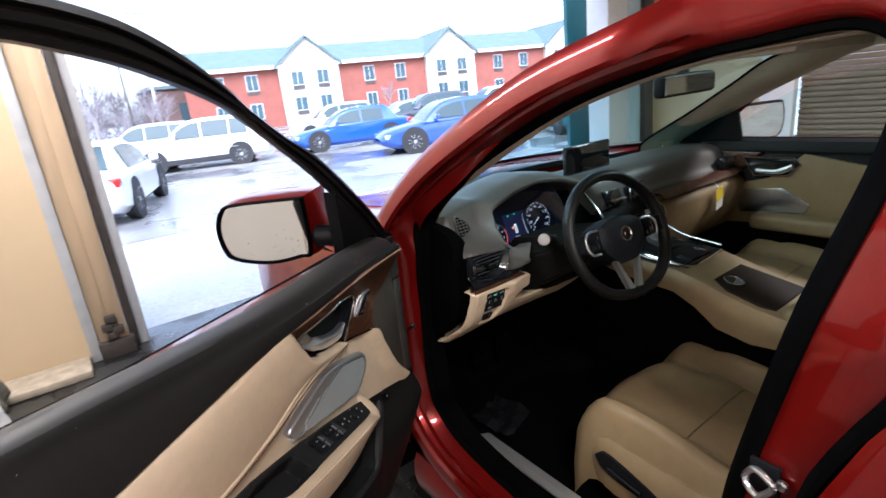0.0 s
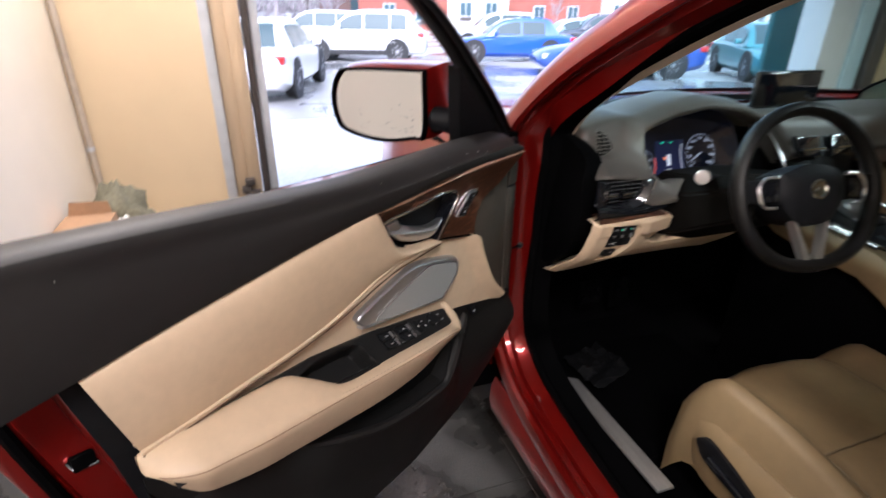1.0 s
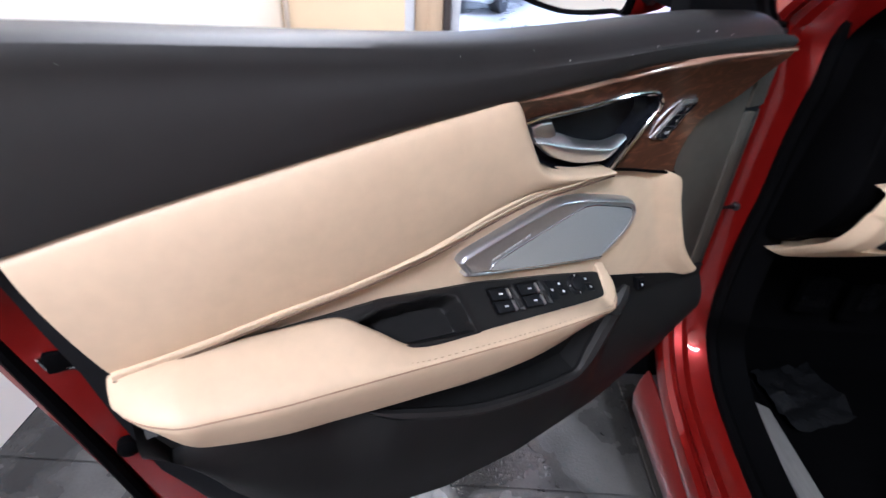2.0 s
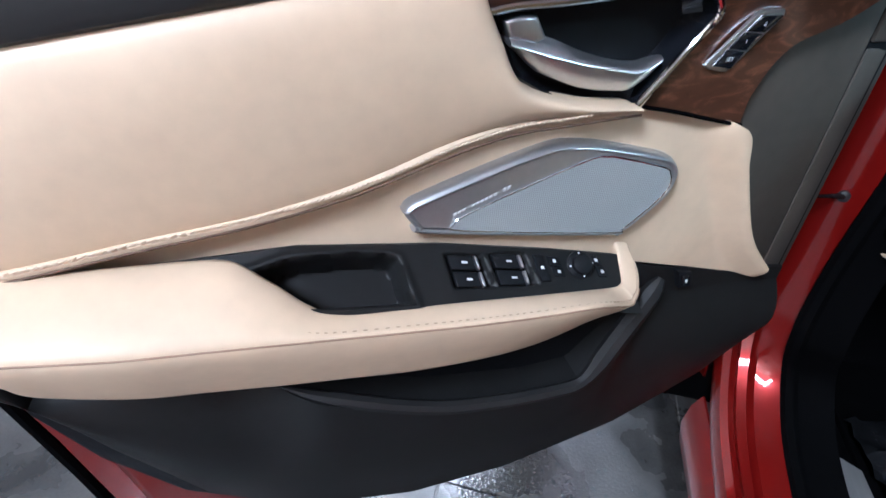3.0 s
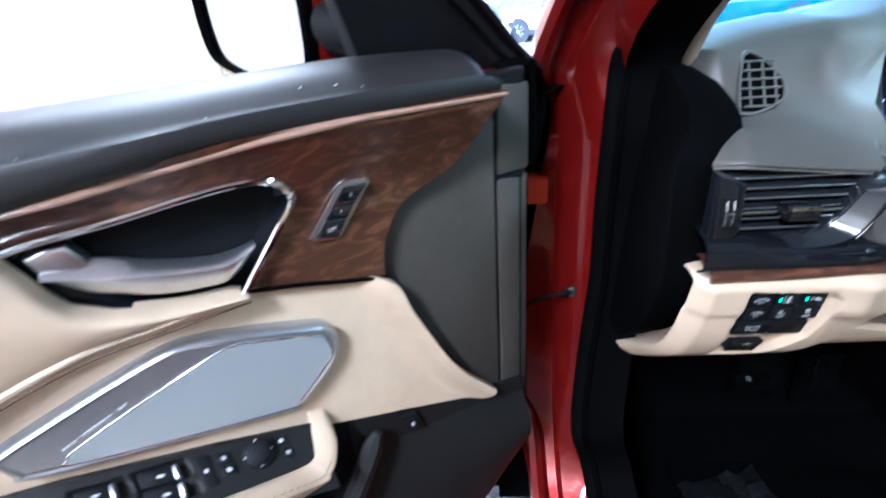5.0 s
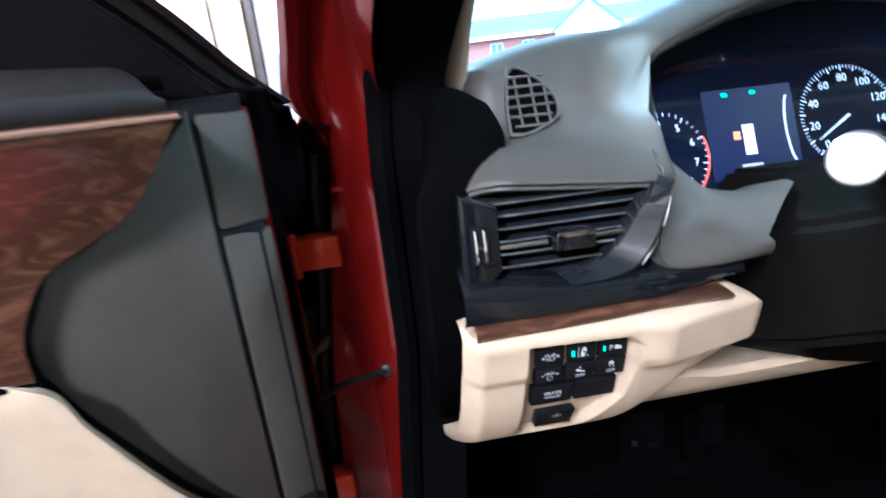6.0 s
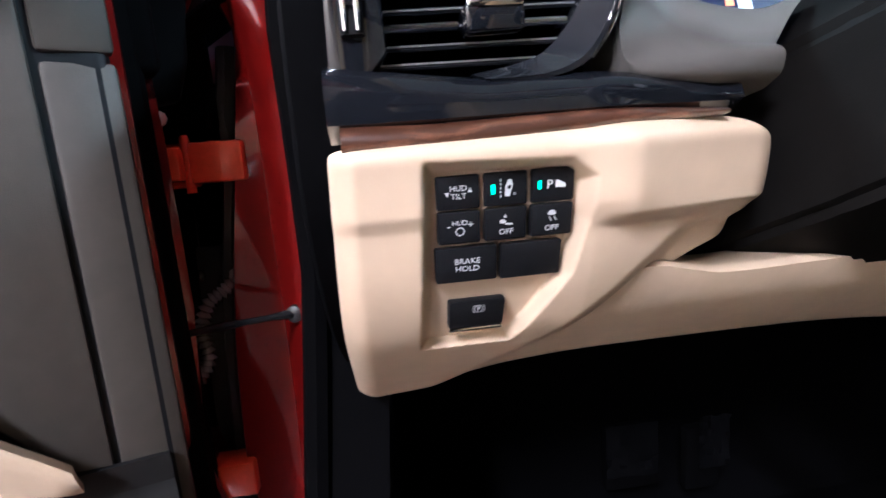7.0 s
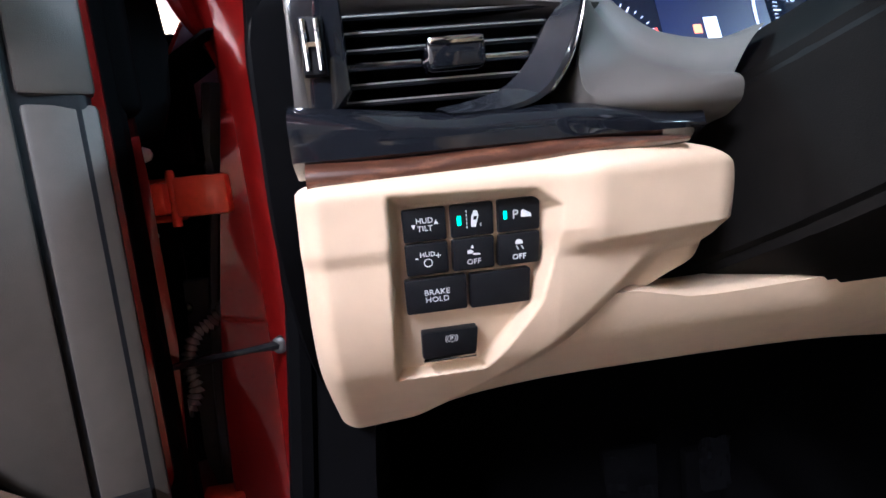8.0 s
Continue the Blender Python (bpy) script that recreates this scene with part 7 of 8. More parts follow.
def knee_y(x, z):
    """How far forward the lower panel lies at that place."""
    y = YS(z) - 0.006
    y += 0.018 * max(0, 1 - (x - 0.113) / 0.018) ** 2
    y += 0.013 * max(0, min(1, (inside(x, z, REC) + 0.002) / 0.005))
    side_ = ((x - 0.205) * 0.087 - (z - 0.862) * 0.090) / 0.1252
    y += 0.0145 * step_((side_ + 0.004) / 0.022) * (1 - step_((z - 0.957) / 0.012) * step_((x - 0.24) / 0.02))
    y += 0.023 * max(0.0, (x - 0.255) / 0.10) ** 1.2 - 0.010 * step_((x - 0.245) / 0.03) * step_((z - 0.967) / 0.010)
    y -= 0.003 * step_((z - 0.974) / 0.010) * step_((0.30 - x) / 0.05)
    return y + 0.008 * max(0, (x - 0.345) / 0.018) ** 2


bm = bmesh.new()
rows = []
for x in np.linspace(0.113, 0.363, 200):
    zt, zb = TOPZ(x), max(BOTZ(x), BOTA(x))
    rows.append([(x, knee_y(x, zt + (zb - zt) * s), zt + (zb - zt) * s) for s in np.linspace(0, 1, 170)])
    rows[-1] = [(x, rows[-1][0][1] + 0.05, zt + 0.001), (x, rows[-1][0][1] + 0.012, zt + 0.002)] + rows[-1]
    rows[-1] = rows[-1] + [(x, rows[-1][-1][1] + 0.012, zb - 0.003), (x, rows[-1][-1][1] + 0.05, zb)]
rows = [[(x + 0.0115 * max(0.0, 1 - (x - 0.113) / 0.05) * max(0.0, (z - 0.826) / 0.188), y, z) for x, y, z in r] for r in rows]
sheet(bm, rows, 0.004, (0, 1, 0))
knee = part("knee_panel", bm, TAN, car, "tan lower dash panel with black switches", sharp=70)
bm = bmesh.new()
rows = []
STRIPZ = sfn([(0.20, 0.90), (0.26, 0.93), (0.30, 0.938), (0.33, 0.932), (0.36, 0.928), (0.47, 0.930), (0.62, 0.925)])
for x in np.linspace(0.215, 0.62, 70):
    zt, zb = STRIPZ(x), BOTZ(x)
    rows.append([(x, YS(z) + 0.0092, z) for z in np.linspace(zt, zb, 26)])
    rows[-1] = [(x, rows[-1][0][1] + 0.04, zt + 0.002), (x, rows[-1][0][1] + 0.006, zt + 0.002)] + rows[-1]
sheet(bm, rows, 0.004, (0, 1, 0))
part("column_panel", bm, TAN, knee, "tan panel under the steering column", sharp=70)


def on_knee(x, a, z):
    return Vector((x, YS(z) - a, z))


def key(x0, x1, z0, z1, name="switch_button", mtl=None, lift=0.0005):
    bm = bmesh.new()
    box(bm, x0, x1, -0.008, lift, z0, z1, 0.0012, 2, f=on_knee)
    return part(name, bm, mtl or BLACK, knee, "matt black dash switch" if not mtl else "")


def ktext(text, x, z, size, name="switch_marking"):
    a = math.degrees(math.atan2(YS(z - 0.004) - YS(z + 0.004), 0.008))
    return writing(name, text, size, Matrix.Translation(on_knee(x, 0.0009, z)) @ pose(0, 0, 0, 90 + a), MARK, knee)


def bar(x0, x1, z0, z1, mtl=None, name="switch_marking", lift=0.0011):
    bm = bmesh.new()
    box(bm, x0, x1, 0.0004, lift, z0, z1, 0, 1, f=on_knee)
    part(name, bm, mtl or MARK, knee)


def poly(name, pts, mtl=None):
    bm = bmesh.new()
    plate(bm, pts, 0.0004, 0.0011, on_knee)
    part(name, bm, mtl or MARK, knee, smooth=False)


for x0 in (0.1745, 0.1985, 0.2225):
    key(x0, x0 + 0.0217, 0.9840, 1.0010)
    key(x0, x0 + 0.0217, 0.9660, 0.9832)
key(0.1725, 0.2050, 0.9440, 0.9640)
key(0.2070, 0.2395, 0.9435, 0.9635)
key(0.1790, 0.2105, 0.9125, 0.9315, lift=0.002)
bm = bmesh.new()
box(bm, 0.1790, 0.2105, -0.008, 0.0035, 0.9095, 0.9122, 0.0008, 1, f=on_knee)
part("switch_lip", bm, CHROME, knee, "thin chrome lip")
ktext("HUD", 0.1854, 0.9946, 0.0040)
ktext("TILT", 0.1854, 0.9907, 0.0040)
poly("switch_marking", [(0.1787, 0.9930), (0.1809, 0.9930), (0.1798, 0.9908)])
poly("switch_marking", [(0.1900, 0.9925), (0.1922, 0.9925), (0.1911, 0.9947)])
ktext("HUD", 0.1856, 0.9772, 0.0037)
ktext("-", 0.1800, 0.9760, 0.006)
ktext("+", 0.1910, 0.9760, 0.0055)
bm = bmesh.new()
for i in range(14):
    a0, a1 = i * 2 * math.pi / 14, (i + 1) * 2 * math.pi / 14
    bm.faces.new([bm.verts.new(on_knee(0.1856 + r * math.cos(a), 0.0011, 0.9728 + r * math.sin(a))) for r, a in ((0.0018, a0), (0.0023, a0), (0.0023, a1), (0.0018, a1))])
part("switch_marking", bm, MARK, knee)
bar(0.2017, 0.2035, 0.9905, 0.9950, LED, "switch_lamp")
for k in range(5):
    bar(0.2062, 0.2066, 0.9885 + 0.002 * k, 0.9896 + 0.002 * k)
poly("switch_marking", [(0.2085, 0.9890), (0.2108, 0.9888), (0.2125, 0.9945), (0.2118, 0.9970), (0.2102, 0.9972), (0.2088, 0.9940)])
poly("switch_marking", [(0.2096, 0.9925), (0.2112, 0.9924), (0.2118, 0.9942), (0.2101, 0.9944)], BLACK)
bar(0.2132, 0.2136, 0.9890, 0.9905)
bar(0.2253, 0.2268, 0.9910, 0.9950, LED, "switch_lamp")
ktext("P", 0.2312, 0.9927, 0.0066)
poly("switch_marking", [(0.2342, 0.9912), (0.2395, 0.9910), (0.2390, 0.9930), (0.2352, 0.9950), (0.2342, 0.9945)])
ktext("OFF", 0.2092, 0.9705, 0.0043)
poly("switch_marking", [(0.2060, 0.9752), (0.2085, 0.9750), (0.2092, 0.9762), (0.2075, 0.9772), (0.2060, 0.9768)])
poly("switch_marking", [(0.2088, 0.9742), (0.2125, 0.9740), (0.2125, 0.9748), (0.2088, 0.9752)])
poly("switch_marking", [(0.2078, 0.9782), (0.2092, 0.9777), (0.2089, 0.9796)])
ktext("OFF", 0.2330, 0.9703, 0.0043)
poly("switch_marking", [(0.2308, 0.9780), (0.2318, 0.9796), (0.2340, 0.9796), (0.2350, 0.9780), (0.2345, 0.9772), (0.2313, 0.9772)])
for dx in (0.0, 0.0026):
    poly("switch_marking", [(0.2312 + dx, 0.9764), (0.2318 + dx, 0.9764), (0.2330 + dx, 0.9742), (0.2324 + dx, 0.9742)])
ktext("BRAKE", 0.1890, 0.9562, 0.0046)
ktext("HOLD", 0.1890, 0.9520, 0.0046)
bm = bmesh.new()
for i in range(18):
    a0, a1 = i * 2 * math.pi / 18, (i + 1) * 2 * math.pi / 18
    bm.faces.new([bm.verts.new(on_knee(0.1955 + r * math.cos(a), 0.0024, 0.9260 + r * math.sin(a))) for r, a in ((0.0022, a0), (0.0026, a0), (0.0026, a1), (0.0022, a1))])
for sg in (0, math.pi):
    for i in range(6):
        a0, a1 = sg - 0.8 + i * 1.6 / 6, sg - 0.8 + (i + 1) * 1.6 / 6
        bm.faces.new([bm.verts.new(on_knee(0.1955 + r * math.cos(a), 0.0024, 0.9260 + r * math.sin(a))) for r, a in ((0.0032, a0), (0.0036, a0), (0.0036, a1), (0.0032, a1))])
part("switch_marking", bm, MARK, knee)
writing("switch_marking", "P", 0.0042, Matrix.Translation(on_knee(0.1955, 0.0024, 0.9260)) @ pose(0, 0, 0, 120), MARK, knee)

# ---------------------------------------------------------------- steering wheel and column
WC = Vector((0.515, -0.340, 1.120))
WN = Vector((-0.10, -0.93, 0.38)).normalized()
WR = Vector((0.94, -0.12, 0)).normalized()
WU = WN.cross(WR).normalized()
WU = WU if WU.z > 0 else -WU


def on_wheel(p, a, q):
    return WC + WR * p + WU * q + WN * a


bm = bmesh.new()
rings = []
for k in np.linspace(0, 2 * math.pi, 64, endpoint=False):
    c, s = math.cos(k), math.sin(k)
    R = 0.174 - 0.010 * max(0, -s) ** 8
    rings.append([on_wheel((R + 0.0150 * math.cos(t)) * c, 0.0185 * math.sin(t), (R + 0.0150 * math.cos(t)) * s) for t in np.linspace(0, 2 * math.pi, 12, endpoint=False)])
rings.append(rings[0])
loft(bm, rings, caps=False)
PALESILVER = mat("pale_satin_silver", (0.52, 0.52, 0.51), 0.30, 0.85, var=0.04, scale=200)
LEATHERBLK = mat("black_leather", (0.006, 0.006, 0.0062), 0.45, spec=0.3, var=0.12, scale=80, bump=0.5, bscale=900)
wheel = part("steering_wheel", bm, LEATHERBLK, car, "black leather steering wheel with silver spokes")
bm = bmesh.new()
hub = [tuple(q) for q in cr([(-0.075, 0.035), (0, 0.055), (0.075, 0.035), (0.080, -0.02), (0.045, -0.065), (0, -0.075), (-0.045, -0.065), (-0.080, -0.02), (-0.075, 0.035)], 32)][:-1]
loft(bm, [[on_wheel(p * k, a, q * k) for p, q in hub] for k, a in ((1.0, -0.06), (1.05, -0.01), (1.0, 0.012), (0.8, 0.022), (0.4, 0.026), (0.05, 0.027))])
part("airbag_hub", bm, BLACK, wheel, "black airbag hub")
bm = bmesh.new()
disc(bm, on_wheel(0, 0.026, 0), WN, [(0.021, 0), (0.021, 0.003), (0.018, 0.004), (0.016, 0.002), (0.006, 0.002), (0.005, 0.004), (0.001, 0.004)], 24)
part("round_badge", bm, CHROME, wheel, "small round chrome badge")
for sg in (-1, 1):
    bm = bmesh.new()
    plate(bm, [(sg * 0.07, 0.028), (sg * 0.172, 0.026), (sg * 0.172, -0.020), (sg * 0.075, -0.028)], -0.016, 0.010, on_wheel, 0.004)
    part("side_spoke", bm, BLACK, wheel)
    bm = bmesh.new()
    tube(bm, [on_wheel(sg * x, 0.014, q) for x, q in cr([(0.085, 0.030), (0.118, 0.028), (0.135, 0.005), (0.125, -0.030), (0.095, -0.034)], 16)], 0.0035, 6)
    part("spoke_ring", bm, SILVER, wheel, "satin silver control ring")
    bm = bmesh.new()
    box(bm, min(sg * 0.088, sg * 0.122), max(sg * 0.088, sg * 0.122), 0.010, 0.015, -0.022, 0.020, 0.003, 2, f=on_wheel)
    part("control_pad", bm, GLOSSBLACK, wheel)
    bm = bmesh.new()
    plate(bm, [(sg * 0.036, -0.066), (sg * 0.050, -0.061), (sg * 0.020, -0.160), (sg * 0.019, -0.178), (sg * 0.001, -0.178), (sg * 0.001, -0.158), (sg * 0.010, -0.148)], -0.010, 0.008, on_wheel, 0.003)
    part("lower_spoke", bm, PALESILVER, wheel, "satin silver lower spoke")
bm = bmesh.new()
rings = [[Vector((0.53, y, z)) + Vector((sx * hw, 0, sz * hh)) for sx, sz in ((-1, -0.7), (-1, 0.5), (-0.7, 1), (0.7, 1), (1, 0.5), (1, -0.7), (0.6, -1), (-0.6, -1))] for y, z, hw, hh in ((-0.285, 1.082, 0.072, 0.056), (-0.23, 1.060, 0.104, 0.070), (-0.15, 1.022, 0.142, 0.082), (-0.06, 0.992, 0.156, 0.096), (0.06, 0.972, 0.160, 0.10))]
loft(bm, rings)
bmesh.ops.bevel(bm, geom=bm.edges[:], offset=0.006, segments=2, affect="EDGES")
part("column_shroud", bm, mat("dull_black_shroud", (0.0055, 0.005, 0.0045), 0.66, var=0.15, scale=60, bump=0.5, bscale=1200, spec=0.05), car, "black steering column shroud")
bm = bmesh.new()
tube(bm, [(0.53, -0.180, 1.055), (0.48, -0.170, 1.095), (0.43, -0.165, 1.107), (0.405, -0.166, 1.110)], [0.010, 0.009, 0.009, 0.012], 12)
stalk = part("indicator_stalk", bm, BLACK, car, "black indicator stalk with silver end")
bm = bmesh.new()
disc(bm, (0.410, -0.162, 1.111), (-0.80, -0.58, 0.12), [(0.012, 0.0), (0.018, 0.004), (0.018, 0.030), (0.017, 0.033)], 24)
part("stalk_collar", bm, BLACK, stalk)
bm = bmesh.new()
disc(bm, Vector((0.410, -0.162, 1.111)) + Vector((-0.80, -0.58, 0.12)).normalized() * 0.033, (-0.80, -0.58, 0.12), [(0.0175, 0.0), (0.0175, 0.004), (0.016, 0.0055), (0.001, 0.006)], 24)
part("stalk_end", bm, SILVER, stalk, "satin silver stalk end")

# ---------------------------------------------------------------- centre stack, screen, console
bm = bmesh.new()
box(bm, 0.735, 0.985, 0.03, 0.05, 1.220, 1.322, 0.008, 3)
part("centre_screen", bm, GLOSSBLACK, car, "black centre display screen")
bm = bmesh.new()
rows = []
for s in np.linspace(0, 1, 16):
    y, z = [tuple(q) for q in cr([(0.02, 1.19), (-0.045, 1.15), (-0.085, 1.08), (-0.115, 1.01), (-0.18, 0.972), (-0.29, 0.958), (-0.36, 0.952)], 15)][int(round(s * 15))]
    hw = 0.135 - 0.02 * s
    rows.append([(XC + k * hw, y + 0.01 * k * k, z - 0.012 * k * k) for k in np.linspace(-1, 1, 9)])
sheet(bm, rows, 0.03, (0, 0.6, -0.8))
stack = part("centre_stack", bm, BLACK, car, "black centre stack with silver controls")
for sg in (-1, 1):
    bm = bmesh.new()
    pts = cr([(XC + sg * 0.150, 0.0, 1.17), (XC + sg * 0.150, -0.075, 1.09), (XC + sg * 0.148, -0.120, 1.01), (XC + sg * 0.142, -0.22, 0.966), (XC + sg * 0.132, -0.36, 0.952)], 24)
    tube(bm, pts, 0.0045, 8)
    part("stack_rail", bm, DARKSILVER, stack, "satin silver rail")
    bm = bmesh.new()
    plate(bm, [(sg * 0.03, 1.155), (sg * 0.115, 1.158), (sg * 0.11, 1.105), (sg * 0.02, 1.10)], -0.052, -0.066, lambda p, a, q: Vector((XC + p, a - 0.4 * (1.155 - q), q)), 0.004)
    part("stack_vent", bm, GLOSSBLACK, stack, "gloss black centre vent")
    bm = bmesh.new()
    box(bm, XC + sg * 0.03 if sg > 0 else XC - 0.11, XC + 0.11 if sg > 0 else XC - 0.03, -0.095, -0.088, 1.126, 1.130)
    part("stack_vent_line", bm, CHROME, stack)
for k in range(6):
    bm = bmesh.new()
    box(bm, XC - 0.10 + k * 0.035, XC - 0.072 + k * 0.035, -0.112, -0.098, 1.040, 1.056, 0.003, 2)
    part("climate_button", bm, SILVER if k in (0, 5) else GLOSSBLACK, stack)
bm = bmesh.new()
disc(bm, (XC, -0.20, 0.972), (0, -0.3, 0.9), [(0.036, 0), (0.036, 0.018), (0.030, 0.024), (0.024, 0.025), (0.001, 0.025)], 28)
part("drive_mode_knob", bm, SILVER, stack, "round satin silver knob")
bm = bmesh.new()
rings = []
SECT = ((0.0, 1.010, 0.130, 0.09), (-0.10, 0.965, 0.138, 0.085), (-0.20, 0.948, 0.147, 0.080), (-0.35, 0.936, 0.147, 0.080), (-0.42, 0.918, 0.147, 0.095), (-0.49, 0.896, 0.148, 0.125), (-0.59, 0.870, 0.148, 0.118), (-0.66, 0.858, 0.146, 0.100), (-0.70, 0.846, 0.130, 0.062))


def console_z(y):
    return float(np.interp(-y, [-q[0] for q in SECT], [q[1] for q in SECT]))


for y, zt, hw, dr in SECT:
    rings.append([(XC + x, y, z) for x, z in ((-hw + 0.03, zt - dr), (-hw, zt - dr + 0.01), (-hw - 0.004, zt - 0.05), (-hw, zt - 0.018), (-hw + 0.012, zt), (-hw + 0.045, zt + 0.004), (hw - 0.045, zt + 0.004), (hw - 0.012, zt), (hw, zt - 0.018), (hw + 0.004, zt - 0.05), (hw, zt - dr + 0.01), (hw - 0.03, zt - dr))])
loft(bm, rings)
cons = part("centre_console", bm, TANSHADED, car, "tan leather sided centre console")
bm = bmesh.new()
loft(bm, [[(XC + x, y, z) for x, z in ((-hw + 0.02, 0.36), (-hw + 0.02, zt - dr + 0.02), (hw - 0.02, zt - dr + 0.02), (hw - 0.02, 0.36))] for y, zt, hw, dr in SECT])
part("console_base", bm, CARPET, cons, "black console base")
bm = bmesh.new()
plate(bm, [(-0.105, -0.15), (0.118, -0.15), (0.120, -0.25), (0.118, -0.37), (-0.105, -0.37), (-0.108, -0.25)], -0.02, 0.010, lambda p, a, q: Vector((XC + p, q, a + console_z(q))), 0.004)
part("shift_panel", bm, GLOSSBLACK, cons, "gloss black selector panel")
bm = bmesh.new()
plate(bm, [(-0.090, -0.450), (0.080, -0.450), (0.088, -0.50), (0.100, -0.60), (0.100, -0.635), (-0.108, -0.635), (-0.118, -0.60), (-0.116, -0.50)], -0.02, 0.009, lambda p, a, q: Vector((XC + p, q, a + console_z(q))), 0.004)
part("console_tray", bm, mat("dark_brown_tray_lid", (0.021, 0.014, 0.010), 0.6, var=0.15, scale=60, bump=0.5, bscale=1000, spec=0.12), cons, "dark brown console tray lid")
bm = bmesh.new()
tube(bm, [(XC + x, y, console_z(y) + 0.012) for x, y in cr([(-0.10, -0.16), (-0.112, -0.25), (-0.10, -0.37), (0.0, -0.378), (0.115, -0.37)], 30)], 0.003, 6)
part("panel_trim", bm, CHROME, cons, "thin bright trim line")
for k in range(3):
    bm = bmesh.new()
    box(bm, XC - 0.03, XC + 0.03, -0.205 - k * 0.034, -0.180 - k * 0.034, 0.952, 0.966, 0.005, 2)
    part("gear_button", bm, SILVER if k == 1 else BLACK, cons)
bm = bmesh.new()
disc(bm, (XC - 0.05, -0.490, console_z(-0.490) + 0.006), (0, -0.2, 1), [(0.030, 0), (0.030, 0.006), (0.026, 0.008), (0.025, 0.004), (0.001, 0.004)], 24)
part("cup_ring", bm, DARKSILVER, cons, "dark silver cup ring")
bm = bmesh.new()
plate(bm, [(-0.07, -0.31), (0.06, -0.31), (0.06, -0.36), (-0.07, -0.36)], 0.008, 0.015, lambda p, a, q: Vector((XC + p, q, a + console_z(q))), 0.002)
part("touchpad", bm, GLOSSBLACK, cons, "gloss black touchpad")
bm = bmesh.new()
box(bm, XC - 0.130, XC + 0.130, -1.02, -0.648, 0.72, 0.888, 0.030, 4)
part("console_armrest", bm, TANSHADED, cons, "tan padded console armrest")

# ---------------------------------------------------------------- seats


SEAMDARK = mat("dark_tan_seam", (0.17, 0.125, 0.075), 0.7, var=0.1, scale=200)


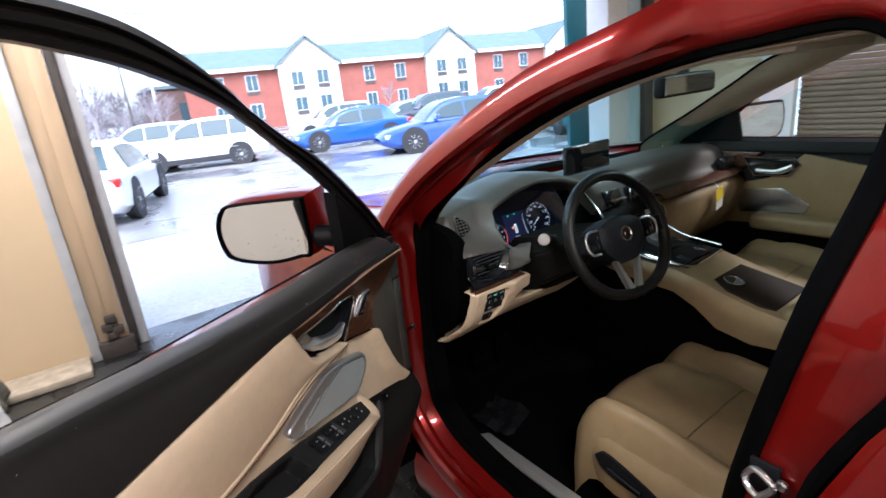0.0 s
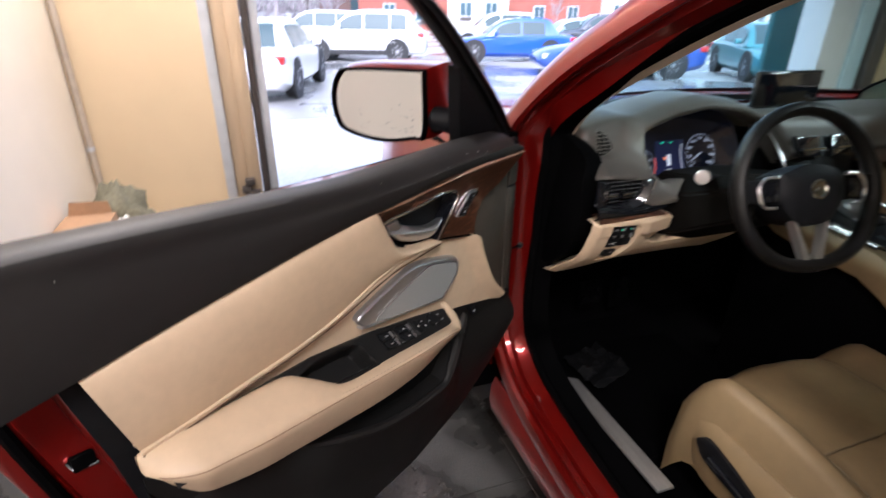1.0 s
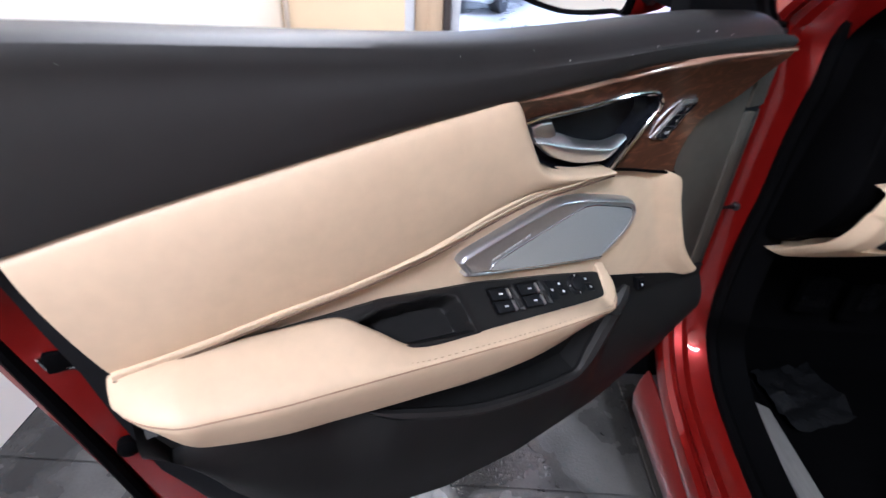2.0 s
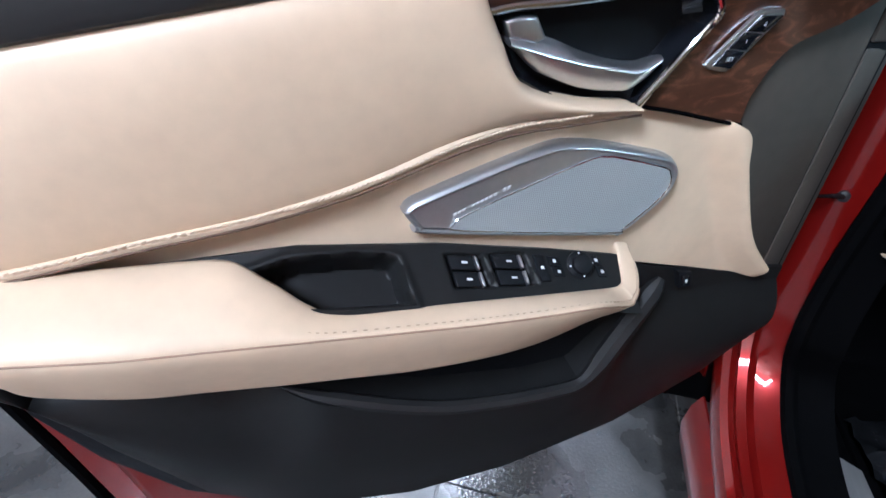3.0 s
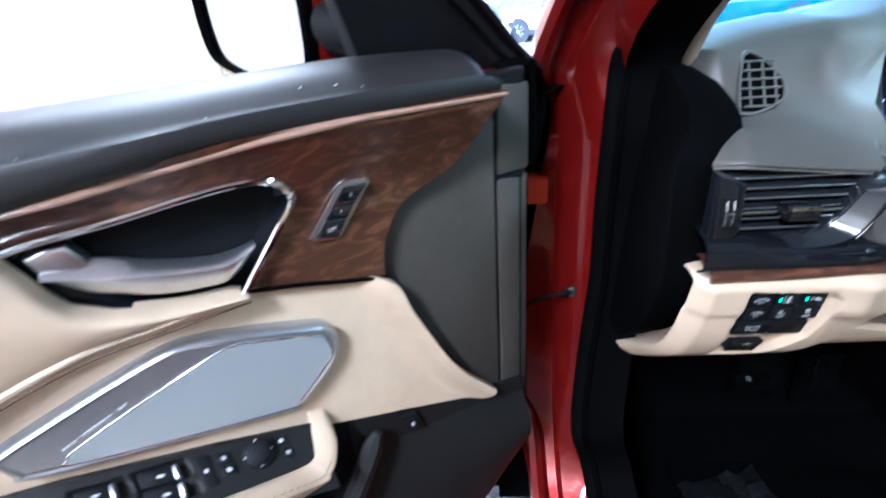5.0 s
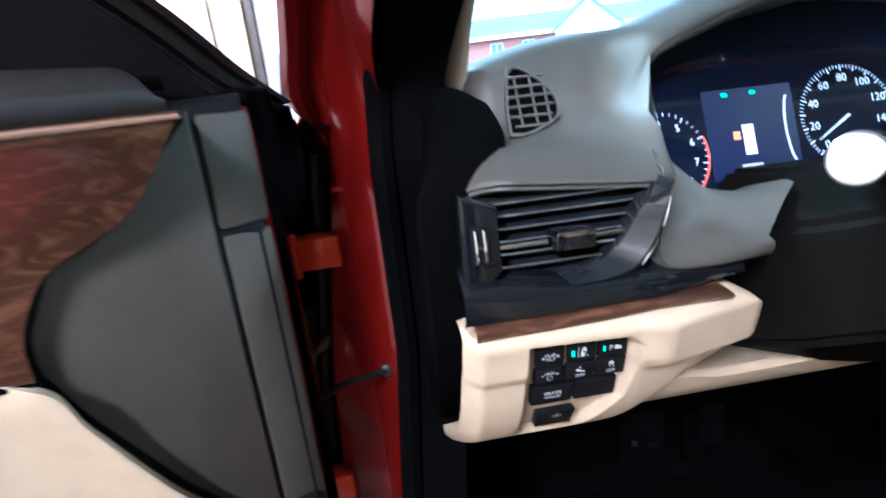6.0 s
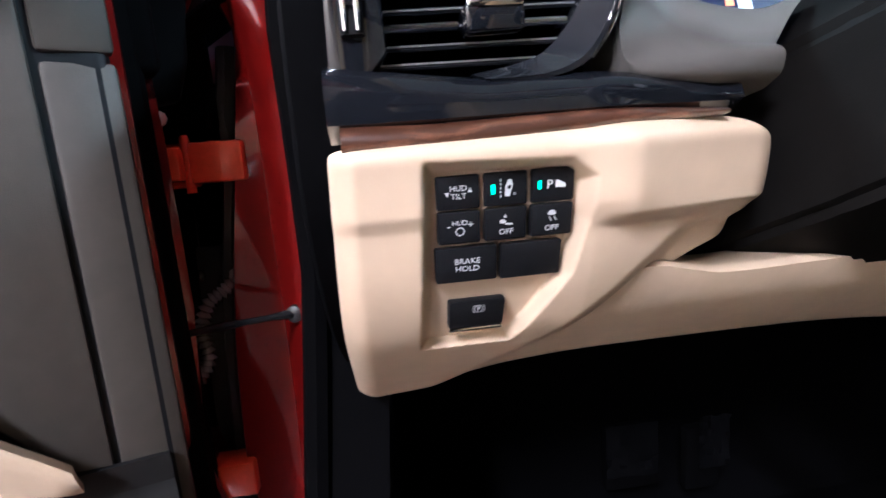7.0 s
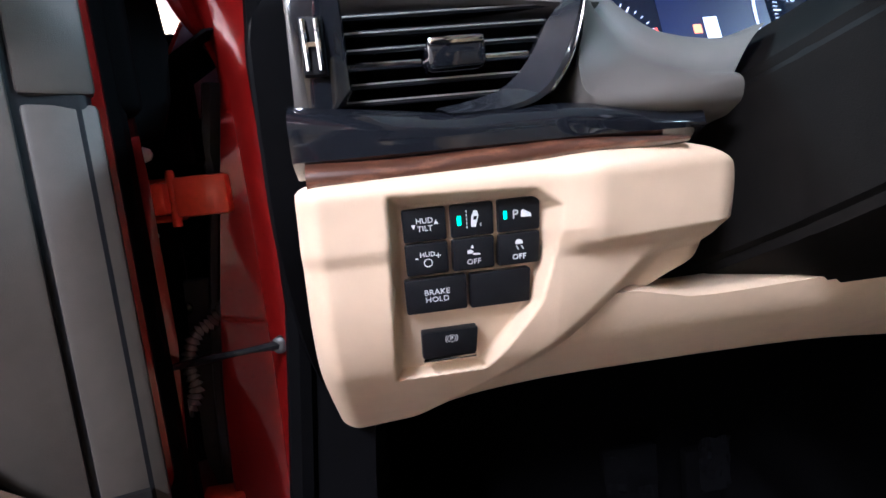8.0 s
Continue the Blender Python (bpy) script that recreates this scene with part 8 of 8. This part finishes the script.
def seat(xc, name, label, control, up=0.0, fwd=0.0):
    bm = bmesh.new()
    rows = []
    for s in np.linspace(0, 1, 22):
        y = -0.325 + fwd - 0.56 * s
        base = 0.640 + up - 0.02 * s + 0.045 * math.sin(math.pi * min(1, s * 1.4)) * 0.5
        front = max(0, 1 - s / 0.13)
        row = []
        for k in np.linspace(-1, 1, 25):
            bol = 0.052 * math.exp(-((abs(k) - 0.84) / 0.16) ** 2)
            edge = max(0, abs(k) - 0.88) / 0.12
            groove = 0.008 * math.exp(-((abs(k) - 0.60) / 0.035) ** 2) + 0.006 * math.exp(-((s - 0.45) / 0.03) ** 2) * (abs(k) < 0.6)
            row.append((xc + k * 0.265, y + 0.02 * abs(k) ** 3 + 0.045 * (1 - k * k) * (1 - s) ** 2, base + 0.030 * (1 - s) ** 2 * math.exp(-(k / 0.75) ** 2) + bol * (1 - 0.5 * front) - 0.10 * edge ** 2 - groove - 0.055 * front ** 2.2 - 0.02 * abs(k) * front + 0.008 * noise.noise(Vector((k * 2.2 + s * 1.5, s * 4.0 - k, 7.3))) + 0.004 * noise.noise(Vector((k * 5.0 - s * 3.0, s * 9.0 + k * 2.0, 2.1))) - 0.006 * math.exp(-((s - 0.18 - 0.12 * k) / 0.025) ** 2)))
        rows.append(row)
    sheet(bm, rows, 0.11, (0, 0, -1))
    st = part(name, bm, TANSHADED, car, label, sharp=80)
    for j in (5, 19):
        bm = bmesh.new()
        tube(bm, [(q[j][0], q[j][1], q[j][2] + 0.001) for q in rows[1:]], 0.0022, 6)
        part("seat_seam", bm, SEAMDARK, st)
    bm = bmesh.new()
    tube(bm, [(q[0], q[1], q[2] + 0.001) for q in rows[10][5:20]], 0.0020, 6)
    part("seat_seam", bm, SEAMDARK, st)
    bm = bmesh.new()
    rows = []
    for s in np.linspace(0, 1, 20):
        z = 0.66 + 0.62 * s
        y = -0.86 - 0.17 * s
        row = []
        for k in np.linspace(-1, 1, 21):
            bol = 0.06 * math.exp(-((abs(k) - 0.85) / 0.16) ** 2) * (1 - 0.6 * s)
            row.append((xc + k * (0.27 - 0.06 * s ** 3), y + bol - 0.07 * max(0, abs(k) - 0.9) * 10 * 0.4, z))
        rows.append(row)
    sheet(bm, rows, 0.12, (0, -1, 0))
    part("seat_back", bm, TANSHADED, st, sharp=80)
    bm = bmesh.new()
    box(bm, xc - 0.13, xc + 0.13, -1.16, -1.06, 1.32, 1.49, 0.04, 4)
    part("headrest", bm, TANSHADED, st)
    for dx in (-0.06, 0.06):
        bm = bmesh.new()
        tube(bm, [(xc + dx, -1.10, 1.24), (xc + dx, -1.11, 1.34)], 0.006, 8)
        part("headrest_post", bm, CHROME, st)
    bm = bmesh.new()
    box(bm, xc - 0.22, xc + 0.22, -0.84, -0.42, 0.36, 0.52, 0.02, 2)
    part("seat_base", bm, CARPET, st)
    if control:
        bm = bmesh.new()
        rows = []
        for s in np.linspace(0, 1, 16):
            y = -0.385 - 0.50 * s
            top = 0.595 - 0.02 * s
            row = [(xc - 0.262, y, top + 0.025), (xc - 0.282, y, top), (xc - 0.288, y, top - 0.06), (xc - 0.280, y, 0.47 + 0.02 * max(0, 1 - s * 6)), (xc - 0.25, y, 0.45)]
            f0 = max(0, 1 - s / 0.2) ** 2
            rows.append([(x + 0.03 * f0, yy, z) for x, yy, z in row])
        sheet(bm, rows, 0.01, (1, 0, 0))
        part("seat_valance", bm, TANSHADED, st, "tan side valance")
        bm = bmesh.new()
        cn = [tuple(q) for q in cr([(-0.43, 0.575), (-0.455, 0.595), (-0.50, 0.588), (-0.60, 0.555), (-0.63, 0.535), (-0.60, 0.520), (-0.50, 0.530), (-0.45, 0.545), (-0.43, 0.575)], 28)][:-1]
        plate(bm, cn, xc - 0.283, xc - 0.292, lambda p, a, q: Vector((a, p, q)), 0.002)
        part("seat_control_plate", bm, BLACK, st, "black seat control plate")
        bm = bmesh.new()
        box(bm, xc - 0.303, xc - 0.291, -0.575, -0.475, 0.546, 0.562, 0.004, 2, f=lambda x, y, z: Vector((x, y, z + 0.20 * (y + 0.5))))
        part("seat_lever", bm, GLOSSBLACK, st, "gloss black seat switch")
    return st


seat(0.565, "driver_seat", "tan leather driver seat, creased", True, 0.0, -0.03)
seat(1.335, "passenger_seat", "tan leather passenger seat", False, 0.125, 0.11)
# pedals and mat
for px, pw, pz in ((0.62, 0.06, 0.50), (0.50, 0.09, 0.52)):
    bm = bmesh.new()
    box(bm, px - pw / 2, px + pw / 2, 0.305, 0.325, pz - 0.06, pz + 0.05, 0.006, 2)
    part("pedal", bm, CARPET, car, "black pedal")
bm = bmesh.new()
plate(bm, [(0.28, -0.30), (0.76, -0.30), (0.76, 0.18), (0.30, 0.22)], 0.361, 0.374, lambda p, a, q: Vector((p, q, a)), 0.004)
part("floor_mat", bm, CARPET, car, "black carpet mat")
PEDALFILM = mat("crinkled_pedal_film", (0.004, 0.004, 0.0045), 0.07, var=0.3, scale=60, coat=0.6)
FILM = mat("clear_film", (0.010, 0.0105, 0.0115), 0.14, var=0.5, scale=18, bump=1.0, bscale=40)
bm = bmesh.new()
rows = [[(0.29 + 0.16 * i / 9, 0.14 - 0.20 * j / 9 + 0.04 * i / 9, 0.405 + 0.03 * j / 9 + 0.028 * noise.noise(Vector((i * 0.6, j * 0.6, 3)))) for i in range(10)] for j in range(10)]
rows = [[(x, y, max(0.377, z - 0.012)) for x, y, z in r] for r in rows]
sheet(bm, rows, 0.001, (0, 0, -1))
part("protective_film", bm, FILM, car, "crumpled clear film on the mat")
for fx_, fz, fw in ((0.495, 0.535, 0.042), (0.632, 0.530, 0.026)):
    bm = bmesh.new()
    rows = [[(fx_ + fw * (i / 8 - 0.5) * 2, 0.297 - 0.010 * abs(noise.noise(Vector((i * 0.9, j * 0.8, fx_ * 40)))), fz + 0.045 * (j / 8 - 0.5) * 2) for i in range(9)] for j in range(9)]
    sheet(bm, rows, 0.0008, (0, 1, 0))
    part("pedal_wrap", bm, PEDALFILM, car, "crinkled clear plastic wrap on a pedal", sharp=12)

# ---------------------------------------------------------------- passenger side
pdoor = bmesh.new()
box(pdoor, 1.715, 1.80, -0.86, 0.05, 0.45, 1.205, 0.02, 2)
pd = part("passenger_door", pdoor, BLACK, car, "closed passenger door with tan and black trim")
bm = bmesh.new()
sheet(bm, [[(1.86 + b, y, z) for y in np.linspace(-0.97, 0.07, 12)] for z, b in ((0.36, -0.03), (0.45, -0.012), (0.62, 0.006), (0.80, 0.015), (0.98, 0.012), (1.10, 0.0), (1.18, -0.012), (1.215, -0.02))], 0.004, (-1, 0, 0))
part("door_skin", bm, RED, pd)
fx = lambda p, a, q: Vector((1.715 - a, p, q))
bm = bmesh.new()
plate(bm, [(-0.36, 1.165), (-0.84, 1.075), (-0.84, 0.93), (-0.20, 0.86), (0.035, 0.84), (0.03, 0.93), (-0.10, 1.03), (-0.24, 1.055)], 0.0, 0.014, fx, 0.006)
part("door_insert", bm, TANSHADED, pd, "tan leather door insert")
bm = bmesh.new()
plate(bm, [(-0.13, 1.145), (-0.33, 1.148), (-0.355, 1.12), (-0.31, 1.075), (-0.18, 1.068)], 0.0, 0.018, fx, 0.004)
part("handle_recess", bm, GLOSSBLACK, pd)
bm = bmesh.new()
tube(bm, [(1.69, y, z) for y, z in cr([(-0.33, 1.115), (-0.27, 1.09), (-0.19, 1.092)], 10)], [0.012] * 5 + [0.009] * 6, 8)
part("pull_lever", bm, SILVER, pd, "satin silver pull lever")
bm = bmesh.new()
tube(bm, [(1.696, y, z) for y, z in [(-0.13, 1.145), (-0.33, 1.148), (-0.355, 1.12), (-0.31, 1.075), (-0.18, 1.068), (-0.13, 1.145)]], 0.003, 6)
part("chrome_ring", bm, CHROME, pd)
bm = bmesh.new()
plate(bm, [(-0.11, 1.000), (-0.29, 1.022), (-0.40, 0.965), (-0.385, 0.925), (-0.13, 0.903)], 0.010, 0.020, fx, 0.003)
part("speaker_grille", bm, DARKSILVER, pd, "dark silver speaker grille")
bm = bmesh.new()
box(bm, 1.62, 1.715, -0.70, -0.20, 0.850, 0.915, 0.02, 4)
part("armrest", bm, TANSHADED, pd, "tan padded armrest")
bm = bmesh.new()
plate(bm, [(0.04, 1.17), (-0.20, 1.165), (-0.13, 1.10), (0.035, 1.06)], 0.0, 0.012, fx, 0.004)
part("wood_trim", bm, WOOD, pd)
bm = bmesh.new()
rows = [[(x, y, z) for x, z in ((1.80, 1.215), (1.75, 1.222), (1.712, 1.212), (1.70, 1.18))] for y in (-0.88, -0.4, 0.06)]
sheet(bm, rows, 0.008, (0, 0, -1))
part("belt_pad", bm, BLACK, pd)
bm = bmesh.new()
sheet(bm, [[(1.79, -0.88, 1.21), (1.79, 0.05, 1.21)], [(1.70, -0.93, 1.57), (1.74, -0.30, 1.42)]], 0.004, (1, 0, 0))
g_ = part("side_glass", bm, GLASS, pd, "clear side window")
g_.visible_shadow = False
bm = bmesh.new()
plate(bm, [(0.20, 1.19), (-0.115, 1.205), (-0.09, 1.34), (0.03, 1.30)], 1.716, 1.73, lambda p, a, q: Vector((a, p, q)), 0.002)
part("mirror_sail", bm, BLACK, pd)
PMC, PMN = Vector((1.985, -0.070, 1.268)), Vector((-0.60, -0.80, 0)).normalized()
PMD = Vector((0.80, -0.60, 0))
sm2 = [tuple(q) for q in cr([(0.092, 0.076), (-0.078, 0.070), (-0.098, 0.045), (-0.098, -0.055), (-0.078, -0.078), (0.06, -0.076), (0.094, -0.050), (0.102, 0.02), (0.092, 0.076)], 40)][:-1]
mp2 = lambda a, b, c: PMC + PMD * a - PMN * b + Vector((0, 0, c))
bm = bmesh.new()
loft(bm, [[mp2(a * k, b, c * k) for a, c in sm2] for k, b in ((1.0, 0.006), (1.05, -0.004), (1.10, 0.01), (1.12, 0.05), (0.98, 0.09), (0.4, 0.115))])
part("mirror_housing", bm, BLACK, pd, "dark mirror housing")
# rain-speckled glass; white base colour replaces the bright reflection in it
bm = bmesh.new()
plate(bm, sm2, 0.004, -0.003, mp2)
part("mirror_glass", bm, mat("whitened_wet_mirror_glass", (0.95, 0.96, 0.97), 0.30, 0.15, var=0.35, scale=60, bump=1.0, bscale=90, stretch=(1, 1, 4)), pd, "rain-speckled mirror glass, coloured white for its bright reflection")
bm = bmesh.new()
box(bm, 1.78, 1.88, -0.03, 0.02, 1.215, 1.25, 0.01, 2)
part("mirror_arm", bm, BLACK, pd)
# lower dash on the passenger side
bm = bmesh.new()
rows = []
for x in np.linspace(1.10, 1.72, 24):
    rows.append([(x, y, z) for y, z in cr([(-0.05, 1.070), (-0.115, 1.062), (-0.135, 1.02), (-0.12, 0.94), (-0.06, 0.84), (0.03, 0.80)], 14)])
sheet(bm, rows, 0.006, (0, 1, 0))
part("glovebox", bm, TANSHADED, car, "tan glovebox door")
bm = bmesh.new()
rows = [[(x, y, z) for y, z in ((-0.04, 1.105), (-0.11, 1.098), (-0.13, 1.082), (-0.10, 1.066))] for x in np.linspace(1.10, 1.72, 10)]
sheet(bm, rows, 0.004, (0, 1, 0))
part("passenger_trim", bm, WOOD, dash, "dark walnut trim over the glovebox")
bm = bmesh.new()
box(bm, 1.60, 1.70, -0.10, -0.06, 1.10, 1.155, 0.01, 2)
part("passenger_vent", bm, GLOSSBLACK, dash)
tag_ = thing("hang_tag", (1.44, -0.16, 0.97), "yellow and white paper tag hung from the glovebox", "tag")
bm = bmesh.new()
plate(bm, [(1.425, 1.055), (1.475, 1.065), (1.478, 1.015), (1.428, 1.005)], -0.156, -0.158, lambda p, a, q: Vector((p, a, q)))
part("card", bm, YELLOW, tag_)
bm = bmesh.new()
plate(bm, [(1.428, 1.0045), (1.478, 1.0145), (1.479, 0.978), (1.430, 0.968)], -0.156, -0.158, lambda p, a, q: Vector((p, a, q)))
part("slip", bm, PAPER, tag_, "white paper slip")
bm = bmesh.new()
tube(bm, [(1.448, -0.157, 1.055), (1.45, -0.140, 1.075), (1.452, -0.12, 1.085)], 0.0015, 5)
part("string", bm, PAPER, tag_)
# rear-view mirror
bm = bmesh.new()
box(bm, 0.745, 1.04, -0.325, -0.290, 1.468, 1.532, 0.012, 3)
rvm = part("rear_view_mirror", bm, BLACK, car, "black rear-view mirror")
bm = bmesh.new()
box(bm, 0.755, 1.03, -0.328, -0.3255, 1.476, 1.524)
part("mirror_glass", bm, mat("dim_mirror_glass", (0.20, 0.21, 0.22), 0.03, 1.0, var=0.0), rvm)
bm = bmesh.new()
tube(bm, [(0.91, -0.295, 1.52), (0.91, -0.28, 1.565)], 0.018, 8)
part("mirror_stem", bm, BLACK, rvm)

# ---------------------------------------------------------------- floor tiles
tile_mesh = None
for i in range(8):
    for j in range(9):
        cx, cy = -1.70 + 0.305 + 0.61 * i, -2.40 + 0.305 + 0.61 * j
        if tile_mesh is None:
            bm = bmesh.new()
            box(bm, -0.3025, 0.3025, -0.3025, 0.3025, -0.003, 0.0, 0.0015, 1)
            ob = part("tile", bm, FLOORTILE, floor, smooth=False)
            tile_mesh = ob.data
        else:
            ob = new("tile", tile_mesh)
            ob.parent = floor
        ob.location = (cx, cy, 0.0)
